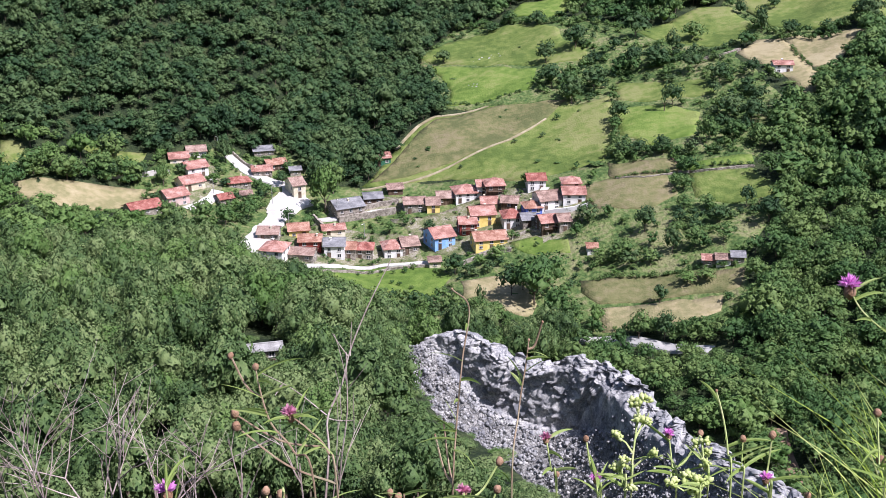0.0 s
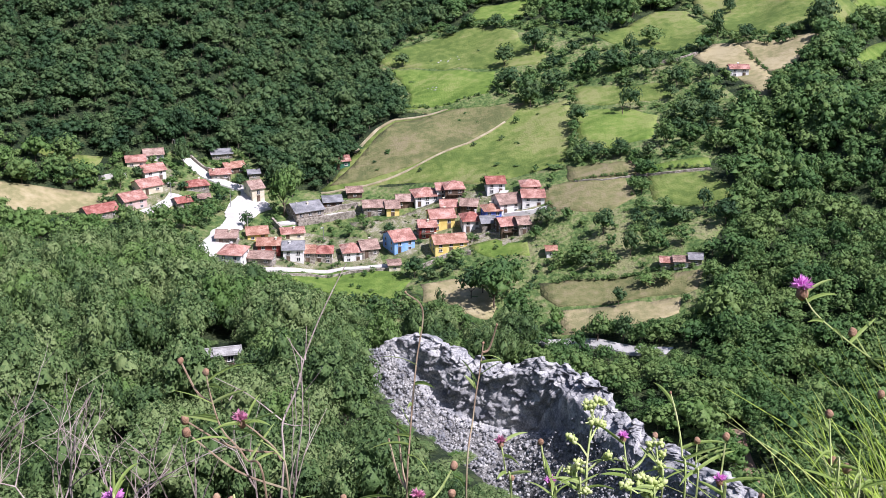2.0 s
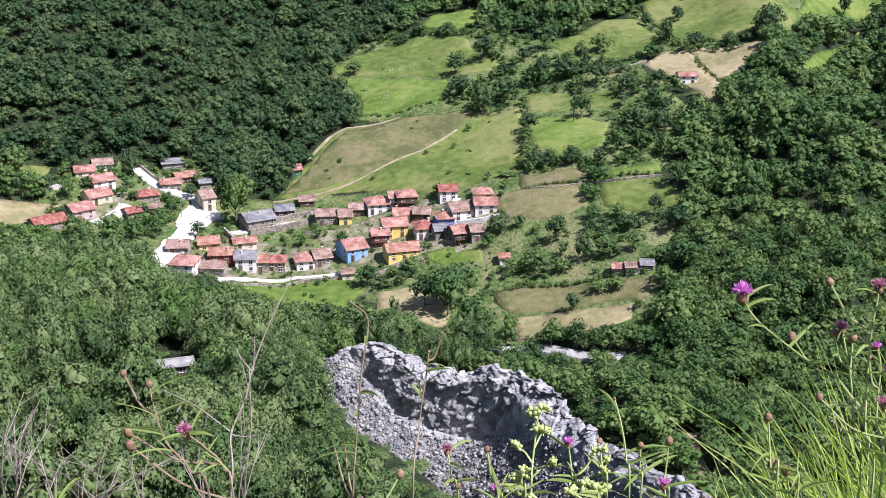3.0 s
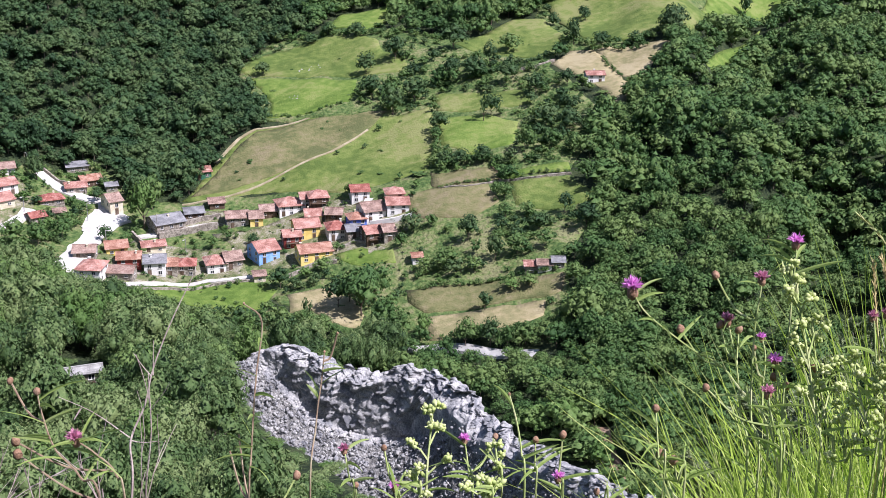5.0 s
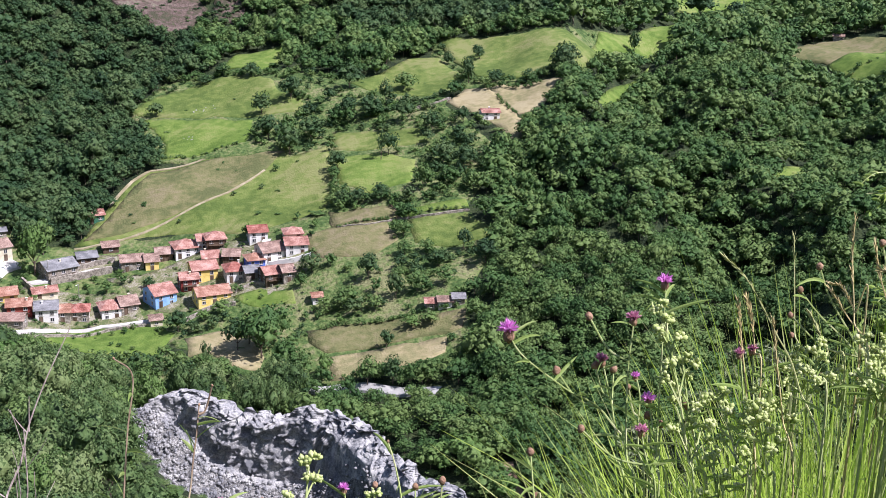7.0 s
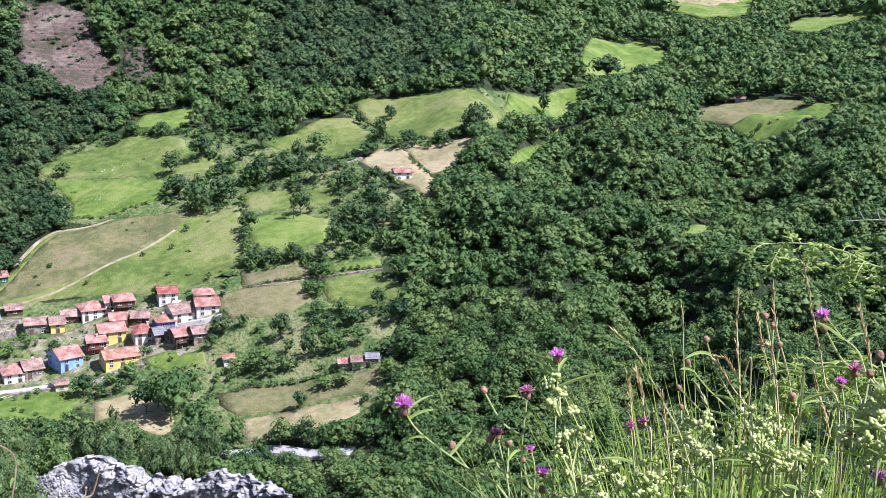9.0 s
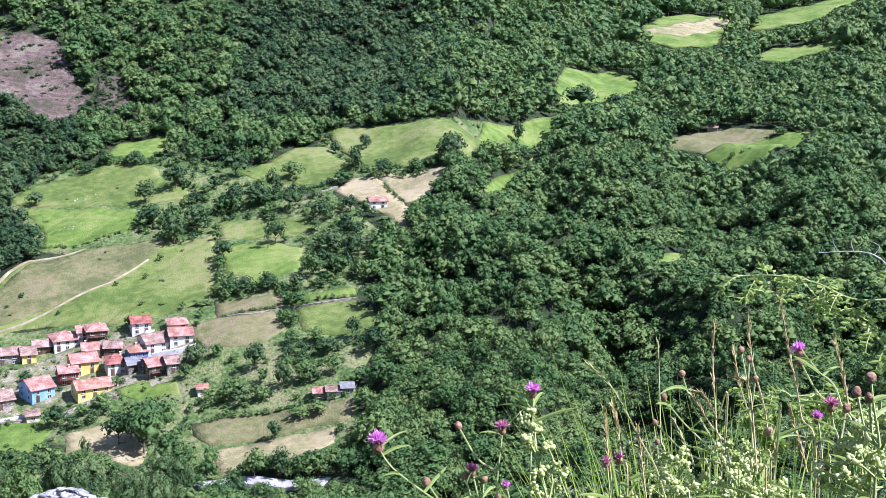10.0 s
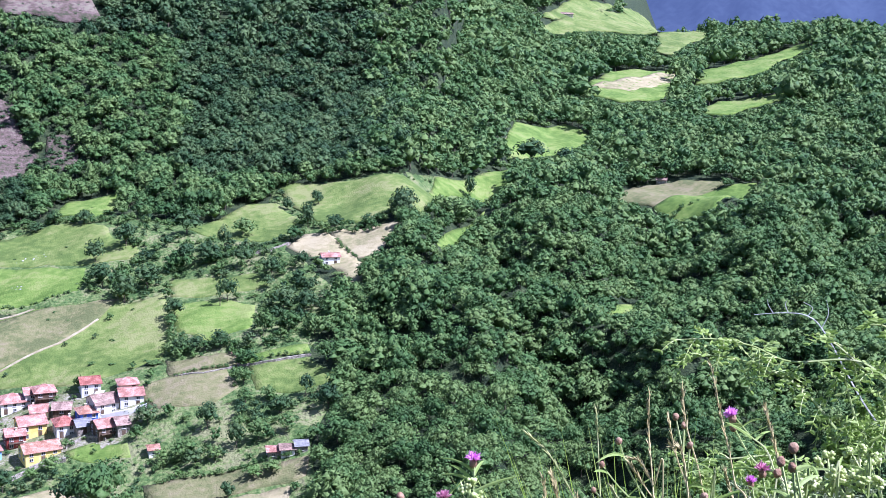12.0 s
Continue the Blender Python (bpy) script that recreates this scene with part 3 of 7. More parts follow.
# ---- rock spur ----
def rock_spur():
    """A limestone rib: a steep, blocky face below a jagged crest, scree at its foot, falling away behind."""
    crest = [(-10.0, 197.7, 22.6), (-4.1, 199.0, 23.8), (1.7, 200.0, 26.8), (6.9, 195.9, 26.2), (12.4, 191.6, 25.5), (17.9, 189.2, 25.1), (24.6, 186.4, 27.9), (29.4, 181.6, 27.7), (32.7, 175.0, 28.5), (34.1, 166.5, 28.2), (37.7, 155.5, 28.6), (40.8, 142.3, 32.0), (45.4, 129.3, 35.0), (47.5, 121.0, 37.6)]
    foot = [(-10.5, 194.7, 22.0), (-7.4, 189.9, 18.6), (-3.9, 184.0, 15.4), (0.6, 179.0, 13.1), (5.5, 175.9, 12.1), (10.3, 174.7, 10.9), (14.1, 172.4, 10.3), (17.9, 171.1, 8.9), (21.5, 168.6, 8.2), (26.3, 162.9, 10.3), (31.2, 154.9, 13.9), (35.5, 146.8, 18.2), (40.4, 135.1, 25.0), (44.6, 123.2, 32.5)]
    nu, nv, nb = 300, 120, 10

    def along(pts, u):
        s = u * (len(pts) - 1)
        i = min(int(s), len(pts) - 2)
        return Vector(pts[i]).lerp(Vector(pts[i + 1]), s - i)

    def block(q):
        return noise.cell(q) - 0.5

    def facet(q):
        near = noise.voronoi(q)[1][0]
        g = noise.cell_vector(near * 917.0)
        return (g.x - 0.5) * 0.9 + (q - near).dot(Vector((g.y - 0.5, g.z - 0.5, g.x - 0.5))) * 1.7
    v = []
    for i in range(nu):
        u = i / (nu - 1)
        c, f = along(crest, u), along(foot, min(1.0, max(0.0, u - 0.13 + 0.21 * min(1, max(0, (u - 0.45) / 0.2)))))
        side = min(1, max(0, (u - 0.5) / 0.15))
        f += Vector((-4.5, -6.5, 0)) * side
        c.z += 1.0 * noise.fractal(Vector((u * 18, 3, 0)), 0.8, 2.2, 4) + 0.9 * block(Vector((u * 45, 1, 0)))
        for j in range(-nb, nv):
            w = float(np.interp(j / (nv - 1), [0, 0.25, 0.62, 1], [0, 0.17, 0.24, 1]))
            if j < 0:
                p = c + Vector((0.25, 1, 0)) * (-j) * 1.2 + Vector((0, 0, j * j * -0.16 + j * 0.2))
                d, loose = 0.6, 0.0
            else:
                k = min(1, max(0, (u - 0.04) / 0.1))
                deep = float(np.interp(u, [0, 0.12, 0.28, 0.46, 0.58, 1], [0.3, 0.5, 0.9, 0.86, 0.42, 0.36]))
                g = w * (1 - k) + float(np.interp(w, [0, 0.17 + 0.16 * side, 0.24 + 0.2 * side, 1], [0, 0.12, deep, 1])) * k
                p = c.lerp(f, w)
                p.z = c.z + (f.z - c.z) * float(g)
                d, loose = 1.0, min(1, max(0, (w - 0.25) / 0.08))
            q = Vector((p.x * 0.2 + p.z * 0.16, p.y * 0.16, p.z * 0.26 - p.x * 0.2))
            warp = q + Vector((0.35, 0.2, 0.3)) * noise.noise(q * 1.3)
            bed = p.z * 0.55 + u * 16 + 2.2 * noise.noise(q * 1.1)
            ledge = (bed % 1.0) ** 2 * max(0, 0.25 + noise.noise(q * 2.3 + Vector((9, 4, 2))))
            slab = Vector((p.x * 0.3 + p.z * 0.1, p.y * 0.3, p.z * 0.16 - p.x * 0.05))
            rugged = 1.7 * facet(slab) + 0.9 * facet(warp * 2.6 + Vector((5, 2, 7))) + 0.5 * facet(warp * 6.0) + 1.4 * ledge
            scree = 0.3 * block(p * 1.5) + 0.6 * noise.noise(p * 0.3)
            face = min(1, max(0, (w - 0.15) / 0.03)) * (1 - loose)
            p += Vector((-0.6, -0.65, 0.3 * (1 - face))) * d * ((1 - loose) * rugged * (1 - 0.35 * face) + loose * scree)
            v.append(p)
    m = nb + nv
    i, j = np.meshgrid(np.arange(nu - 1), np.arange(m - 1), indexing="ij")
    f = np.stack([i * m + j, i * m + j + 1, (i + 1) * m + j + 1, (i + 1) * m + j], -1).reshape(-1, 4)
    ob = from_arrays("rock_outcrop", np.array([tuple(p) for p in v]), f, M_ROCK)
    ob.data.materials.append(M_SCREE_SHADE)
    ob.data.polygons.foreach_set("material_index", np.where(j.ravel() > nb + nv * 0.68, 1, 0).astype(np.int32))
    tagged(ob, "jagged grey limestone outcrop with a steep layered face", "rock", kind="structure")
    # loose stones on the scree
    rng = np.random.default_rng(3)
    ico = np.array([(1, 0, 0), (0, 1, 0), (-1, 0, 0), (0, -1, 0), (0, 0, 1), (0, 0, -1.0)])
    tri = np.array([(0, 1, 4), (1, 2, 4), (2, 3, 4), (3, 0, 4), (1, 0, 5), (2, 1, 5), (3, 2, 5), (0, 3, 5)])
    pts, fcs = [], []
    va = np.array([tuple(p) for p in v]).reshape(nu, m, 3)
    for k in range(8000):
        a, b = rng.integers(nu), nb + int(nv * rng.uniform(0.66, 0.99))
        s = 0.13 + 0.45 * rng.random() ** 3
        rock = ico * s * rng.uniform(0.6, 1.3, (6, 1)) * rng.uniform(0.6, 1.3, (1, 3)) @ np.linalg.qr(rng.normal(size=(3, 3)))[0] + va[a, b] + rng.normal(size=3) * 0.3
        fcs.append(tri + 6 * k)
        pts.append(rock)
    st = from_arrays("scree", np.concatenate(pts), np.concatenate(fcs), M_ROCK)
    tagged(st, "loose pale limestone rubble below the rock face", "stones", kind="stuff")
    return ob


rock_spur()


# ---- trees ----
def crown_cards(n, rng, leaf, lobes=8, core=0.82, stir=0.5):
    """A crown one metre wide and high on z = 0: rounded boughs with leaf clumps standing out of them; points, triangles."""
    ico = np.array([(1, 0, 0), (0, 1, 0), (-1, 0, 0), (0, -1, 0), (0, 0, 1), (0, 0, -1.0)])
    tri = np.array([(0, 1, 4), (1, 2, 4), (2, 3, 4), (3, 0, 4), (1, 0, 5), (2, 1, 5), (3, 2, 5), (0, 3, 5)])
    k = np.arange(lobes)
    up = 1 - 1.2 * (k + 0.5) / lobes + rng.uniform(-0.12, 0.12, lobes)
    ang = k * 2.4 + rng.uniform(-0.5, 0.5, lobes)
    flat = np.sqrt(np.clip(1 - up ** 2, 0.02, 1))
    reach = rng.uniform(0.78, 1.12, (lobes, 1))
    cen = np.stack([flat * np.cos(ang) * 0.3, flat * np.sin(ang) * 0.3, up * 0.31], 1) * reach
    rad = rng.uniform(0.13, 0.22, lobes)
    cen = np.concatenate([[[0, 0, 0.02]], cen])
    rad = np.concatenate([[0.28], rad])
    pts, fcs, count = [], [], 0
    for c, r in zip(cen, rad):
        v = ico * r * core * rng.uniform(0.8, 1.1, (6, 1)) + c
        far = tri if r > 0.27 else tri[:6]
        pts.append(v)
        fcs.append(far + count)
        count += 6
    made, want = [], n
    while len(made) < want:
        i = rng.integers(lobes + 1)
        d = rng.normal(size=3)
        d /= np.linalg.norm(d)
        if d[2] < -0.5:
            continue
        p = cen[i] + d * rad[i] * rng.uniform(0.92, 1.05 + 0.3 * stir)
        if (np.linalg.norm(p - cen, axis=1) < rad * 0.86).any():
            continue
        nr = d + rng.normal(size=3) * stir + np.array([0, 0, 0.15])
        nr /= np.linalg.norm(nr)
        t = np.cross(nr, rng.normal(size=3))
        t /= np.linalg.norm(t)
        bt = np.cross(nr, t)
        sz = leaf * rng.uniform(0.55, 1.3)
        made.append([p - t * sz - bt * sz * 0.5, p + t * sz - bt * sz * 0.5, p + bt * sz * rng.uniform(0.6, 1.2) + nr * sz * 0.25])
    pts.append(np.array(made).reshape(-1, 3))
    fcs.append(np.arange(want * 3).reshape(-1, 3) + count)
    return np.concatenate(pts) + np.array([0, 0, 0.43]), np.concatenate(fcs)


RNG = np.random.default_rng(7)
CROWNS = {"near": [crown_cards(260, RNG, 0.042, 10, 0.74, 0.4) for _ in range(9)], "close": [crown_cards(820, RNG, 0.027, 9, 0.8, 0.3) for _ in range(8)], "mid": [crown_cards(130, RNG, 0.056, 8, 0.85, 0.36) for _ in range(9)],
          "far": [crown_cards(64, RNG, 0.08, 6, 0.88, 0.26) for _ in range(7)], "bush": [crown_cards(80, RNG, 0.065, 5) for _ in range(6)]}


def trunk_mesh(h, r):
    """A tapered, slightly bent trunk with three limbs."""
    bm = bmesh.new()

    def limb(a, b, r0, r1, n=6):
        a, b = Vector(a), Vector(b)
        rot = (b - a).to_track_quat("Z", "Y").to_matrix()
        rings = []
        for t, rr in ((0, r0), (0.5, (r0 + r1) * 0.5), (1, r1)):
            mid = a.lerp(b, t) + Vector((0.06 * h * math.sin(t * 3), 0, 0)) * 0.3
            rings.append([bm.verts.new(mid + rot @ Vector((rr * math.cos(6.283 * k / n), rr * math.sin(6.283 * k / n), 0))) for k in range(n)])
        for p, q in zip(rings, rings[1:]):
            for k in range(n):
                bm.faces.new((p[k], p[(k + 1) % n], q[(k + 1) % n], q[k]))
    limb((0, 0, -0.8), (0.05, 0, h), r, r * 0.55)
    for k in range(3):
        a = k * 2.1 + 0.4
        limb((0.03, 0, h * 0.8), (math.cos(a) * h * 0.5, math.sin(a) * h * 0.5, h * 1.45), r * 0.5, r * 0.15, 5)
    return bm


KEEP = {}


def crown_mesh(kind, k, mat):
    key = (kind, k, mat.name)
    if key not in KEEP:
        v, f = CROWNS[kind][k]
        ob = from_arrays("crown", v, f, mat)
        ob.data.attributes.new("kind", "FLOAT", "POINT").data.foreach_set("value", np.full(len(v), 0.2 + 0.1 * k, np.float32))
        KEEP[key] = ob.data
        bpy.data.objects.remove(ob)
    return KEEP[key]


TRUNK = part("trunk", trunk_mesh(1.0, 0.09), M_BARK)
TRUNK_DATA = TRUNK.data
bpy.data.objects.remove(TRUNK)
WORDS = {M_LEAF.name: "green leafy", M_LEAF_DARK.name: "dark green leafy", M_LEAF_LIGHT.name: "pale green leafy"}


def tree(x, y, w, h, mat):
    """A free-standing tree, w metres wide and h high."""
    small = w < 4.2
    z = float(ground(x, y))
    root = empty("bush" if small else "tree", pose(x, y, z, 0, 0, random.uniform(0, 360)))
    tr = new("trunk", TRUNK_DATA)
    tr.parent, tr.scale = root, (h * 0.25, h * 0.25, h * 0.25)
    cr = new("crown", crown_mesh("bush" if small else "near" if w > 5 else "mid", random.randrange(6), mat))
    cr.parent, cr.scale, cr.location = root, (w * 0.98, w * 0.98, h * 1.02), (0, 0, h * (0.0 if small else 0.03))
    return tagged(root, WORDS[mat.name] + (" bush standing in rough grass" if small else " tree standing in the open valley"), "bush" if small else "tree")


tree(22.3, 262.0, 13.2, 13.9, M_LEAF)
tree(17.0, 267.3, 8.7, 9.2, M_LEAF_DARK)
tree(25.4, 266.5, 11.3, 11.8, M_LEAF)
tree(29.7, 246.8, 7.9, 8.3, M_LEAF)
tree(19.9, 269.0, 8.5, 8.9, M_LEAF)
tree(26.6, 249.2, 10.0, 10.5, M_LEAF)
tree(35.6, 246.7, 5.0, 6.9, M_LEAF_LIGHT)
tree(43.7, 236.9, 6.4, 7.4, M_LEAF)
tree(49.2, 235.5, 5.6, 7.1, M_LEAF_DARK)
tree(52.8, 233.3, 5.9, 6.2, M_LEAF)
tree(56.4, 231.8, 5.8, 6.1, M_LEAF)
tree(3.1, 285.7, 7.5, 6.7, M_LEAF_DARK)
tree(9.1, 261.4, 3.3, 7.0, M_LEAF_DARK)
tree(51.1, 252.2, 4.6, 5.3, M_LEAF_DARK)
tree(52.1, 283.5, 6.8, 7.9, M_LEAF_DARK)
tree(57.4, 272.3, 5.8, 7.3, M_LEAF_DARK)
tree(78.7, 286.9, 4.9, 6.1, M_LEAF_DARK)
tree(36.8, 414.8, 9.1, 9.1, M_LEAF_DARK)
tree(48.0, 420.5, 10.5, 10.5, M_LEAF_DARK)
tree(0.2, 433.7, 7.3, 6.1, M_LEAF_DARK)
tree(42.6, 376.6, 9.5, 9.9, M_LEAF_DARK)
tree(36.9, 391.2, 11.0, 10.4, M_LEAF_DARK)
tree(50.6, 384.7, 10.8, 10.2, M_LEAF_DARK)
tree(-34.9, 326.0, 9.8, 16.4, M_LEAF_LIGHT)
tree(-33.4, 337.2, 8.3, 11.3, M_LEAF)
tree(-38.8, 340.8, 7.0, 9.5, M_LEAF_DARK)
tree(-28.3, 351.2, 8.9, 11.3, M_LEAF_DARK)
tree(69.2, 355.8, 3.3, 10.3, M_LEAF_DARK)
tree(55.1, 355.5, 7.2, 6.8, M_LEAF_DARK)
tree(72.3, 358.9, 7.3, 8.5, M_LEAF_DARK)
tree(76.3, 326.2, 7.4, 9.3, M_LEAF)
tree(70.9, 321.2, 5.0, 5.2, M_LEAF_DARK)
tree(88.4, 367.4, 8.3, 7.8, M_LEAF_DARK)
tree(98.6, 365.9, 5.6, 6.5, M_LEAF_DARK)
tree(81.9, 382.5, 8.5, 7.2, M_LEAF_DARK)
tree(72.2, 391.5, 9.9, 8.3, M_LEAF_DARK)
tree(65.7, 399.1, 8.8, 7.4, M_LEAF_DARK)
tree(38.9, 295.6, 7.7, 5.6, M_LEAF_DARK)
tree(44.1, 295.0, 4.6, 3.9, M_LEAF)
tree(35.5, 291.0, 4.5, 4.3, M_LEAF)
tree(45.2, 275.2, 7.2, 6.1, M_LEAF)
tree(39.9, 277.5, 5.3, 4.4, M_LEAF_LIGHT)
tree(51.5, 270.1, 5.1, 4.3, M_LEAF_LIGHT)
tree(62.8, 271.7, 7.2, 6.1, M_LEAF)
tree(69.4, 270.3, 6.6, 5.6, M_LEAF)
tree(62.6, 256.1, 5.5, 4.0, M_LEAF)
tree(58.2, 257.2, 6.1, 3.8, M_LEAF_LIGHT)
tree(111.5, 408.4, 5.4, 9.1, M_LEAF_DARK)
tree(140.5, 388.1, 11.8, 10.5, M_LEAF_DARK)
tree(119.6, 400.0, 7.0, 4.4, M_LEAF_DARK)
tree(36.5, 453.7, 6.3, 5.9, M_LEAF_DARK)
tree(25.8, 459.3, 6.4, 6.0, M_LEAF_DARK)
tree(19.1, 456.7, 7.7, 4.8, M_LEAF_DARK)
tree(109.7, 431.7, 5.3, 5.5, M_LEAF_DARK)
tree(121.2, 428.9, 5.3, 5.5, M_LEAF_DARK)
tree(79.3, 399.9, 6.1, 8.9, M_LEAF_DARK)
tree(63.3, 325.8, 7.4, 5.4, M_LEAF_DARK)
tree(57.3, 328.5, 7.4, 5.4, M_LEAF_DARK)
tree(52.6, 330.1, 6.8, 5.0, M_LEAF_DARK)
tree(86.2, 341.7, 10.6, 8.9, M_LEAF_DARK)
tree(91.7, 336.7, 10.5, 8.8, M_LEAF_DARK)
tree(102.1, 338.7, 7.1, 5.9, M_LEAF)
tree(84.0, 324.7, 8.4, 7.1, M_LEAF)
tree(90.0, 319.3, 8.3, 7.0, M_LEAF)
tree(68.6, 310.5, 6.4, 6.1, M_LEAF)
tree(65.3, 301.1, 5.3, 5.0, M_LEAF)
tree(69.3, 290.3, 6.1, 4.5, M_LEAF)
tree(63.4, 290.5, 5.5, 4.6, M_LEAF)
tree(70.4, 281.7, 6.0, 5.0, M_LEAF_DARK)
tree(81.9, 276.5, 8.9, 7.4, M_LEAF_DARK)
tree(-44.4, 314.8, 5.6, 5.8, M_LEAF_DARK)
tree(-49.3, 341.4, 4.6, 5.8, M_LEAF_DARK)
tree(-55.1, 311.5, 8.1, 6.8, M_LEAF)
tree(-60.4, 305.4, 8.0, 6.7, M_LEAF)
tree(-66.3, 303.8, 9.6, 8.1, M_LEAF)
tree(-76.4, 306.7, 8.1, 6.8, M_LEAF)
tree(-82.8, 329.6, 5.2, 7.6, M_LEAF)
tree(-89.5, 330.0, 6.9, 6.6, M_LEAF_DARK)
tree(-68.2, 351.4, 6.2, 8.4, M_LEAF_DARK)
tree(-59.1, 316.8, 4.9, 4.2, M_LEAF_LIGHT)
tree(-68.7, 334.7, 4.2, 3.5, M_LEAF_LIGHT)
tree(-55.2, 322.9, 6.0, 5.1, M_LEAF)
tree(-53.4, 333.2, 5.9, 4.9, M_LEAF)
tree(-73.4, 347.1, 4.3, 3.6, M_LEAF)
tree(-15.2, 313.7, 4.2, 4.0, M_LEAF)
tree(-3.9, 313.8, 4.2, 4.0, M_LEAF_DARK)
tree(-10.4, 317.0, 3.3, 3.1, M_LEAF)
tree(14.4, 288.2, 6.0, 4.4, M_LEAF_LIGHT)
tree(9.9, 287.0, 4.5, 3.3, M_LEAF_LIGHT)
tree(18.7, 298.6, 3.7, 3.1, M_LEAF)
tree(24.2, 326.0, 3.7, 4.6, M_LEAF_LIGHT)
tree(43.1, 319.7, 3.3, 2.8, M_LEAF_LIGHT)
tree(39.2, 328.4, 3.0, 2.5, M_LEAF)
tree(36.8, 366.8, 3.0, 2.8, M_LEAF)
tree(31.5, 357.4, 2.5, 2.1, M_LEAF_DARK)
tree(22.5, 355.2, 2.2, 1.8, M_LEAF_DARK)
tree(5.4, 346.1, 1.8, 1.7, M_LEAF_DARK)
tree(-8.8, 357.2, 2.5, 1.1, M_LEAF_DARK)
tree(-116.5, 317.6, 10.3, 8.6, M_LEAF)
tree(-107.4, 318.6, 10.2, 8.6, M_LEAF)
tree(-100.0, 326.4, 10.4, 8.7, M_LEAF)
tree(-93.9, 327.9, 8.6, 8.2, M_LEAF)
tree(-120.1, 308.2, 10.1, 10.6, M_LEAF)
tree(-113.3, 322.6, 8.6, 8.2, M_LEAF_LIGHT)
tree(-99.3, 336.6, 10.6, 10.0, M_LEAF)
tree(141.5, 389.4, 12.7, 12.6, M_LEAF_DARK)
tree(195.2, 453.9, 6.8, 11.4, M_LEAF_DARK)
tree(121.7, 433.5, 5.3, 5.6, M_LEAF_DARK)
tree(110.5, 404.3, 4.6, 8.6, M_LEAF_DARK)
tree(117.8, 396.7, 6.1, 4.5, M_LEAF_DARK)
tree(129.2, 392.4, 6.1, 4.5, M_LEAF_DARK)
tree(249.2, 505.6, 19.3, 14.2, M_LEAF_DARK)
tree(268.6, 507.3, 14.1, 11.8, M_LEAF_DARK)
tree(175.6, 425.8, 9.1, 6.7, M_LEAF_DARK)
tree(484.3, 735.0, 12.9, 16.2, M_LEAF_DARK)
tree(647.7, 1033.0, 9.5, 9.0, M_LEAF_DARK)
tree(697.0, 1036.1, 11.0, 10.4, M_LEAF_DARK)
tree(713.8, 805.8, 17.8, 16.9, M_LEAF)
tree(705.4, 989.0, 35.5, 11.2, M_LEAF_DARK)
tree(88.1, 410.7, 10.4, 7.6, M_LEAF)
tree(69.1, 418.2, 12.6, 10.6, M_LEAF_DARK)
tree(36.6, 452.2, 8.1, 6.8, M_LEAF_DARK)
tree(26.9, 460.3, 6.8, 5.7, M_LEAF)


def fitting(x, y, h):
    """By how much trees at those places must be smaller, so as not to hide the open meadows behind them."""
    x, y, h = (np.asarray(q, float) for q in (x, y, h))
    drop = EYE - ground(x, y)
    fit = np.ones(len(x))
    for k in np.concatenate([np.arange(1.01, 1.2, 0.015), np.arange(1.2, 1.9, 0.04)]):
        xk, yk = x * k, y * k
        tall = (drop - (EYE - ground(xk, yk)) / k) / (h * 1.1)
        tight = np.nonzero((tall < fit) & (tall > -0.3))[0]
        if len(tight):
            shown = np.zeros(len(tight), bool)
            for pts in SEEN:
                shown |= inside(pts, xk[tight], yk[tight])
            t = tight[shown]
            fit[t] = np.minimum(fit[t], np.maximum(tall[t], 0))
    return fit


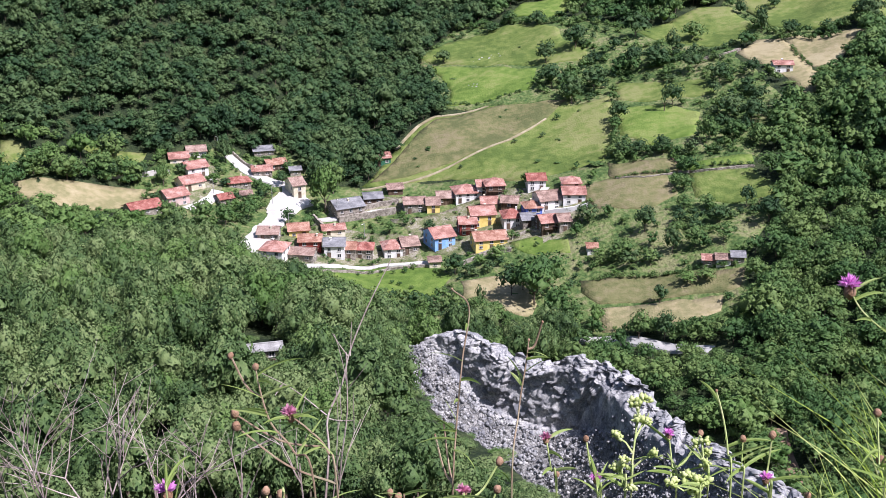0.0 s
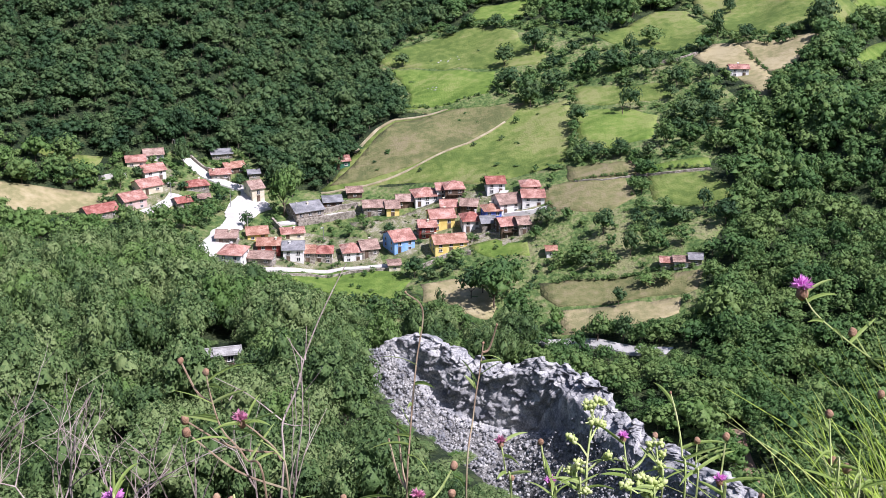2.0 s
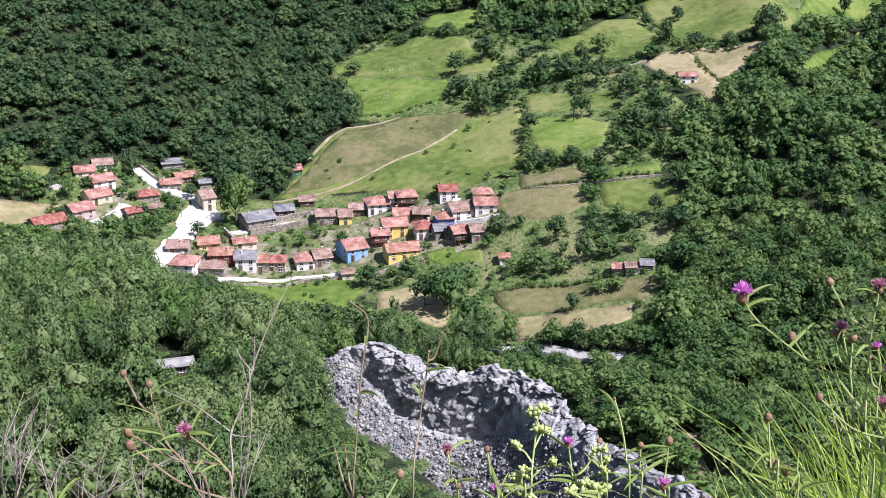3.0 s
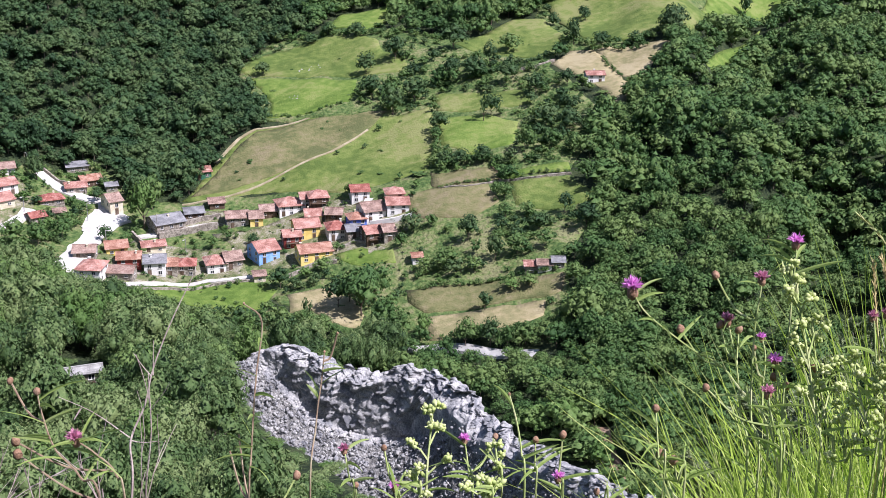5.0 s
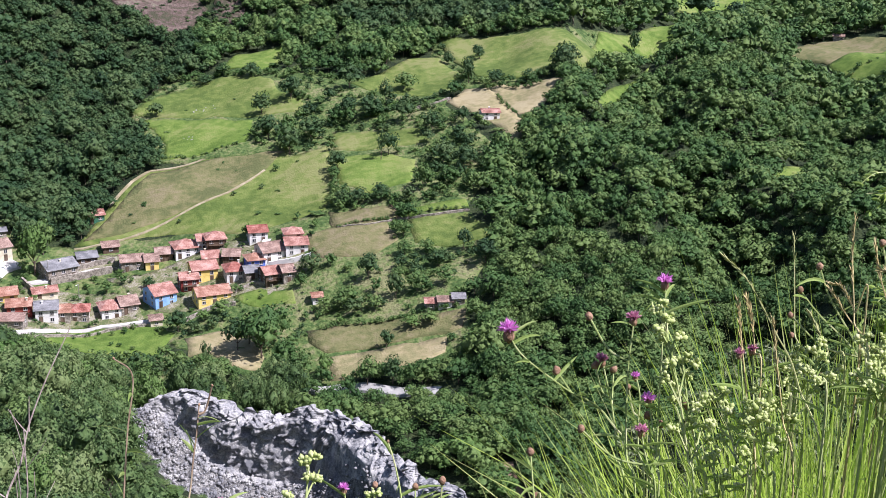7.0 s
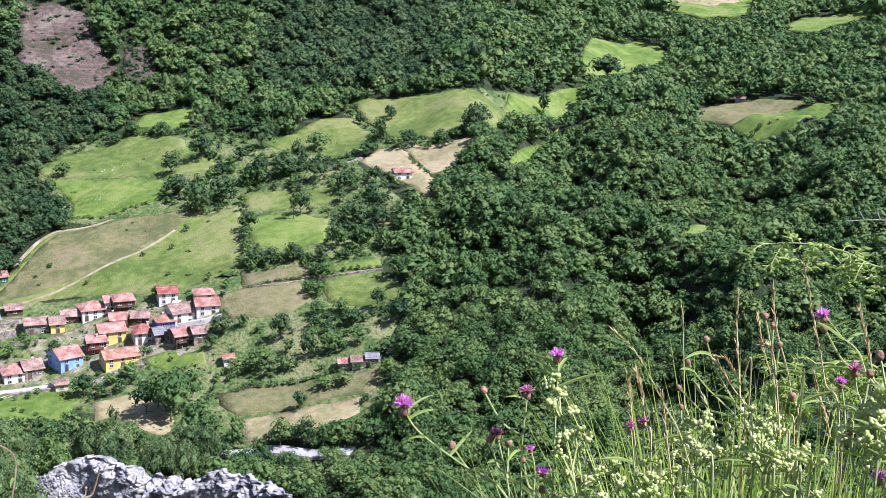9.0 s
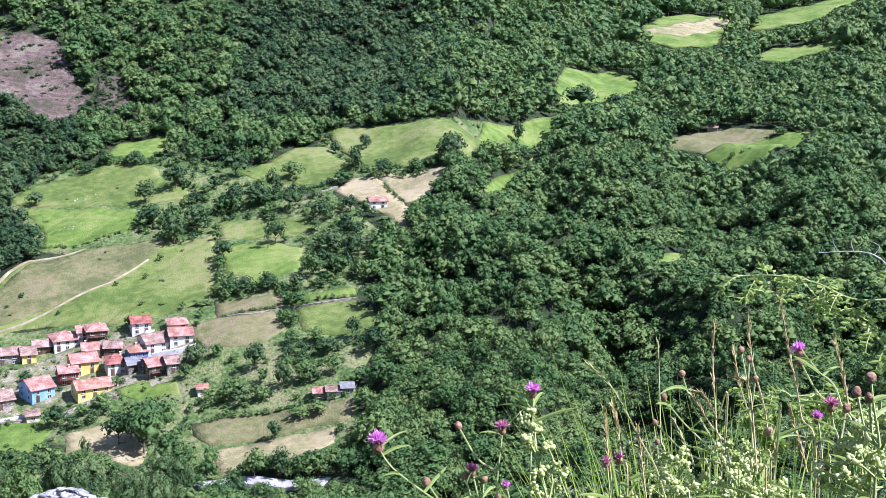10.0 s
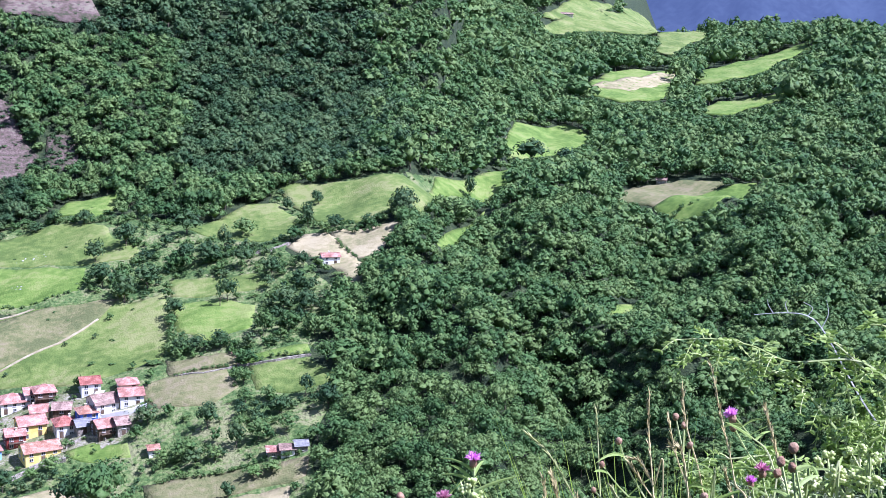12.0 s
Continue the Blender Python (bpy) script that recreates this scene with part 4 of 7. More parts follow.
def plant_many(name, label, x, y, w, h, kind, mat, trunks=True):
    """Many trees as one mass: a crown and a trunk at every place."""
    x, y, w, h = (np.asarray(a, float) for a in (x, y, w, h))
    z = ground(x, y)
    pick = RNG.integers(len(CROWNS[kind]), size=len(x))
    turn = RNG.uniform(0, 6.283, len(x))
    out, faces, tint, count = [], [], [], 0
    own, long = RNG.uniform(0, 1, len(x)), RNG.uniform(0.82, 1.22, len(x))
    for k, (q, tri) in enumerate(CROWNS[kind]):
        s = np.nonzero(pick == k)[0]
        c, sn = np.cos(turn[s])[:, None], np.sin(turn[s])[:, None]
        qx, qy, qz = q[None, :, 0], q[None, :, 1], q[None, :, 2]
        ww, hh = w[s][:, None] * (1.08 if kind == "bush" else 1.25), h[s][:, None] * 1.1
        qx, qy = qx * long[s][:, None], qy / long[s][:, None]
        out.append(np.stack([x[s][:, None] + (qx * c - qy * sn) * ww, y[s][:, None] + (qx * sn + qy * c) * ww, z[s][:, None] + qz * hh], -1).reshape(-1, 3))
        faces.append((tri[None] + (np.arange(len(s)) * len(q))[:, None, None] + count).reshape(-1, 3))
        tint.append(np.repeat(own[s], len(q)))
        count += len(s) * len(q)
    ob = from_arrays(name, np.concatenate(out), np.concatenate(faces), mat, smooth=False)
    ob.data.attributes.new("kind", "FLOAT", "POINT").data.foreach_set("value", np.concatenate(tint).astype(np.float32))
    if trunks:
        a = np.arange(3) * 2.0944
        ring = np.stack([np.cos(a), np.sin(a)], -1)
        lo = np.concatenate([ring * 1.0, np.full((3, 1), -0.1)], 1)
        hi = np.concatenate([ring * 0.5, np.full((3, 1), 0.55)], 1)
        base = np.concatenate([lo, hi])
        tv = np.stack([x[:, None] + base[None, :, 0] * (h * 0.022)[:, None], y[:, None] + base[None, :, 1] * (h * 0.022)[:, None],
                       z[:, None] + base[None, :, 2] * h[:, None]], -1)
        quad = np.array([[k, (k + 1) % 3, (k + 1) % 3 + 3, k + 3] for k in range(3)])
        tf = (np.arange(len(x))[:, None, None] * 6 + quad[None]).reshape(-1, 4)
        tr = from_arrays("trunks", tv.reshape(-1, 3), tf, M_BARK, ob)
        tagged(tr, kind="stuff")
    return tagged(ob, label, "forest" if trunks else "bushes", kind="stuff")


def hedge(pts, w):
    """Bushes close together along a line."""
    xs, ys = [], []
    for (x0, y0), (x1, y1) in zip(pts, pts[1:]):
        n = max(2, int(math.hypot(x1 - x0, y1 - y0) / (w * 0.62)))
        for i in range(n):
            t = (i + random.uniform(-0.3, 0.3)) / n
            xs.append(x0 + (x1 - x0) * t + random.uniform(-0.25, 0.25) * w)
            ys.append(y0 + (y1 - y0) * t + random.uniform(-0.25, 0.25) * w)
    size = w * RNG.uniform(0.6, 1.25, len(xs))
    fit = np.maximum(fitting(xs, ys, size), 0.12)
    size = size * fit ** 0.8
    return plant_many("hedge", "uneven hedge of green shrubs along a field", xs, ys, size, size * 0.95, "bush", random.choice([M_LEAF, M_LEAF_DARK, M_LEAF]), False)


hedge([(49.2, 329.9), (72.2, 321.5)], 4.2)
hedge([(67.0, 314.6), (62.7, 298.8)], 4.1)
hedge([(58.5, 395.0), (75.3, 387.2)], 6.6)
hedge([(79.0, 397.8), (91.7, 394.3), (102.1, 398.4)], 2.8)
hedge([(-4.7, 395.4), (12.8, 389.6), (28.2, 390.8)], 2.7)
hedge([(40.6, 379.0), (46.8, 403.5), (55.0, 407.2)], 6.7)
hedge([(50.5, 333.6), (55.2, 362.9)], 3.9)
hedge([(37.4, 268.2), (54.6, 263.8), (71.0, 259.0)], 1.7)
hedge([(35.3, 275.0), (52.1, 274.2)], 2.7)
hedge([(62.1, 283.2), (78.9, 281.8)], 3.7)
hedge([(5.3, 280.7), (12.7, 282.7), (17.2, 284.8)], 3.0)
hedge([(-37.5, 326.8), (-39.2, 318.3), (-40.6, 296.9)], 3.5)
hedge([(-52.5, 285.1), (-45.6, 277.8), (-33.0, 282.0)], 4.2)
hedge([(-67.1, 292.1), (-57.5, 288.7), (-52.6, 286.1)], 4.4)
hedge([(71.9, 311.7), (86.3, 307.0)], 2.2)
hedge([(49.1, 315.9), (64.3, 312.8)], 1.6)
hedge([(115.6, 384.4), (117.4, 364.6)], 2.0)
hedge([(115.0, 393.2), (133.2, 382.6)], 2.8)
hedge([(36.0, 244.9), (60.9, 230.1)], 5.3)
hedge([(22.9, 243.4), (35.0, 236.7)], 4.8)
hedge([(-12.4, 282.5), (-3.4, 267.6), (4.9, 259.0)], 5.5)
hedge([(-32.7, 279.3), (-20.8, 274.9), (-12.0, 271.8)], 4.9)
hedge([(-123.3, 313.8), (-107.7, 319.6), (-86.1, 329.4)], 4.3)
hedge([(110.0, 459.9), (135.1, 448.6), (155.4, 437.6)], 5.5)
hedge([(106.6, 409.5), (126.6, 391.0), (151.6, 400.2)], 3.3)
hedge([(8.7, 464.0), (24.8, 459.3), (46.3, 446.6)], 3.2)
hedge([(172.9, 431.7), (215.9, 459.1)], 5.0)
hedge([(364.5, 662.5), (423.9, 662.9)], 5.9)
hedge([(483.1, 712.6), (524.4, 709.9), (595.2, 757.4)], 7.6)
hedge([(411.4, 604.2), (464.7, 592.5)], 7.1)
hedge([(271.9, 427.3), (321.4, 427.4)], 6.4)
hedge([(443.0, 936.1), (561.5, 1018.1), (638.2, 1028.3)], 6.1)
hedge([(646.8, 1163.2), (652.5, 1030.0), (699.8, 1030.1), (713.2, 911.0)], 5.8)


def grow(r0, r1, a0, a1, gap):
    """Uneven places for trees between two distances and two directions, away from open ground."""
    xs, ys = [], []
    r = r0
    while r < r1:
        step = gap * (0.85 if r < 260 else 1.0)
        a = np.arange(radians(a0), radians(a1), step / r) + RNG.uniform(0, step / r)
        a = a + RNG.uniform(-0.33, 0.33, len(a)) * step / r
        rr = r + RNG.uniform(-0.36, 0.36, len(a)) * step
        xs.append(rr * np.sin(a))
        ys.append(rr * np.cos(a))
        r += step
    x, y = np.concatenate(xs), np.concatenate(ys)
    free = np.ones(len(x), bool)
    for pts in OPEN:
        free &= ~inside(pts, x, y)
    return x[free], y[free]


def forest(label, mat, kind, r0, r1, a0, a1, gap, size, keep=None, tall=1.0):
    x, y = grow(r0, r1, a0, a1, gap)
    if keep is not None:
        s = keep(x, y)
        x, y = x[s], y[s]
    w = size * (1.03 if kind in ("near", "close") else 1.2) * RNG.uniform(0.65, 1.0, len(x)) * RNG.choice([0.8, 1.0, 1.15, 1.45], len(x)) * 1.1
    h = w * RNG.uniform(0.78, 1.22, len(x)) * tall
    fit = fitting(x, y, h)
    fit = np.maximum(fit, 0.1)
    return plant_many("forest", label, x, y, w * np.maximum(fit, 0.45), h * fit, kind, mat)


def off_rock(x, y):
    return ~inside([(-10.0, 197.7), (-10.0, 204.7), (-4.1, 206.0), (1.7, 207.0), (6.9, 202.9), (12.4, 198.6), (17.9, 196.2), (24.6, 193.4), (29.4, 188.6), (32.7, 182.0), (34.1, 173.5), (37.7, 162.5), (40.8, 149.3), (45.4, 136.3), (47.5, 128.0), (47.6, 98.2), (44.300000000000004, 120.2), (40.1, 132.1), (35.2, 143.8), (30.9, 151.9), (26.0, 161.9), (21.2, 167.6), (17.599999999999998, 170.1), (13.799999999999999, 171.4), (10.0, 173.7), (5.2, 174.9), (0.3, 178.0), (-4.2, 183.0), (-7.7, 188.9), (-10.8, 193.7)], x, y)


forest("dense sunlit broadleaf wood on the near spur", M_LEAF_OLIVE, "close", 96, 246, -23, 7.0, 5.3, 4.9, off_rock, 1.5)
forest("lighter green trees among the near wood", M_LEAF_LIGHT, "close", 120, 240, -22, 5.5, 13, 5.0, off_rock, 1.35)
forest("bright young trees at the brow of the near wood", M_LEAF_LIGHT, "close", 185, 246, -16, 0, 8.5, 4.6, off_rock, 1.2)
forest("dark broadleaf forest on the steep opposite slope", M_LEAF_DARK, "mid", 355, 480, -23, -12, 4.2, 4.6)
forest("fresh green trees round the hay field and gardens", M_LEAF_LIGHT, "mid", 285, 355, -23, -12, 4.6, 4.2)
forest("dark broadleaf forest behind the village street", M_LEAF_DARK, "mid", 300, 480, -12, -7, 4.2, 4.6)
forest("dark broadleaf forest above the meadow edge", M_LEAF_DARK, "mid", 300, 545, -7, 2, 4.2, 4.6)
forest("dark broadleaf forest on the upper slope", M_LEAF_DARK, "far", 480, 700, -23, -7, 8.0, 8.5)
forest("taller trees standing out of the dark forest", M_LEAF_DARK, "near", 305, 520, -23, 1, 17, 6.0)
forest("broadleaf trees along the valley bottom", M_LEAF, "near", 205, 300, 1.5, 18, 4.4, 4.1, off_rock)
forest("young broadleaf trees beside the rock", M_LEAF_LIGHT, "mid", 140, 205, 7.5, 18, 3.8, 3.8, off_rock)
forest("broadleaf forest climbing the hillside", M_LEAF, "mid", 330, 480, 2, 20, 5.0, 5.4)
forest("broadleaf forest below the heath", M_LEAF, "mid", 480, 620, 2, 9, 5.0, 5.4)
# Darker leaf colour stands for shade on this slope, which faces away.
forest("broadleaf forest on the mountain side, shade put into its leaf colour", M_LEAF_DARK, "mid", 480, 620, 9, 20, 5.0, 5.6)
forest("broadleaf forest on the flank of the ravine", M_LEAF, "near", 150, 300, 17, 44.5, 4.5, 4.9, off_rock)
forest("broadleaf forest on the sunlit ridge", M_LEAF, "mid", 300, 470, 17, 44.5, 4.6, 5.1)
forest("taller trees standing out of the sunlit forest", M_LEAF, "near", 200, 470, 17, 44.5, 18, 6.2, off_rock)
forest("distant forest along the upper valley", M_LEAF, "far", 470, 760, 18, 44.5, 6.2, 6.6)
forest("distant forest near the pass", M_LEAF, "far", 760, 1450, 12, 44.5, 10.5, 10.8)
# Shade of the higher flank, likewise put into the leaf colour.
forest("distant forest on the mountain flank, shade put into its leaf colour", M_LEAF_DARK, "far", 620, 900, 2, 18, 7.0, 7.4)
forest("distant scrubby wood under the heath", M_LEAF, "far", 545, 860, -12, 2, 6.6, 6.6)
for outline in HEATHS:
    xs, ys = [p[0] for p in outline], [p[1] for p in outline]
    x, y = RNG.uniform(min(xs), max(xs), 260), RNG.uniform(min(ys), max(ys), 260)
    s = inside(outline, x, y)
    w = 0.8 + 3.2 * RNG.uniform(0, 1, s.sum()) ** 3
    plant_many("bushes", "low dark heath bushes on brown slopes", x[s], y[s], w, w * 0.6, "bush", M_LEAF_DARK, False)


def scatter(label, pts, n, lo, hi, mat):
    """Bushes here and there inside an outline, off roads and mown fields."""
    xs, ys = [p[0] for p in pts], [p[1] for p in pts]
    x, y = RNG.uniform(min(xs), max(xs), n * 6), RNG.uniform(min(ys), max(ys), n * 6)
    free = inside(pts, x, y) & ~HOUSES_AT(x, y)
    for o in SEEN:
        free &= ~inside(o, x, y) & ~inside(o, x * 1.012, y * 1.012)
    x, y = x[free][:n], y[free][:n]
    w = RNG.uniform(0, 1, len(x)) ** 2 * (hi - lo) + lo
    return plant_many("bushes", label, x, y, w, w * RNG.uniform(0.6, 1.0, len(x)), "bush", mat, False)


def HOUSES_AT(x, y):
    """Where the village stands."""
    return inside([(-51.8, 280.7), (-54.5, 293.1), (-49.1, 314.0), (-36.7, 318.1), (-33.7, 341.7), (-14.7, 344.6), (41.8, 322.0), (42.0, 302.8), (32.7, 293.2), (5.5, 293.6), (-3.6, 289.8)], x, y)


for outline, n in ((OPEN_GROUND[0], 100), (OPEN_GROUND[1], 230), (OPEN_GROUND[2], 140), (OPEN_GROUND[3], 60), (OPEN_GROUND[4], 70)):
    scatter("scattered green shrubs in rough grass", outline, n, 1.0, 4.6, M_LEAF)
    scatter("scattered dark shrubs in rough grass", outline, n // 2, 1.2, 5.5, M_LEAF_DARK)
    scatter("scattered pale shrubs in rough grass", outline, n // 2, 0.8, 3.4, M_LEAF_LIGHT)


def tufts(outline, n, hi, mat):
    """Low bushes and tufts here and there in a grazed field."""
    xs, ys = [p[0] for p in outline], [p[1] for p in outline]
    x, y = RNG.uniform(min(xs), max(xs), n * 2), RNG.uniform(min(ys), max(ys), n * 2)
    s = inside(outline, x, y)
    x, y = x[s][:n], y[s][:n]
    w = 0.35 + (hi - 0.35) * RNG.uniform(0, 1, len(x)) ** 4
    return plant_many("bushes", "small tufts and low bushes in grazed grass", x, y, w, w * RNG.uniform(0.4, 0.8, len(x)), "far", mat, False)


for outline in SEEN[:6]:
    tufts(outline, 34, 2.0, M_LEAF)


def pale_stones(x, y, spread, n):
    """A scatter of whitish stones lying in the grass."""
    rng = np.random.default_rng(n)
    ico = np.array([(1, 0, 0), (0, 1, 0), (-1, 0, 0), (0, -1, 0), (0, 0, 0.7), (0, 0, -0.7)])
    tri = np.array([(0, 1, 4), (1, 2, 4), (2, 3, 4), (3, 0, 4), (1, 0, 5), (2, 1, 5), (3, 2, 5), (0, 3, 5)])
    px, py = x + rng.normal(size=n) * spread, y + rng.normal(size=n) * spread * 0.6
    at = np.stack([px, py, ground(px, py) + 0.35], 1)
    v = np.concatenate([ico * rng.uniform(0.25, 0.8) * rng.uniform(0.6, 1.3, (6, 1)) + p for p in at])
    f = np.concatenate([tri + 6 * k for k in range(n)])
    return tagged(from_arrays("stones", v, f, M_SHEET), "pale stones lying in short meadow grass", "stones", kind="stuff")


pale_stones(18.0, 432.0, 2.2, 26)
pale_stones(11.5, 405.0, 1.4, 9)


# ---- walls, poles ----
def stone_wall(label, pts, height, thick, mat):
    """A wall along a line on the plan, its top following the ground."""
    line = [Vector(p) for p in pts]
    fine = []
    for a, c in zip(line, line[1:]):
        n = max(1, int((c - a).length / 1.2))
        fine += [a.lerp(c, i / n) for i in range(n)]
    fine.append(line[-1])
    bm = bmesh.new()
    rows = []
    for i, p in enumerate(fine):
        d = (fine[min(i + 1, len(fine) - 1)] - fine[max(i - 1, 0)]).normalized()
        s = Vector((d.y, -d.x)) * thick / 2
        z, top = float(ground(p.x, p.y)), height * random.uniform(0.85, 1.1)
        rows.append([bm.verts.new((q.x, q.y, zz)) for q, zz in ((p - s, z - 1), (p - s, z + top), (p + s, z + top), (p + s, z - 1))])
    for a, c in zip(rows, rows[1:]):
        for k in range(3):
            bm.faces.new((a[k], a[k + 1], c[k + 1], c[k]))
    bm.faces.new(rows[0])
    bm.faces.new(rows[-1])
    bmesh.ops.recalc_face_normals(bm, faces=bm.faces)
    return tagged(part("garden_wall", bm, mat), label, "wall", kind="structure")


stone_wall('grey stone retaining wall along the lower lane', [(-33.0, 282.0), (-24.7, 288.2), (-14.3, 292.2), (-3.7, 291.9)], 0.9, 0.5, M_STONE)
stone_wall('dry stone terrace wall below the farmhouse', [(-30.3, 320.3), (-22.3, 324.1), (-14.0, 325.9)], 2.0, 0.7, M_STONE)
stone_wall('dry stone terrace wall beside the gardens', [(-24.2, 328.1), (-17.6, 330.7), (-13.4, 332.0)], 1.6, 0.7, M_STONE)
stone_wall('stone wall beside the stream', [(-37.9, 321.8), (-34.9, 316.6), (-32.3, 314.4)], 1.6, 0.6, M_STONE)
stone_wall('dry stone wall along the upper hedge', [(83.9, 388.5), (92.3, 388.0), (101.0, 393.3)], 1.0, 0.6, M_STONE)
stone_wall('low wall by the left hay field', [(-98.4, 326.3), (-88.4, 332.5), (-82.4, 336.1)], 1.4, 0.5, M_ROAD)
stone_wall('grey wall along the climbing lane', [(-67.0, 357.6), (-61.3, 352.2), (-53.3, 345.9)], 1.4, 0.5, M_STONE)
stone_wall('low field wall with dark stones', [(49.1, 315.8), (56.3, 312.0), (65.1, 312.6)], 0.6, 0.5, M_STONE)
stone_wall('low field wall along the terrace', [(65.9, 312.5), (75.8, 308.2), (85.6, 307.2)], 0.7, 0.5, M_STONE)
stone_wall('low wall beneath the white houses', [(28.4, 306.2), (33.7, 304.5), (39.8, 303.4)], 1.5, 0.5, M_WHITE)
stone_wall('low wall under the village gardens', [(18.7, 298.6), (23.4, 300.4), (28.5, 296.5)], 1.0, 0.5, M_STONE)
stone_wall('old wall at the garden edge', [(5.4, 290.3), (11.6, 292.9), (18.3, 291.6)], 1.2, 0.5, M_STONE)


def pole(x, y, h):
    """A street lamp: post, arm and lamp head."""
    root = empty("street_lamp", pose(x, y, float(ground(x, y)), 0, 0, random.uniform(0, 360)))
    bm = bmesh.new()
    tube_up = bmesh.ops.create_cone(bm, cap_ends=True, segments=8, radius1=0.12, radius2=0.07, depth=h + 1)["verts"]
    bmesh.ops.translate(bm, verts=tube_up, vec=(0, 0, h / 2 - 0.5))
    part("post", bm, M_METAL, root)
    bm = bmesh.new()
    box(bm, (0, -0.04, h - 0.1), (0.9, 0.04, h))
    part("arm", bm, M_METAL, root)
    bm = bmesh.new()
    box(bm, (0.6, -0.14, h - 0.22), (1.2, 0.14, h - 0.08))
    part("lamp_head", bm, M_FRAME, root)
    return tagged(root, "grey steel street lamp in the village", "street lamp", "village street lamps")


pole(-30.9, 322.0, 6.5)
pole(-50.6, 327.8, 5.5)
pole(-71.3, 356.1, 5.0)
pole(-43.4, 309.4, 5.0)
pole(-22.5, 313.3, 5.0)
pole(-67.8, 327.7, 5.0)


# ---- houses ----
HOUSE_SPOTS = []        # middle and reach of each house on the plan


def window(parent, m, w, h, mat=None):
    """A framed window set into a wall whose outside is m's minus y."""
    win = empty("window", m)
    win.parent = parent
    bm = bmesh.new()
    for lo, hi in (((-w / 2, -0.07, 0), (-w / 2 + 0.06, 0.05, h)), ((w / 2 - 0.06, -0.07, 0), (w / 2, 0.05, h)), ((-w / 2, -0.07, h - 0.06), (w / 2, 0.05, h)),
                   ((-w / 2 - 0.08, -0.14, -0.1), (w / 2 + 0.08, 0.05, 0)), ((-0.04, -0.05, 0), (0.04, 0.03, h))):
        box(bm, lo, hi)
    part("window_frame", bm, mat or M_FRAME, win)
    bm = bmesh.new()
    box(bm, (-w / 2 + 0.06, -0.035, 0.0), (w / 2 - 0.06, 0.02, h - 0.06))
    part("pane", bm, M_GLASS, win)
    return win


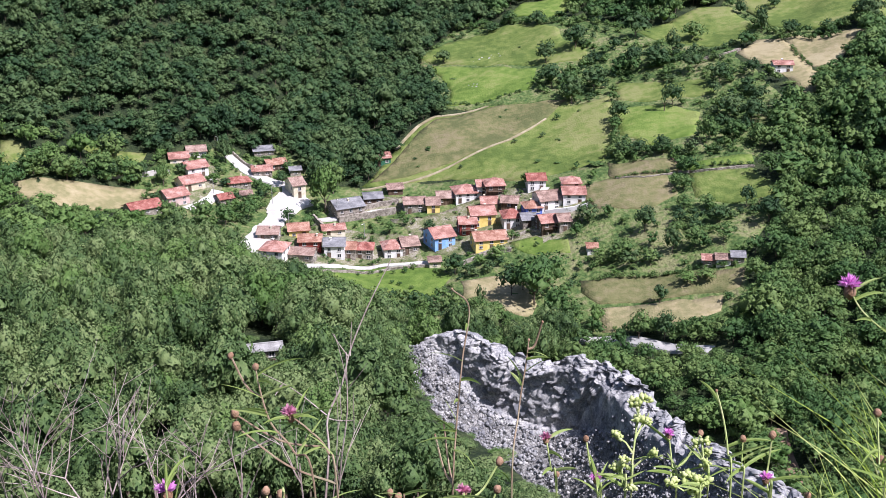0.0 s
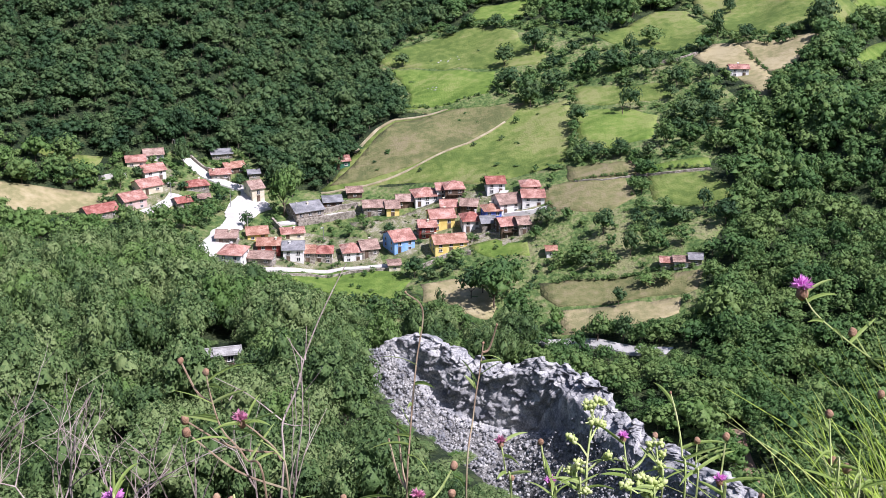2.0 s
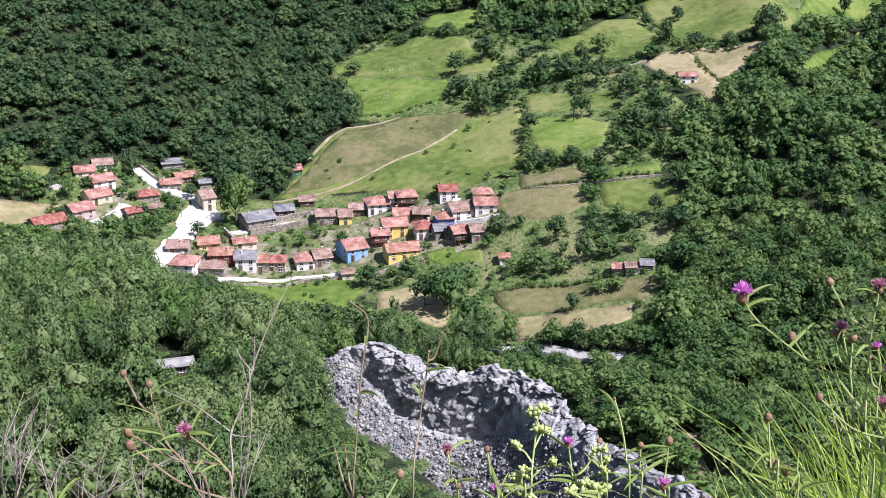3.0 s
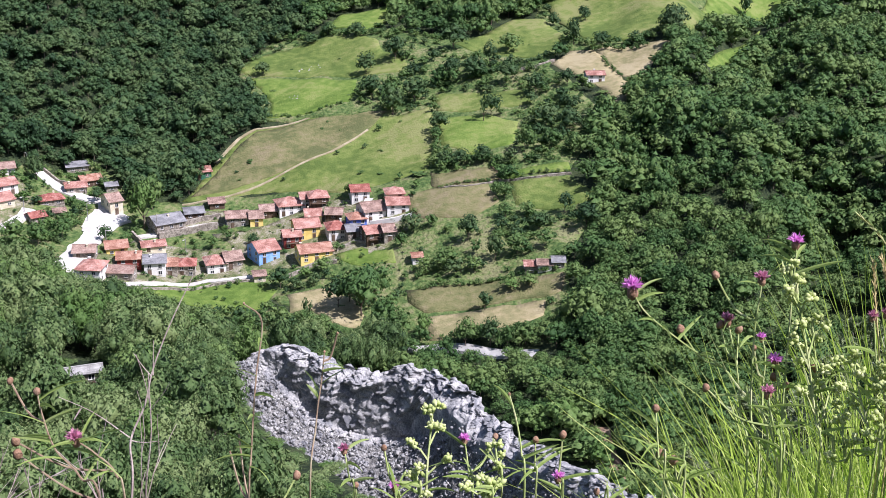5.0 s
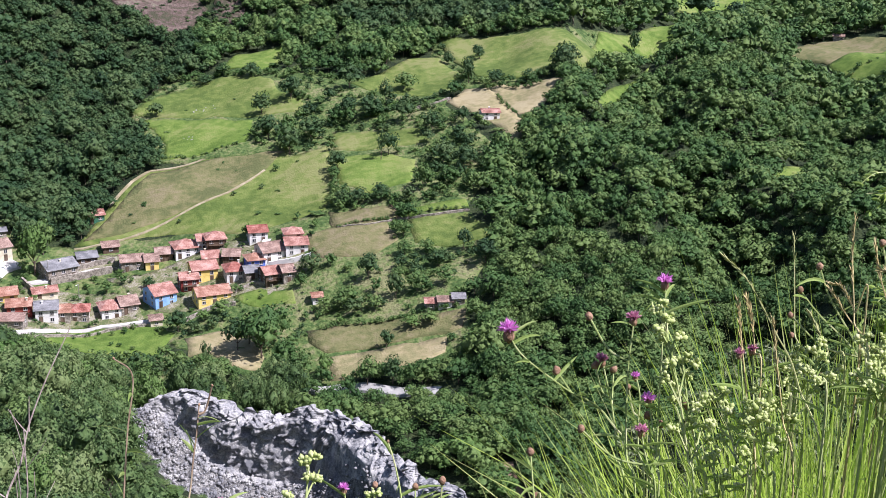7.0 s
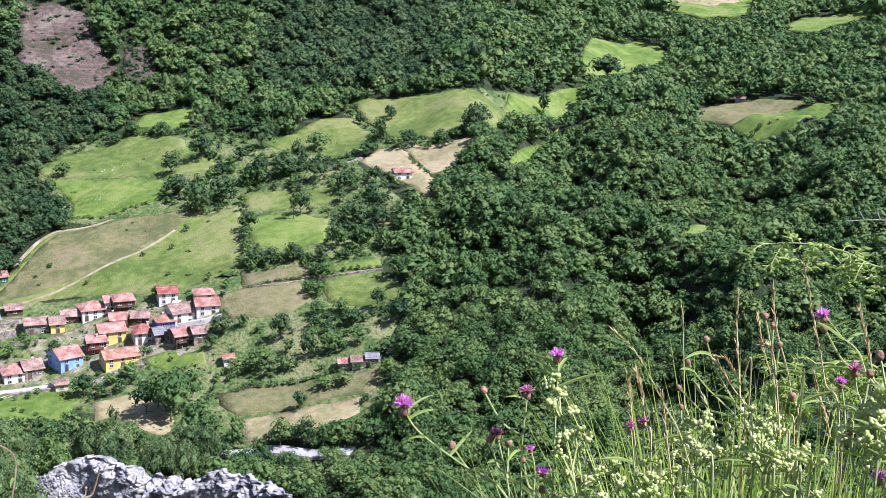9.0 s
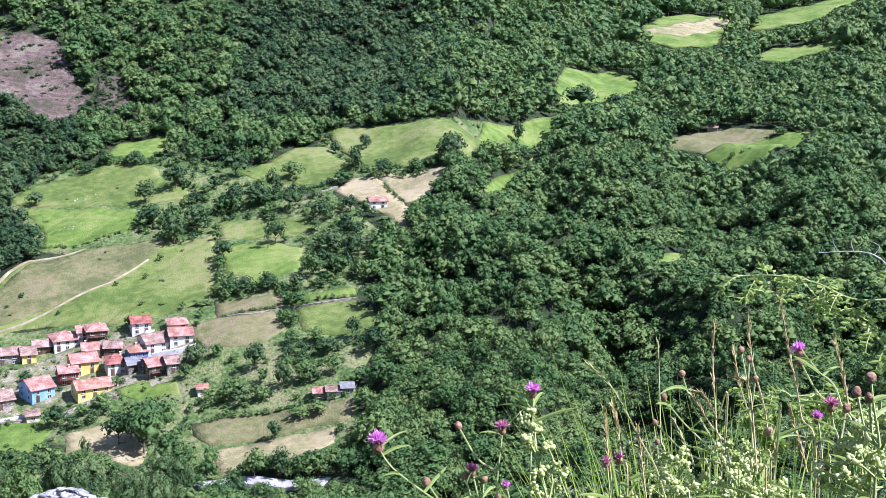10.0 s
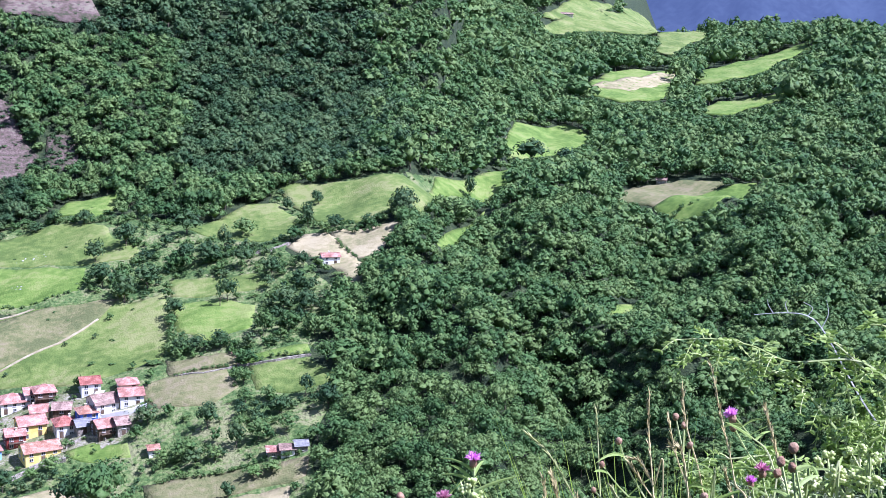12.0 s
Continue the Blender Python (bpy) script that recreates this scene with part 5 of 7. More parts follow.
def house(x, y, turn, w, d, h, roof, wall_mat, roof_mat, label):
    """A house with its front wall at x, y: w long, d deep, h to the eaves; roof g: gabled along the front, h: hipped."""
    w, h, d = w * 0.93, max(h * 0.68, 2.0), d * 0.95
    if roof_mat == M_TILE:
        roof_mat = random.choice([M_TILE, M_TILE, M_TILE_RED, M_TILE_ORANGE, M_TILE])
    HOUSE_SPOTS.append((x - math.sin(radians(turn)) * d / 2, y + math.cos(radians(turn)) * d / 2, math.hypot(w, d) / 2))
    root = empty("house", pose(x, y, float(ground(x, y)), 0, 0, turn))
    x0, x1, base = -w / 2, w / 2, -2.5
    rise = d * 0.5 * random.uniform(0.36, 0.46)
    over = 0.45
    bm = bmesh.new()
    box(bm, (x0, 0, base), (x1, d, h))
    if roof == "g":
        for xx in (x0, x1):
            tri = [bm.verts.new(p) for p in ((xx, 0, h), (xx, d, h), (xx, d / 2, h + rise))]
            tri2 = [bm.verts.new((p.co.x + (0.25 if xx < 0 else -0.25), p.co.y, p.co.z)) for p in tri]
            bm.faces.new(tri)
            bm.faces.new(tri2)
            for a in range(3):
                bm.faces.new((tri[a], tri[(a + 1) % 3], tri2[(a + 1) % 3], tri2[a]))
    part("wall", bm, wall_mat, root)
    # roof planes with tile rows
    bm = bmesh.new()
    inset = min(w * 0.45, d * 0.5) if roof == "h" else 0
    sl = rise / (d / 2)
    ez = h - over * sl
    ridge_a, ridge_b = Vector((x0 - over + inset * 1.05, d / 2, h + rise + 0.12)), Vector((x1 + over - inset * 1.05, d / 2, h + rise + 0.12))
    A, B, C, D = (Vector(p) for p in ((x0 - over, -over, ez + 0.12), (x1 + over, -over, ez + 0.12), (x1 + over, d + over, ez + 0.12), (x0 - over, d + over, ez + 0.12)))
    planes = [(A, B, ridge_b, ridge_a), (C, D, ridge_a, ridge_b)]
    if roof == "h":
        planes += [(B, C, ridge_b, ridge_b), (D, A, ridge_a, ridge_a)]
    for p, q, r2, s2 in planes:
        rows = 13
        n = (q - p).cross(s2 - p).normalized()
        last = [bm.verts.new(p - n * 0.08), bm.verts.new(q - n * 0.08)]
        for k in range(rows):
            for t, up in ((k / rows, 0.05), ((k + 1) / rows, 0.0)):
                sag = n * random.uniform(-0.012, 0.012)
                a, c = p.lerp(s2, t) + n * up + sag, q.lerp(r2, t) + n * up - sag
                if t > 0.999:
                    a, c = s2, r2
                row = [bm.verts.new(a), bm.verts.new(c)] if (a - c).length > 0.05 else [bm.verts.new(a)]
                bm.faces.new((last[0], last[1], row[1], row[0]) if len(row) == 2 else (last[0], last[1], row[0]))
                last = row
    bmesh.ops.remove_doubles(bm, verts=bm.verts, dist=0.05)
    part("roof", bm, roof_mat, root)
    bm = bmesh.new()
    top = (ridge_a + ridge_b) / 2
    L = (ridge_b - ridge_a).length / 2
    box(bm, (top.x - L, d / 2 - 0.14, top.z - 0.06), (top.x + L, d / 2 + 0.14, top.z + 0.1))
    part("ridge_cap", bm, roof_mat, root)
    if w > 4.5 and random.random() < 0.4:
        cx, cy = random.uniform(x0 + 1, x1 - 1), d * random.choice([0.35, 0.65])
        bm = bmesh.new()
        zc = h + rise * 0.6
        box(bm, (cx - 0.22, cy - 0.22, zc - 0.4), (cx + 0.22, cy + 0.22, zc + 0.8))
        box(bm, (cx - 0.3, cy - 0.3, zc + 0.8), (cx + 0.3, cy + 0.3, zc + 0.92))
        part("chimney", bm, M_CREAM if wall_mat != M_WHITE else M_WHITE, root)
    # openings, storey by storey
    storeys = 2 if h > 2.5 else 1
    n = max(1, int(w / 2.3))
    door_at = random.randrange(n)
    for s in range(storeys):
        z = 0.35 + s * (h * 0.5) if storeys > 1 else h * 0.42
        for k in range(n):
            px = x0 + w * (k + 0.5) / n
            if s == 0 and k == door_at and h > 2:
                bm = bmesh.new()
                box(bm, (px - 0.5, -0.06, -0.2), (px + 0.5, 0.05, min(2.0, h * 0.48 if storeys > 1 else h - 0.2)))
                part("door", bm, M_WOOD, root, "dark wooden door")
            else:
                window(root, pose(px, 0, z), 0.95, min(1.1, h * 0.28))
        for k in range(max(1, int(d / 3.2))):
            py = d * (k + 0.5) / max(1, int(d / 3.2))
            window(root, pose(x1, py, z, 0, 0, 90), 0.9, min(1.0, h * 0.28))
            window(root, pose(x0, py, z, 0, 0, -90), 0.9, min(1.0, h * 0.28))
    if wall_mat in (M_WOOD, M_RED) and h > 2.9 and w > 4.0:
        bm = bmesh.new()
        zb = h * 0.5
        box(bm, (x0 + w * 0.1, -0.9, zb - 0.12), (x1 - w * 0.1, 0, zb))
        box(bm, (x0 + w * 0.1, -0.9, zb + 0.85), (x1 - w * 0.1, -0.82, zb + 0.95))
        for k in range(9):
            px = x0 + w * (0.1 + 0.8 * k / 8)
            box(bm, (px - 0.03, -0.88, zb), (px + 0.03, -0.83, zb + 0.86))
        part("balcony", bm, M_WOOD, root, "dark timber balcony")
    return tagged(root, label, "house")


house(-44.9, 283.3, -11, 6.6, 7.5, 5, 'h', M_WHITE, M_TILE, 'white two-storey house with a red hipped roof')
house(-47.5, 296.1, -1, 5.9, 6, 3.2, 'g', M_STONE, M_TILE_OLD, 'old stone house with faded tiled roof')
house(-40.0, 304.3, 12, 6.0, 6, 3.6, 'g', M_YELLOW, M_TILE, 'orange-yellow house with a red tiled roof')
house(-37.5, 286.7, -8, 6.9, 5, 2.4, 'g', M_STONE, M_TILE_OLD, 'low stone shed with weathered tiles')
house(-36.3, 297.5, 4, 6.5, 6, 4.2, 'g', M_RED, M_TILE, 'dark red house with tiled roof')
house(-29.5, 295.2, 3, 5.9, 7, 5.2, 'g', M_WHITE, M_SLATE, 'white two-storey house with a grey roof')
house(-25.8, 297.2, 2, 4.0, 6, 4.2, 'g', M_STONE, M_TILE, 'dark stone terraced house')
house(-21.7, 299.3, 1, 5.0, 6, 4.4, 'h', M_STONE, M_TILE, 'stone terraced house with pale window frames')
house(-31.1, 313.3, 14, 6.8, 5, 3, 'g', M_CREAM, M_TILE, 'small cream house with tiled roof')
house(-13.6, 301.3, 11, 5.6, 7, 4.2, 'h', M_WHITE, M_TILE, 'white house with broad red hipped roof')
house(-8.8, 302.3, 16, 5.0, 7, 3.6, 'g', M_STONE, M_TILE_OLD, 'brown stone barn with old tiled roof')
house(0.6, 301.1, 24, 6.6, 8.5, 4.8, 'g', M_BLUE, M_TILE, 'sky-blue two-storey house with red tiles')
house(-2.1, 291.4, 10, 3.3, 4, 2.2, 'g', M_CREAM, M_TILE_OLD, 'small shed with a tiled roof')
house(-26.9, 322.9, 27, 9.3, 9, 5.0, 'g', M_STONE, M_SLATE, 'large stone farmhouse with grey slate roof')
house(-20.7, 331.1, 12, 5.8, 6, 2.8, 'g', M_WOOD, M_SLATE, 'dark timber shed with slate roof')
house(-14.4, 336.9, 10, 4.8, 5, 2.8, 'g', M_WOOD, M_TILE_OLD, 'brown timber hut with tiled roof')
house(-8.2, 324.8, 7, 6.7, 7, 4, 'g', M_STONE, M_TILE_OLD, 'long brown stone house with faded tiles')
house(-2.8, 323.9, 6, 4.0, 6.5, 3.8, 'g', M_YELLOW, M_TILE_OLD, 'cream-yellow wing of a farmhouse')
house(0.7, 327.9, 4, 5.0, 6, 3.4, 'g', M_WOOD, M_TILE_OLD, 'brown timber house with tiled roof')
house(7.4, 327.6, 11, 7.7, 8, 4.2, 'h', M_WHITE, M_TILE, 'white house with bright red hipped roof')
house(12.1, 328.5, 6, 4.0, 6, 4.2, 'g', M_WHITE, M_TILE, 'narrow white house with tiled roof')
house(15.4, 325.6, 5, 6.0, 7, 4.6, 'h', M_WOOD, M_TILE, 'house with dark timber gallery and red roof')
house(13.4, 317.7, 3, 4.9, 6, 3.8, 'g', M_CREAM, M_TILE, 'cream house with tiled roof')
house(18.9, 315.6, -8, 4.9, 6, 3.8, 'g', M_WOOD, M_TILE_OLD, 'dark timber granary with tiled roof')
house(11.5, 310.3, 10, 7.4, 7.5, 5.4, 'g', M_YELLOW, M_TILE, 'bright yellow house with red tiled roof')
house(7.1, 306.9, 7, 5.1, 6, 5.0, 'g', M_RED, M_TILE, 'dark red house with gallery')
house(13.2, 296.2, 13, 9.5, 7, 3.8, 'g', M_YELLOW, M_TILE, 'long yellow house with a red roof')
house(19.5, 305.7, 6, 5.4, 7, 4.6, 'h', M_WHITE, M_TILE, 'white rendered house with red tiled roof')
house(23.9, 302.6, 9, 4.1, 6, 3.2, 'g', M_STONE, M_SLATE, 'grey stone shed with slate roof')
house(25.3, 306.0, 9, 5.0, 6, 5.0, 'h', M_DEEPBLUE, M_TILE, 'deep blue house with red roof')
house(29.3, 297.1, 14, 5.5, 7, 4.6, 'g', M_WOOD, M_TILE, 'brown house with timber gallery and red roof')
house(33.0, 295.9, 10, 3.4, 6, 4.2, 'g', M_STONE, M_TILE_OLD, 'narrow brown stone house with tiled roof')
house(27.2, 321.6, 5, 5.6, 6.5, 4.6, 'g', M_WHITE, M_TILE, 'white house with balcony and red roof')
house(30.2, 307.4, 16, 6.6, 8, 4.4, 'g', M_WHITE, M_TILE_OLD, 'large white house with wide tiled roof')
house(36.5, 307.3, 1, 6.6, 7, 4.2, 'g', M_WHITE, M_TILE, 'white house with long gallery and red roof')
house(36.5, 314.6, 1, 5.5, 6, 3.0, 'h', M_CREAM, M_TILE, 'small cream house with red roof')
house(38.6, 281.1, 2, 2.7, 3.5, 2.2, 'g', M_WHITE, M_TILE, 'little white garden hut with red roof')
house(64.1, 261.2, -6, 3.1, 3.5, 1.9, 'g', M_STONE, M_TILE, 'low stone hut with red roof')
house(67.3, 260.1, -7, 3.6, 3.5, 1.7, 'g', M_WHITE, M_TILE_OLD, 'low whitewashed shed with old tiles')
house(70.6, 259.6, -7, 3.1, 3.5, 1.7, 'g', M_STONE, M_SLATE, 'low stone shed with grey roof')
house(-19.2, 358.2, 15, 5.5, 6, 3.6, 'g', M_GREEN, M_TILE, 'green-boarded cottage with tiled roof')
house(-83.2, 310.6, 37, 9.5, 7, 3, 'g', M_STONE, M_TILE, 'long low farm building with orange tiles')
house(-76.1, 319.2, 38, 7.0, 8, 4.2, 'g', M_PINK, M_TILE, 'pinkish house with red tiled roof')
house(-73.2, 328.0, 38, 7.2, 7, 3.6, 'g', M_CREAM, M_TILE, 'house with orange tiled roof')
house(-74.0, 337.6, 32, 7.0, 7, 4.2, 'g', M_WHITE, M_TILE, 'house with white gable and red roof')
house(-76.4, 348.4, 17, 6.1, 6, 2.6, 'g', M_WHITE, M_TILE_OLD, 'low house with faded tiled roof')
house(-80.4, 341.6, 18, 6.0, 6, 2.4, 'g', M_CREAM, M_TILE, 'low house with tiled roof')
house(-61.3, 335.6, 22, 7.3, 6, 2.6, 'h', M_STONE, M_TILE, 'stone house with broad tiled roof')
house(-63.0, 323.2, 31, 4.4, 5, 3.4, 'g', M_STONE, M_TILE, 'small stone house with red roof')
house(-58.4, 329.2, 15, 3.4, 4, 1.8, 'g', M_STONE, M_TILE_OLD, 'low stone shed with tiled roof')
house(-51.8, 350.5, 26, 6.5, 6, 2.8, 'g', M_WOOD, M_TILE, 'timber house with bright orange roof')
house(-55.9, 345.6, 14, 6.4, 5, 2.4, 'g', M_STONE, M_TILE, 'low long house with pinkish tiles')
house(-43.0, 333.0, 27, 4.1, 8, 6.0, 'g', M_CREAM, M_TILE_OLD, 'tall narrow rendered house with brown roof')
house(-45.9, 347.9, 16, 3.6, 4, 2.4, 'g', M_STONE, M_SLATE, 'small stone shed with a slate roof')
house(-57.4, 360.5, 17, 7.0, 5, 2.6, 'g', M_STONE, M_SLATE, 'grey roofed shed at the wood edge')
house(-28.2, 164.3, 14, 6.4, 2.8, 4.4, 'g', M_STONE, M_SHEET, 'small hut roofed with pale metal sheets')
house(108.3, 366.0, -1, 6.4, 4.5, 3.9, 'g', M_WHITE, M_TILE, 'white field barn with red tiled roof')
house(424.9, 659.5, -23, 7.7, 6, 3, 'g', M_CREAM, M_TILE, 'far small farm with red roof')
house(567.0, 1090.6, -22, 18.0, 9, 4, 'g', M_CREAM, M_TILE_OLD, 'far farmhouse near the pass')
house(304.6, 476.2, -33, 5.0, 4, 2.5, 'g', M_STONE, M_TILE_OLD, 'small stone hut at the field edge')


def garden_bushes(outline, n, lo, hi, mat):
    """Shrubs and vegetable patches between the houses, clear of walls and streets."""
    xs, ys = [p[0] for p in outline], [p[1] for p in outline]
    x, y = RNG.uniform(min(xs), max(xs), n * 8), RNG.uniform(min(ys), max(ys), n * 8)
    free = inside(outline, x, y)
    for hx, hy, reach in HOUSE_SPOTS:
        free &= np.hypot(x - hx, y - hy) > reach * 0.92 + hi * 0.4
    for o in STREETS:
        free &= ~inside(o, x, y)
    x, y = x[free][:n], y[free][:n]
    w = lo + (hi - lo) * RNG.uniform(0, 1, len(x)) ** 2
    return plant_many("bushes", "garden shrubs between the village houses", x, y, w, w * RNG.uniform(0.6, 1.0, len(x)), "bush", mat, False)


garden_bushes([(-51, 282), (-48, 312), (-36, 330), (-14, 340), (30, 328), (42, 318), (40, 296), (8, 286), (-4, 288)], 120, 0.7, 2.6, M_LEAF)
garden_bushes([(-51, 282), (-48, 312), (-36, 330), (-14, 340), (30, 328), (42, 318), (40, 296), (8, 286), (-4, 288)], 50, 0.7, 2.4, M_LEAF_LIGHT)
garden_bushes([(-92, 306), (-88, 345), (-68, 362), (-48, 362), (-52, 320), (-60, 300)], 90, 0.9, 3.6, M_LEAF)
garden_bushes([(-92, 306), (-88, 345), (-68, 362), (-48, 362), (-52, 320), (-60, 300)], 60, 0.9, 3.2, M_LEAF_LIGHT)


def far_range():
    """A mountain beyond the pass, its blue haze painted into a glowing material."""
    bm = bmesh.new()
    n, rows = 90, 14
    grid = []
    for i in range(n):
        a = radians(12 + 55 * i / (n - 1))
        col = []
        for k in range(rows):
            t = k / (rows - 1)
            r = 3300 + 900 * t
            z = EYE - 150 + t * (520 + 140 * noise.fractal(Vector((a * 9, 0, 1)), 1.0, 2.0, 5)) + 40 * noise.fractal(Vector((a * 40, t * 5, 2)), 1, 2, 4)
            col.append(bm.verts.new((r * math.sin(a), r * math.cos(a), z)))
        grid.append(col)
    for p, q in zip(grid, grid[1:]):
        for k in range(rows - 1):
            bm.faces.new((p[k], q[k], q[k + 1], p[k + 1])).smooth = True
    return tagged(part("backdrop", bm, M_FAR_HAZE), "forested mountain far beyond the pass with painted blue haze", "mountain", kind="structure")


far_range()


# ---- plants round the viewpoint ----
M_STEM = material("green_stem", [(0.26, 0.33, 0.1), (0.37, 0.44, 0.17), (0.47, 0.48, 0.25)], 30, 0.7)
M_STEM_RED = material("reddish_stem", [(0.17, 0.12, 0.08), (0.27, 0.19, 0.13), (0.32, 0.28, 0.18)], 30, 0.75)
M_PETAL = material("magenta_petals", [(0.68, 0.22, 0.6), (0.8, 0.33, 0.73), (0.87, 0.5, 0.83)], 60, 0.6, island=0.3, clear=0.3)
M_PINK_PETAL = material("faded_pink_petals", [(0.48, 0.16, 0.28), (0.62, 0.26, 0.4), (0.7, 0.4, 0.5)], 60, 0.6, island=0.3, clear=0.25)
M_BUD = material("brown_bud", [(0.12, 0.07, 0.04), (0.23, 0.13, 0.08), (0.34, 0.21, 0.14)], 120, 0.8, 0.6, 300, island=0.25)
M_BUD_PALE = material("pale_brown_bud", [(0.17, 0.1, 0.06), (0.27, 0.16, 0.1), (0.36, 0.24, 0.16)], 120, 0.8, 0.6, 300, island=0.25)
M_BRACT = material("pale_yellow_green_bracts", [(0.42, 0.52, 0.16), (0.6, 0.68, 0.28), (0.78, 0.81, 0.46)], 60, 0.7, island=0.3, clear=0.35)
M_BLADE = material("grass_blades", [(0.3, 0.46, 0.05), (0.43, 0.6, 0.09), (0.55, 0.68, 0.16), (0.66, 0.68, 0.32)], 6, 0.45, island=0.5, clear=0.5)
M_STRAW = material("dry_straw", [(0.38, 0.31, 0.14), (0.5, 0.42, 0.2), (0.6, 0.52, 0.29)], 20, 0.7, island=0.3)
M_EAR_GREEN = material("green_grass_ear", [(0.3, 0.33, 0.12), (0.42, 0.44, 0.19), (0.52, 0.5, 0.28)], 40, 0.7, island=0.3)
M_NARROW = material("narrow_leaves", [(0.23, 0.33, 0.08), (0.34, 0.46, 0.13), (0.46, 0.55, 0.22)], 20, 0.55, island=0.4, clear=0.5)
M_TWIG = material("bare_grey_twigs", [(0.22, 0.17, 0.155), (0.34, 0.275, 0.25), (0.48, 0.41, 0.38)], 12, 0.85, 0.4, 150)
M_DEAD = material("bleached_dead_wood", [(0.36, 0.35, 0.34), (0.5, 0.49, 0.48), (0.62, 0.61, 0.6)], 12, 0.8, 0.4, 150)
M_SILVER = material("silvery_small_leaves", [(0.08, 0.12, 0.05), (0.16, 0.21, 0.095), (0.26, 0.31, 0.16), (0.4, 0.44, 0.29)], 8, 0.5, island=0.6, clear=0.25)
M_BRAMBLE = material("fresh_bramble_leaves", [(0.2, 0.3, 0.06), (0.31, 0.43, 0.1), (0.45, 0.53, 0.2)], 12, 0.5, island=0.5, clear=0.4)


def soil(x, y):
    return float(ground(x, y))


def curve(pts, n=8):
    """Points along a smooth line through pts."""
    p = [Vector(q) for q in pts]
    p = [p[0] * 2 - p[1]] + p + [p[-1] * 2 - p[-2]]
    out = []
    for a, b, c, d in zip(p, p[1:], p[2:], p[3:]):
        for i in range(n):
            t = i / n
            out.append(0.5 * (2 * b + (c - a) * t + (2 * a - 5 * b + 4 * c - d) * t * t + (3 * b - a - 3 * c + d) * t ** 3))
    return out + [p[-2]]


def tube(bm, pts, r0, r1, sides=5):
    rings = []
    for i, p in enumerate(pts):
        d = (pts[min(i + 1, len(pts) - 1)] - pts[max(i - 1, 0)])
        rot = d.to_track_quat("Z", "Y").to_matrix()
        r = r0 + (r1 - r0) * i / (len(pts) - 1)
        rings.append([bm.verts.new(p + rot @ Vector((r * math.cos(6.2832 * k / sides), r * math.sin(6.2832 * k / sides), 0))) for k in range(sides)])
    for a, b in zip(rings, rings[1:]):
        for k in range(sides):
            bm.faces.new((a[k], a[(k + 1) % sides], b[(k + 1) % sides], b[k]))
    bm.faces.new(rings[-1])


def blade(bm, base, way, length, width, droop, steps=5):
    """A narrow, folded leaf that bends over."""
    way = Vector(way).normalized()
    side = way.cross(Vector((random.uniform(-1, 1), random.uniform(-1, 1), 0.3))).normalized()
    p, prev = Vector(base), None
    for i in range(steps + 1):
        t = i / steps
        w = width * (0.55 + 0.9 * t) * (1 - t) ** 0.7 if i < steps else 0
        fold = way.cross(side) * w * 0.35
        row = [bm.verts.new(p - side * w + fold), bm.verts.new(p), bm.verts.new(p + side * w + fold)] if w else [bm.verts.new(p)]
        if prev:
            if len(row) == 3:
                bm.faces.new((prev[0], prev[1], row[1], row[0]))
                bm.faces.new((prev[1], prev[2], row[2], row[1]))
            else:
                bm.faces.new((prev[0], prev[1], row[0]))
                bm.faces.new((prev[1], prev[2], row[0]))
        prev = row
        way = (way + Vector((0, 0, -droop / steps))).normalized()
        p = p + way * length / steps


def ball(bm, c, r, stretch=1.0, up=(0, 0, 1), sub=2, rough=0.12):
    rot = Vector(up).to_track_quat("Z", "Y").to_matrix()
    made = bmesh.ops.create_icosphere(bm, subdivisions=sub, radius=1)["verts"]
    for v in made:
        k = 1 + random.uniform(-rough, rough)
        v.co = Vector(c) + rot @ Vector((v.co.x * r * k, v.co.y * r * k, v.co.z * r * stretch * k))
        for f in v.link_faces:
            f.smooth = True


def flower_head(parent, at, way, size, mat, n=64):
    """A thistle-like head: scaly bud with a tuft of narrow petals."""
    way = Vector(way).normalized()
    at = Vector(at)
    bm = bmesh.new()
    ball(bm, at - way * size * 0.32, size * 0.21, 1.35, way, 2, 0.1)
    head = part("bud", bm, M_BUD, parent, "brown scaly bud")
    bm = bmesh.new()
    rot = way.to_track_quat("Z", "Y").to_matrix()
    for k in range(n):
        a, tilt = k * 2.4 + random.uniform(-0.3, 0.3), random.uniform(0.2, 1.2) if k > n * 0.5 else random.uniform(1.1, 1.5)
        d = rot @ Vector((math.sin(tilt) * math.cos(a), math.sin(tilt) * math.sin(a), math.cos(tilt)))
        blade(bm, at - way * size * 0.12 + d * size * 0.04, d, size * random.uniform(0.3, 0.46), size * 0.085, random.uniform(-0.5, 0.3), 3)
    part("petals", bm, mat, head, "purple tuft of narrow petals")


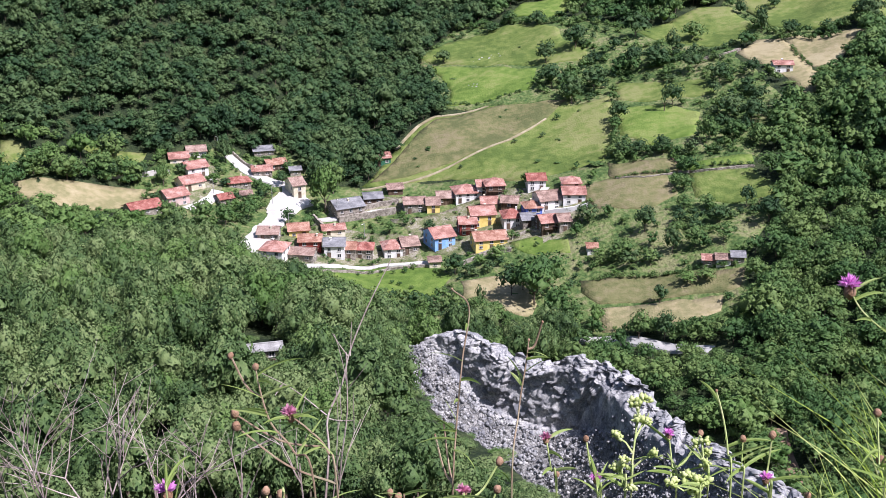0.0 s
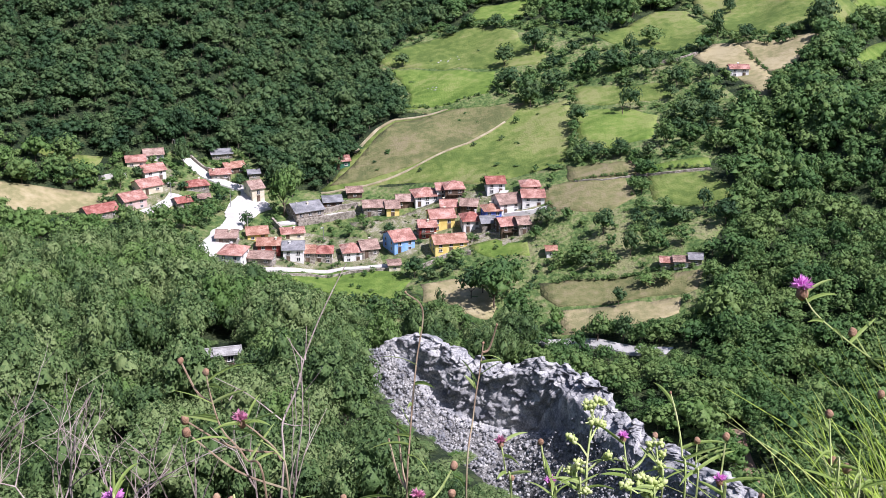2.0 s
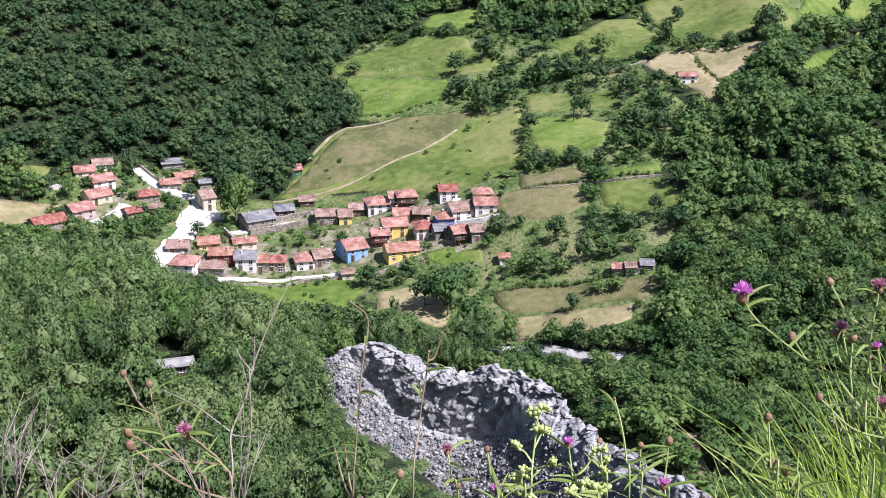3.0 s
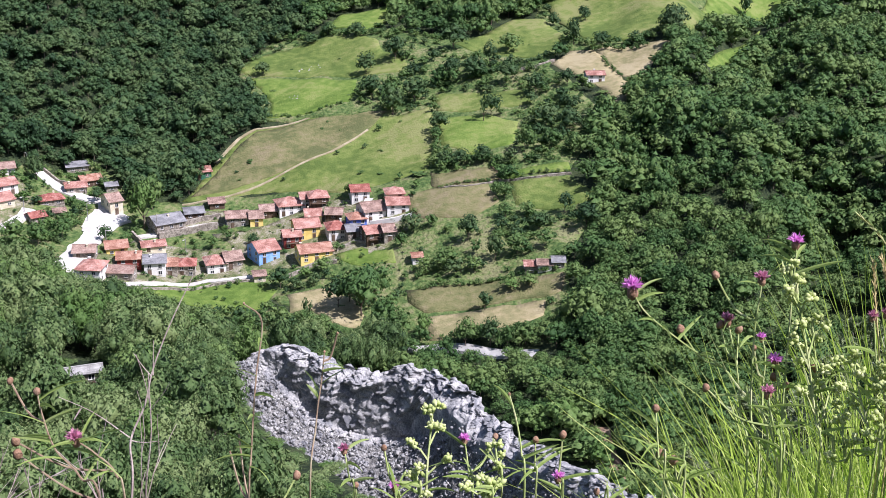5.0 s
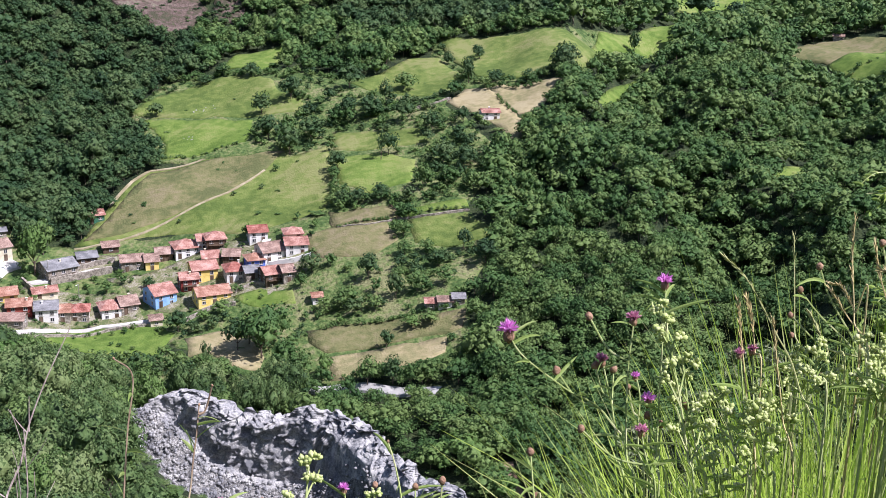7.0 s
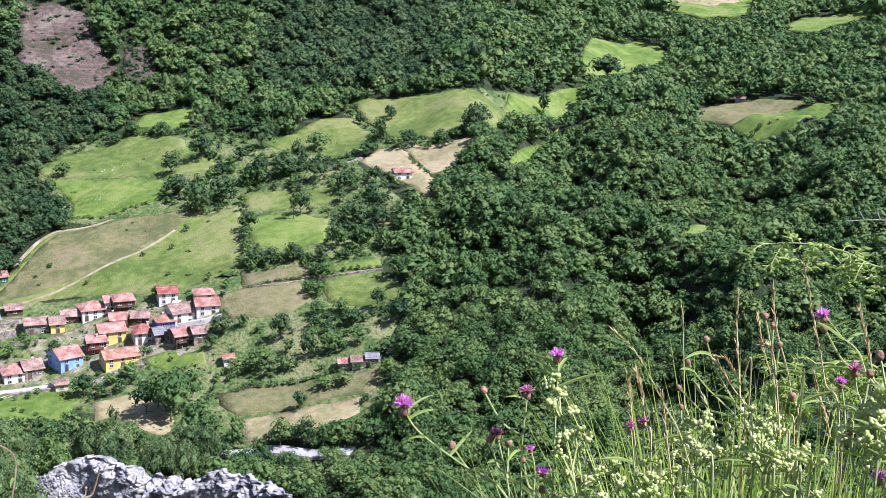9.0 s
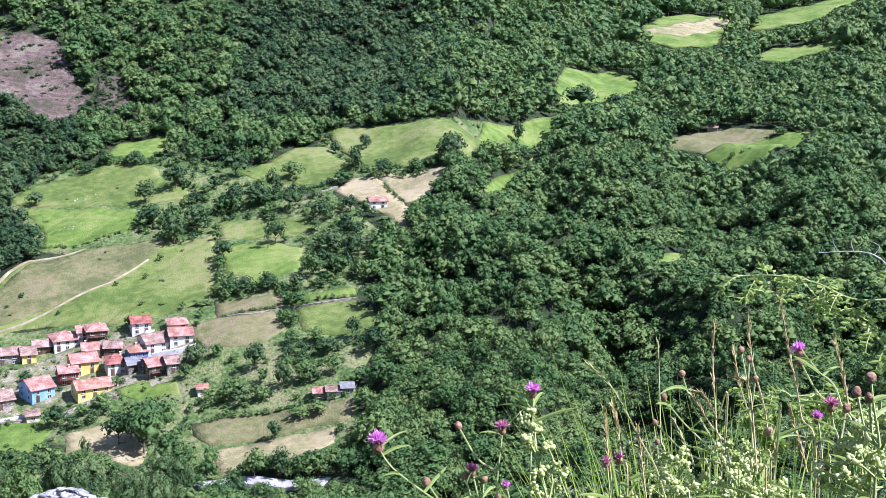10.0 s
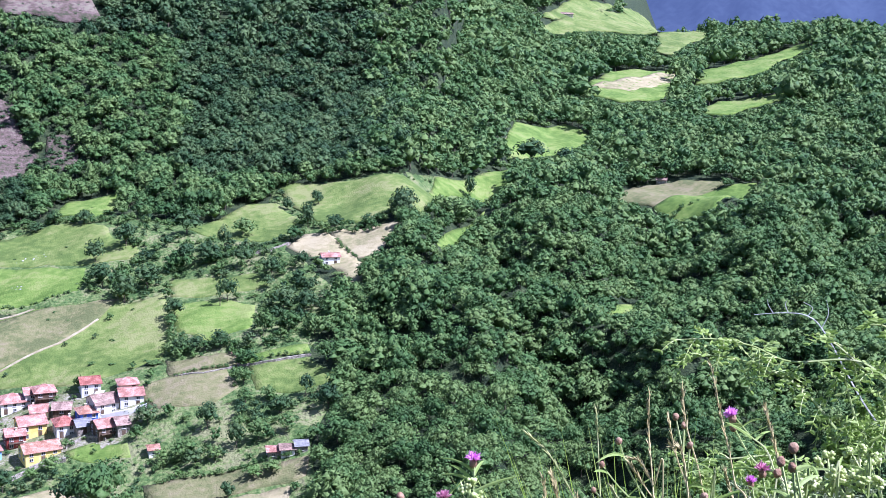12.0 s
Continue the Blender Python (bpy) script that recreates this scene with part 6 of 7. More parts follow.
def knapweed(points, size, mat=None, buds=(), leaves=7, red=False):
    """A knapweed: a stem from the soil through points, its last point the head; buds: heads on side branches."""
    pts = [Vector(p) for p in points]
    first = pts[0]
    foot = Vector((first.x * 1.03 + random.uniform(-0.02, 0.02), first.y * 1.03, 0))
    foot.z = soil(foot.x, foot.y)
    root = empty("knapweed", Matrix.Translation(foot))
    stem_mat = M_STEM_RED if red else M_STEM
    line = curve([Vector((0, 0, -0.03))] + [p - foot for p in pts])
    bm = bmesh.new()
    tube(bm, line, 0.0013 if red else 0.0015, 0.0008)
    for b in buds:
        b = Vector(b) - foot
        k = min(range(len(line)), key=lambda i: (line[i] - b).length + (0 if line[i].z < b.z - 0.03 else 5))
        mid = line[k].lerp(b, 0.5) + Vector((0, 0, -0.012))
        tube(bm, curve([line[k], mid, b], 5), 0.0014, 0.001)
    part("stem", bm, stem_mat, root)
    for b in buds:
        bm = bmesh.new()
        ball(bm, Vector(b) - foot, min(size, 0.024) * 0.2, 1.3, (random.uniform(-0.4, 0.4), random.uniform(-0.4, 0.4), 1))
        part("bud", bm, random.choice([M_BUD, M_BUD_PALE]), root, "brown dry bud")
    bm = bmesh.new()
    for k in range(leaves):
        p = line[int(len(line) * random.uniform(0.2, 0.93))]
        a = random.uniform(0, 6.283)
        blade(bm, p, (math.cos(a), math.sin(a), 0.7), random.uniform(0.025, 0.06), 0.0032, random.uniform(0.2, 1.2))
    part("foliage", bm, M_NARROW, root)
    if mat:
        way = (line[-1] - line[-3]).normalized() * 0.6 + Vector((0, -0.1, 0.8))
        flower_head(root, line[-1], way, size, mat)
    else:
        bm = bmesh.new()
        ball(bm, line[-1], min(size, 0.03) * 0.22, 1.25)
        part("bud", bm, random.choice([M_BUD, M_BUD_PALE]), root, "brown dry bud")
    lab = {None: "dry knapweed stem with brown round buds", M_PETAL: "tall knapweed stem with a magenta flower", M_PINK_PETAL: "knapweed stem with a fading pink flower"}[mat]
    return tagged(root, lab, "flower", "wild flowers at the viewpoint")


knapweed([(0.5981, 1.0629, 114.3177), (0.5645, 1.1397, 114.4227), (0.5195, 1.1736, 114.4524), (0.4786, 1.2024, 114.4815), (0.4641, 1.2160, 114.5016), (0.4616, 1.2223, 114.5150)], 0.034, M_PETAL, [(0.5133, 1.1894, 114.4688)], 9, False)
knapweed([(0.5861, 1.0398, 114.3326), (0.5979, 1.0790, 114.4085), (0.6154, 1.1263, 114.5240), (0.6216, 1.1424, 114.5719), (0.6229, 1.1490, 114.5917)], 0.024, M_PETAL, [], 11, False)
knapweed([(0.5639, 1.0488, 114.3289), (0.5671, 1.0918, 114.4038), (0.5767, 1.1276, 114.4840), (0.5859, 1.1441, 114.5319), (0.5884, 1.1497, 114.5487)], 0.023, M_PINK_PETAL, [(0.5494, 1.1897, 114.5352)], 8, False)
knapweed([(0.5640, 1.0765, 114.3122), (0.5683, 1.1201, 114.3891), (0.5684, 1.1440, 114.4348), (0.5638, 1.1653, 114.4753), (0.5623, 1.1722, 114.4895)], 0.022, M_PINK_PETAL, [(0.5559, 1.1759, 114.4783), (0.5816, 1.1802, 114.4695)], 6, False)
knapweed([(0.5918, 1.0841, 114.3054), (0.5993, 1.1331, 114.3949), (0.6064, 1.1540, 114.4424), (0.6042, 1.1667, 114.4670)], 0.015, M_PETAL, [(0.5931, 1.1589, 114.4552)], 9, False)
knapweed([(0.5984, 1.0441, 114.3290), (0.6020, 1.0870, 114.4041), (0.6002, 1.1084, 114.4428), (0.6000, 1.1175, 114.4609)], 0.023, M_PETAL, [(0.5996, 1.1138, 114.4388), (0.6135, 1.1088, 114.4292)], 6, False)
knapweed([(0.5660, 1.0013, 114.3574), (0.5677, 1.0344, 114.4133), (0.5662, 1.0496, 114.4393), (0.5664, 1.0568, 114.4532)], 0.02, M_PINK_PETAL, [(0.5025, 1.0733, 114.4502)], 7, False)
knapweed([(0.6525, 0.9624, 114.3742), (0.6641, 1.0098, 114.4666), (0.6673, 1.0396, 114.5310), (0.6670, 1.0446, 114.5419)], 0.016, M_PINK_PETAL, [], 6, False)
knapweed([(0.6346, 1.0189, 114.3414), (0.6321, 1.0579, 114.4034), (0.6323, 1.0813, 114.4470), (0.6325, 1.0880, 114.4604)], 0.02, None, [], 5, False)
knapweed([(0.4389, 0.9508, 114.3850), (0.4359, 0.9636, 114.4032), (0.4343, 0.9751, 114.4210)], 0.022, None, [(0.4251, 0.9883, 114.4219)], 10, False)
knapweed([(-0.1090, 1.0490, 114.3290), (-0.1218, 1.0782, 114.3794), (-0.1429, 1.0878, 114.4011), (-0.1579, 1.0919, 114.4123), (-0.1633, 1.0949, 114.4195)], 0.024, M_PINK_PETAL, [(-0.2190, 1.0895, 114.4035), (-0.2208, 1.0941, 114.4158)], 8, True)
knapweed([(-0.1324, 1.0471, 114.3302), (-0.1571, 1.0748, 114.3814), (-0.1812, 1.0863, 114.4087), (-0.1936, 1.1011, 114.4409), (-0.1986, 1.1110, 114.4626)], 0.017, None, [(-0.2286, 1.1332, 114.4653)], 10, True)
knapweed([(-0.2683, 0.9764, 114.3561), (-0.2702, 0.9849, 114.3699), (-0.2738, 0.9952, 114.3879)], 0.028, M_PETAL, [], 10, False)
knapweed([(0.1285, 1.1321, 114.2758), (0.1229, 1.1556, 114.3130), (0.1177, 1.1744, 114.3447)], 0.018, M_PINK_PETAL, [(0.1303, 1.1616, 114.3020)], 6, False)
knapweed([(0.2590, 1.1161, 114.2860), (0.2576, 1.1391, 114.3228), (0.2546, 1.1599, 114.3578)], 0.018, M_PETAL, [(0.2919, 1.1630, 114.3546)], 11, False)
knapweed([(0.1767, 1.1241, 114.2736), (0.1748, 1.1343, 114.2892), (0.1735, 1.1469, 114.3093)], 0.018, M_PETAL, [(0.1640, 1.1755, 114.3404)], 5, False)
knapweed([(0.3574, 1.0934, 114.2934), (0.3573, 1.1031, 114.3087), (0.3562, 1.1155, 114.3282)], 0.02, M_PETAL, [(0.3614, 1.1255, 114.3733)], 6, False)
knapweed([(0.0234, 1.0851, 114.2844), (0.0229, 1.0949, 114.2996), (0.0223, 1.1059, 114.3170)], 0.022, M_PINK_PETAL, [(0.0627, 1.1291, 114.3380), (0.0603, 1.1196, 114.3085)], 7, False)
knapweed([(0.0099, 1.0951, 114.2995), (0.0137, 1.1327, 114.3623), (0.0214, 1.1728, 114.4396), (0.0291, 1.1972, 114.4942), (0.0101, 1.2055, 114.5134)], 0.006, None, [(-0.0088, 1.1394, 114.3656), (0.0006, 1.1616, 114.3734)], 9, True)
knapweed([(0.0776, 1.1353, 114.2737), (0.0871, 1.1893, 114.3672), (0.0953, 1.2122, 114.4136), (0.0994, 1.2252, 114.4420)], 0.007, None, [(0.1148, 1.2289, 114.4632)], 7, True)
knapweed([(0.3276, 1.1032, 114.2943), (0.3309, 1.1250, 114.3311), (0.3340, 1.1407, 114.3599)], 0.017, None, [], 8, False)
knapweed([(0.3158, 1.1057, 114.2927), (0.3174, 1.1372, 114.3455), (0.3140, 1.1562, 114.3777), (0.3077, 1.1715, 114.4038)], 0.008, None, [], 5, False)
knapweed([(-0.1573, 0.9931, 114.3451), (-0.1605, 1.0003, 114.3568), (-0.1627, 1.0086, 114.3705)], 0.022, None, [(-0.1795, 1.0185, 114.3683)], 8, False)
knapweed([(-0.0425, 1.0847, 114.2847), (-0.0445, 1.0928, 114.2973), (-0.0489, 1.1008, 114.3102)], 0.02, None, [(-0.0588, 1.1137, 114.3079)], 8, True)
knapweed([(0.8777, 0.8979, 114.5103), (0.8857, 0.9494, 114.6270), (0.8707, 0.9728, 114.6546), (0.8575, 0.9910, 114.6754)], 0.022, M_PETAL, [(0.8729, 1.0049, 114.6528)], 11, False)
knapweed([(0.8556, 0.9139, 114.5052), (0.8646, 0.9403, 114.5690), (0.8663, 0.9581, 114.6102)], 0.018, M_PETAL, [], 5, False)
knapweed([(0.8093, 0.8348, 114.5484), (0.8190, 0.8628, 114.6171), (0.8175, 0.8731, 114.6366), (0.8186, 0.8811, 114.6568)], 0.02, M_PINK_PETAL, [(0.8372, 0.8805, 114.6486), (0.8068, 0.8626, 114.5978)], 6, False)
knapweed([(0.7902, 0.9574, 114.4919), (0.7801, 0.9966, 114.5536), (0.7606, 1.0306, 114.6006), (0.7534, 1.0481, 114.6327)], 0.017, None, [], 9, False)
knapweed([(0.7950, 0.9543, 114.4928), (0.7793, 0.9944, 114.5481), (0.7488, 1.0315, 114.5849), (0.7345, 1.0496, 114.6068)], 0.015, None, [(0.7227, 1.0437, 114.5804)], 5, False)
knapweed([(0.7998, 0.9513, 114.4938), (0.8085, 0.9838, 114.5692), (0.8104, 1.0090, 114.6305), (0.8084, 1.0232, 114.6644)], 0.017, None, [(0.8200, 1.0225, 114.6536), (0.8133, 0.9991, 114.6395)], 5, False)
knapweed([(0.6837, 0.6435, 114.6545), (0.6906, 0.6658, 114.7082), (0.6910, 0.6780, 114.7354), (0.6916, 0.6863, 114.7566)], 0.018, None, [(0.6918, 0.6998, 114.7404), (0.6902, 0.6835, 114.7417)], 5, False)
knapweed([(0.6744, 1.0107, 114.4533), (0.6788, 1.0202, 114.4747), (0.6856, 1.0505, 114.5427)], 0.017, M_PINK_PETAL, [], 11, False)
knapweed([(0.7386, 1.0399, 114.4584), (0.7440, 1.0601, 114.5034), (0.7478, 1.0765, 114.5427)], 0.014, None, [(0.7779, 1.0555, 114.5006)], 6, False)
knapweed([(0.8227, 0.8169, 114.5380), (0.8237, 0.8242, 114.5518), (0.8225, 0.8325, 114.5644)], 0.02, M_PETAL, [], 6, False)
knapweed([(0.8152, 0.9506, 114.5668), (0.8155, 0.9583, 114.5827), (0.8128, 0.9652, 114.5930)], 0.02, None, [], 5, False)
knapweed([(0.4154, 0.9483, 114.3933), (0.4163, 0.9701, 114.4294), (0.4174, 0.9930, 114.4711)], 0.018, None, [], 8, False)
knapweed([(0.3903, 1.0352, 114.3173), (0.3870, 1.0439, 114.3288), (0.3825, 1.0534, 114.3412)], 0.016, None, [], 8, False)


def spike(points, heads, size):
    """A stem with rounded clusters of pale bracts up its length."""
    size *= 0.98
    pts = [Vector(p) for p in points]
    foot = Vector((pts[0].x * 1.03, pts[0].y * 1.03, 0))
    foot.z = soil(foot.x, foot.y)
    root = empty("wild_herb", Matrix.Translation(foot))
    line = curve([Vector((0, 0, -0.03))] + [p - foot for p in pts])
    bm = bmesh.new()
    tube(bm, line, 0.0017, 0.001)
    ends = []
    for k in range(heads):
        i = int(len(line) * (1 - 0.5 * (k / heads) ** 1.2)) - 1
        a = k * 2.4 + random.uniform(-0.4, 0.4)
        reach = size * (0.25 + 1.5 * k / heads) * random.uniform(0.6, 1.1)
        e = line[i] + Vector((math.cos(a) * reach, math.sin(a) * reach, 0.4 * reach))
        ends.append(e)
        tube(bm, [line[max(i - 2, 0)], line[i].lerp(e, 0.5) - Vector((0, 0, 0.003)), e], 0.0014, 0.0009, 4)
    part("stem", bm, M_STEM, root)
    for e in ends:
        bm = bmesh.new()
        for j in range(13):
            d = Vector((random.uniform(-1, 1), random.uniform(-1, 1), random.uniform(-0.6, 1))).normalized()
            ball(bm, e + d * size * random.uniform(0.12, 0.36), size * random.uniform(0.09, 0.15), random.uniform(0.8, 1.4), d, 1, 0.3)
        for j in range(10):
            d = Vector((random.uniform(-1, 1), random.uniform(-1, 1), random.uniform(-0.5, 1))).normalized()
            blade(bm, e + d * size * random.uniform(0.1, 0.3), d + Vector((0, 0, 0.3)), size * random.uniform(0.12, 0.26), size * random.uniform(0.06, 0.1), random.uniform(-0.6, 0.6), 3)
        part("flower_head", bm, M_BRACT, root)
    bm = bmesh.new()
    for k in range(6):
        p = line[int(len(line) * random.uniform(0.1, 0.8))]
        a = random.uniform(0, 6.283)
        blade(bm, p, (math.cos(a), math.sin(a), 0.6), random.uniform(0.02, 0.045), 0.003, random.uniform(0.2, 1.0))
    part("foliage", bm, M_NARROW, root)
    return tagged(root, "wild herb with pale yellow-green flower clusters", "herb", "pale herbs at the viewpoint")


spike([(0.6085, 1.0021, 114.3536), (0.6160, 1.0417, 114.4267), (0.6120, 1.0872, 114.5134), (0.6019, 1.1168, 114.5719)], 14, 0.021)
spike([(0.6302, 1.0113, 114.3463), (0.6341, 1.0472, 114.4090), (0.6306, 1.0777, 114.4626), (0.6291, 1.1023, 114.5129)], 11, 0.02)
spike([(0.6525, 0.9624, 114.3742), (0.6545, 0.9918, 114.4238), (0.6493, 1.0173, 114.4638), (0.6465, 1.0362, 114.4977)], 8, 0.02)
spike([(0.6646, 0.9369, 114.3886), (0.6691, 0.9644, 114.4377), (0.6685, 0.9844, 114.4725), (0.6687, 0.9976, 114.4982)], 10, 0.021)
spike([(0.1944, 1.0402, 114.3346), (0.1974, 1.0610, 114.3692), (0.2031, 1.0805, 114.4051), (0.2079, 1.0942, 114.4325)], 6, 0.021)
spike([(0.2613, 1.0205, 114.3271), (0.2610, 1.0359, 114.3508), (0.2595, 1.0451, 114.3653)], 5, 0.022)
spike([(0.2813, 1.0692, 114.3160), (0.2808, 1.0910, 114.3513), (0.2795, 1.1054, 114.3756)], 4, 0.018)
spike([(0.1884, 1.0378, 114.3293), (0.1876, 1.0533, 114.3535), (0.1871, 1.0653, 114.3734)], 3, 0.02)
spike([(0.7322, 1.0036, 114.4565), (0.7336, 1.0260, 114.4993), (0.7345, 1.0446, 114.5380)], 7, 0.018)
spike([(0.7530, 0.9711, 114.4701), (0.7548, 0.9845, 114.4962), (0.7574, 1.0010, 114.5311)], 7, 0.018)
spike([(0.7961, 0.7801, 114.5594), (0.8029, 0.8024, 114.6097), (0.8075, 0.8215, 114.6571)], 13, 0.02)
spike([(0.8067, 0.8286, 114.5341), (0.8154, 0.8434, 114.5731), (0.8239, 0.8591, 114.6182)], 10, 0.019)
spike([(0.6885, 1.0065, 114.4603), (0.6884, 1.0153, 114.4760), (0.6896, 1.0287, 114.5027)], 5, 0.018)
spike([(0.7061, 0.9943, 114.4576), (0.7060, 1.0032, 114.4731), (0.7068, 1.0147, 114.4954)], 4, 0.018)
spike([(0.8504, 0.8084, 114.6161), (0.8536, 0.8204, 114.6452), (0.8570, 0.8337, 114.6801)], 8, 0.018)
spike([(0.8718, 0.7910, 114.6207), (0.8760, 0.8045, 114.6546), (0.8794, 0.8174, 114.6893)], 9, 0.018)
spike([(0.8282, 0.8256, 114.6116), (0.8337, 0.8312, 114.6317), (0.8406, 0.8399, 114.6622)], 8, 0.018)
spike([(0.6278, 0.9742, 114.3689), (0.6295, 0.9920, 114.3987), (0.6319, 1.0144, 114.4398)], 6, 0.018)
spike([(0.8208, 0.9289, 114.4827), (0.8243, 0.9410, 114.5088), (0.8271, 0.9531, 114.5352)], 6, 0.016)
spike([(0.7875, 0.9503, 114.4762), (0.7910, 0.9597, 114.4972), (0.7920, 0.9704, 114.5182)], 5, 0.016)
spike([(0.8406, 0.8338, 114.5094), (0.8576, 0.8551, 114.5723), (0.8620, 0.8693, 114.6076)], 6, 0.017)
spike([(0.7220, 0.8886, 114.4964), (0.7370, 0.9149, 114.5629), (0.7387, 0.9311, 114.5984)], 5, 0.017)
spike([(0.6831, 0.8962, 114.4975), (0.6856, 0.9262, 114.5547), (0.6928, 0.9394, 114.5907)], 8, 0.017)
spike([(0.7426, 0.8414, 114.5180), (0.7424, 0.8536, 114.5382), (0.7485, 0.8677, 114.5720)], 7, 0.017)
spike([(0.7467, 0.8887, 114.4933), (0.7631, 0.9104, 114.5532), (0.7647, 0.9270, 114.5887)], 8, 0.017)
spike([(0.7944, 0.8016, 114.5318), (0.8093, 0.8265, 114.5982), (0.8118, 0.8411, 114.6318)], 8, 0.017)
spike([(0.9193, 0.9141, 114.4584), (0.9381, 0.9426, 114.5376), (0.9417, 0.9587, 114.5764)], 6, 0.017)
spike([(0.7790, 0.9469, 114.4594), (0.7957, 0.9740, 114.5294), (0.7998, 0.9898, 114.5677)], 4, 0.017)
spike([(0.7251, 0.8576, 114.5119), (0.7264, 0.8812, 114.5546), (0.7316, 0.8954, 114.5892)], 8, 0.017)


def grass_stalk(points, ear, mat):
    """A tall grass stalk with a narrow ear of that length at its end."""
    pts = [Vector(p) for p in points]
    foot = Vector((pts[0].x * 1.03, pts[0].y * 1.03, 0))
    foot.z = soil(foot.x, foot.y)
    root = empty("grass_stalk", Matrix.Translation(foot))
    line = curve([Vector((0, 0, -0.03))] + [p - foot for p in pts], 12)
    bm = bmesh.new()
    tube(bm, line, 0.0012, 0.0006)
    part("stalk", bm, M_EAR_GREEN if mat == M_EAR_GREEN else M_STRAW, root)
    bm = bmesh.new()
    end, run = line[-1], 0.0
    for i in range(len(line) - 1, 0, -1):
        seg = line[i] - line[i - 1]
        if run > ear:
            break
        for j in range(max(2, int(seg.length / 0.0022))):
            p = line[i - 1].lerp(line[i], random.random())
            a = random.uniform(0, 6.283)
            d = (seg.normalized() * 1.6 + Vector((math.cos(a), math.sin(a), 0)) * 0.55)
            blade(bm, p, d, random.uniform(0.007, 0.012), 0.0013, 0.1, 2)
        run += seg.length
    part("ear", bm, mat, root)
    return tagged(root, "tall grass stalk with a green ear" if mat == M_EAR_GREEN else "tall dry grass stalk with a straw-coloured ear", "grass", "grass stalks at the viewpoint")


grass_stalk([(0.7184, 0.9280, 114.3898), (0.7160, 1.0030, 114.5189), (0.7008, 1.0346, 114.5669), (0.6791, 1.0671, 114.6159), (0.6599, 1.0856, 114.6369)], 0.09, M_EAR_GREEN)
grass_stalk([(0.6574, 0.9600, 114.3752), (0.6687, 1.0183, 114.4885), (0.6697, 1.0479, 114.5533), (0.6694, 1.0644, 114.5931)], 0.07, M_STRAW)
grass_stalk([(0.6908, 0.9429, 114.3829), (0.6990, 0.9968, 114.4840), (0.6998, 1.0221, 114.5369), (0.7006, 1.0403, 114.5805)], 0.06, M_STRAW)
grass_stalk([(0.7666, 0.9718, 114.4878), (0.7791, 1.0123, 114.5864), (0.7821, 1.0335, 114.6434), (0.7868, 1.0458, 114.6875)], 0.075, M_STRAW)
grass_stalk([(0.8117, 0.9436, 114.4961), (0.8232, 0.9841, 114.5936), (0.8173, 1.0132, 114.6543), (0.8170, 1.0284, 114.6974)], 0.05, M_STRAW)
grass_stalk([(0.8176, 0.8849, 114.5235), (0.8235, 0.9315, 114.6260), (0.8202, 0.9573, 114.6845), (0.8159, 0.9777, 114.7364)], 0.1, M_STRAW)
grass_stalk([(0.8517, 0.8603, 114.5313), (0.8610, 0.9064, 114.6384), (0.8592, 0.9228, 114.6751), (0.8562, 0.9346, 114.7004)], 0.06, M_STRAW)
grass_stalk([(0.6803, 1.0136, 114.4644), (0.6875, 1.0485, 114.5407), (0.6870, 1.0639, 114.5743), (0.6844, 1.0728, 114.5923)], 0.04, M_STRAW)
grass_stalk([(0.7566, 0.9777, 114.4861), (0.7541, 1.0095, 114.5441), (0.7469, 1.0252, 114.5679), (0.7415, 1.0357, 114.5839)], 0.045, M_EAR_GREEN)
grass_stalk([(0.7853, 0.9604, 114.4911), (0.7900, 0.9905, 114.5552), (0.7740, 1.0154, 114.5857), (0.7616, 1.0342, 114.6109)], 0.03, M_STRAW)
grass_stalk([(0.7984, 0.9306, 114.5038), (0.8023, 0.9656, 114.5771), (0.7940, 0.9947, 114.6303), (0.7911, 1.0115, 114.6691)], 0.04, M_STRAW)
grass_stalk([(0.7653, 1.0768, 114.4376), (0.7762, 1.1172, 114.5324), (0.7806, 1.1377, 114.5880), (0.7832, 1.1534, 114.6353)], 0.03, M_EAR_GREEN)
grass_stalk([(0.7482, 0.8711, 114.5262), (0.7539, 0.8983, 114.5848), (0.7570, 0.9282, 114.6563), (0.7498, 0.9370, 114.6656)], 0.05, M_STRAW)
grass_stalk([(0.7714, 0.9809, 114.5659), (0.7687, 0.9979, 114.5981), (0.7614, 1.0120, 114.6194), (0.7542, 1.0181, 114.6231)], 0.03, M_STRAW)
grass_stalk([(0.8750, 0.9469, 114.4673), (0.8795, 0.9815, 114.5373), (0.8768, 0.9994, 114.5701), (0.8739, 1.0141, 114.5979)], 0.06, M_STRAW)


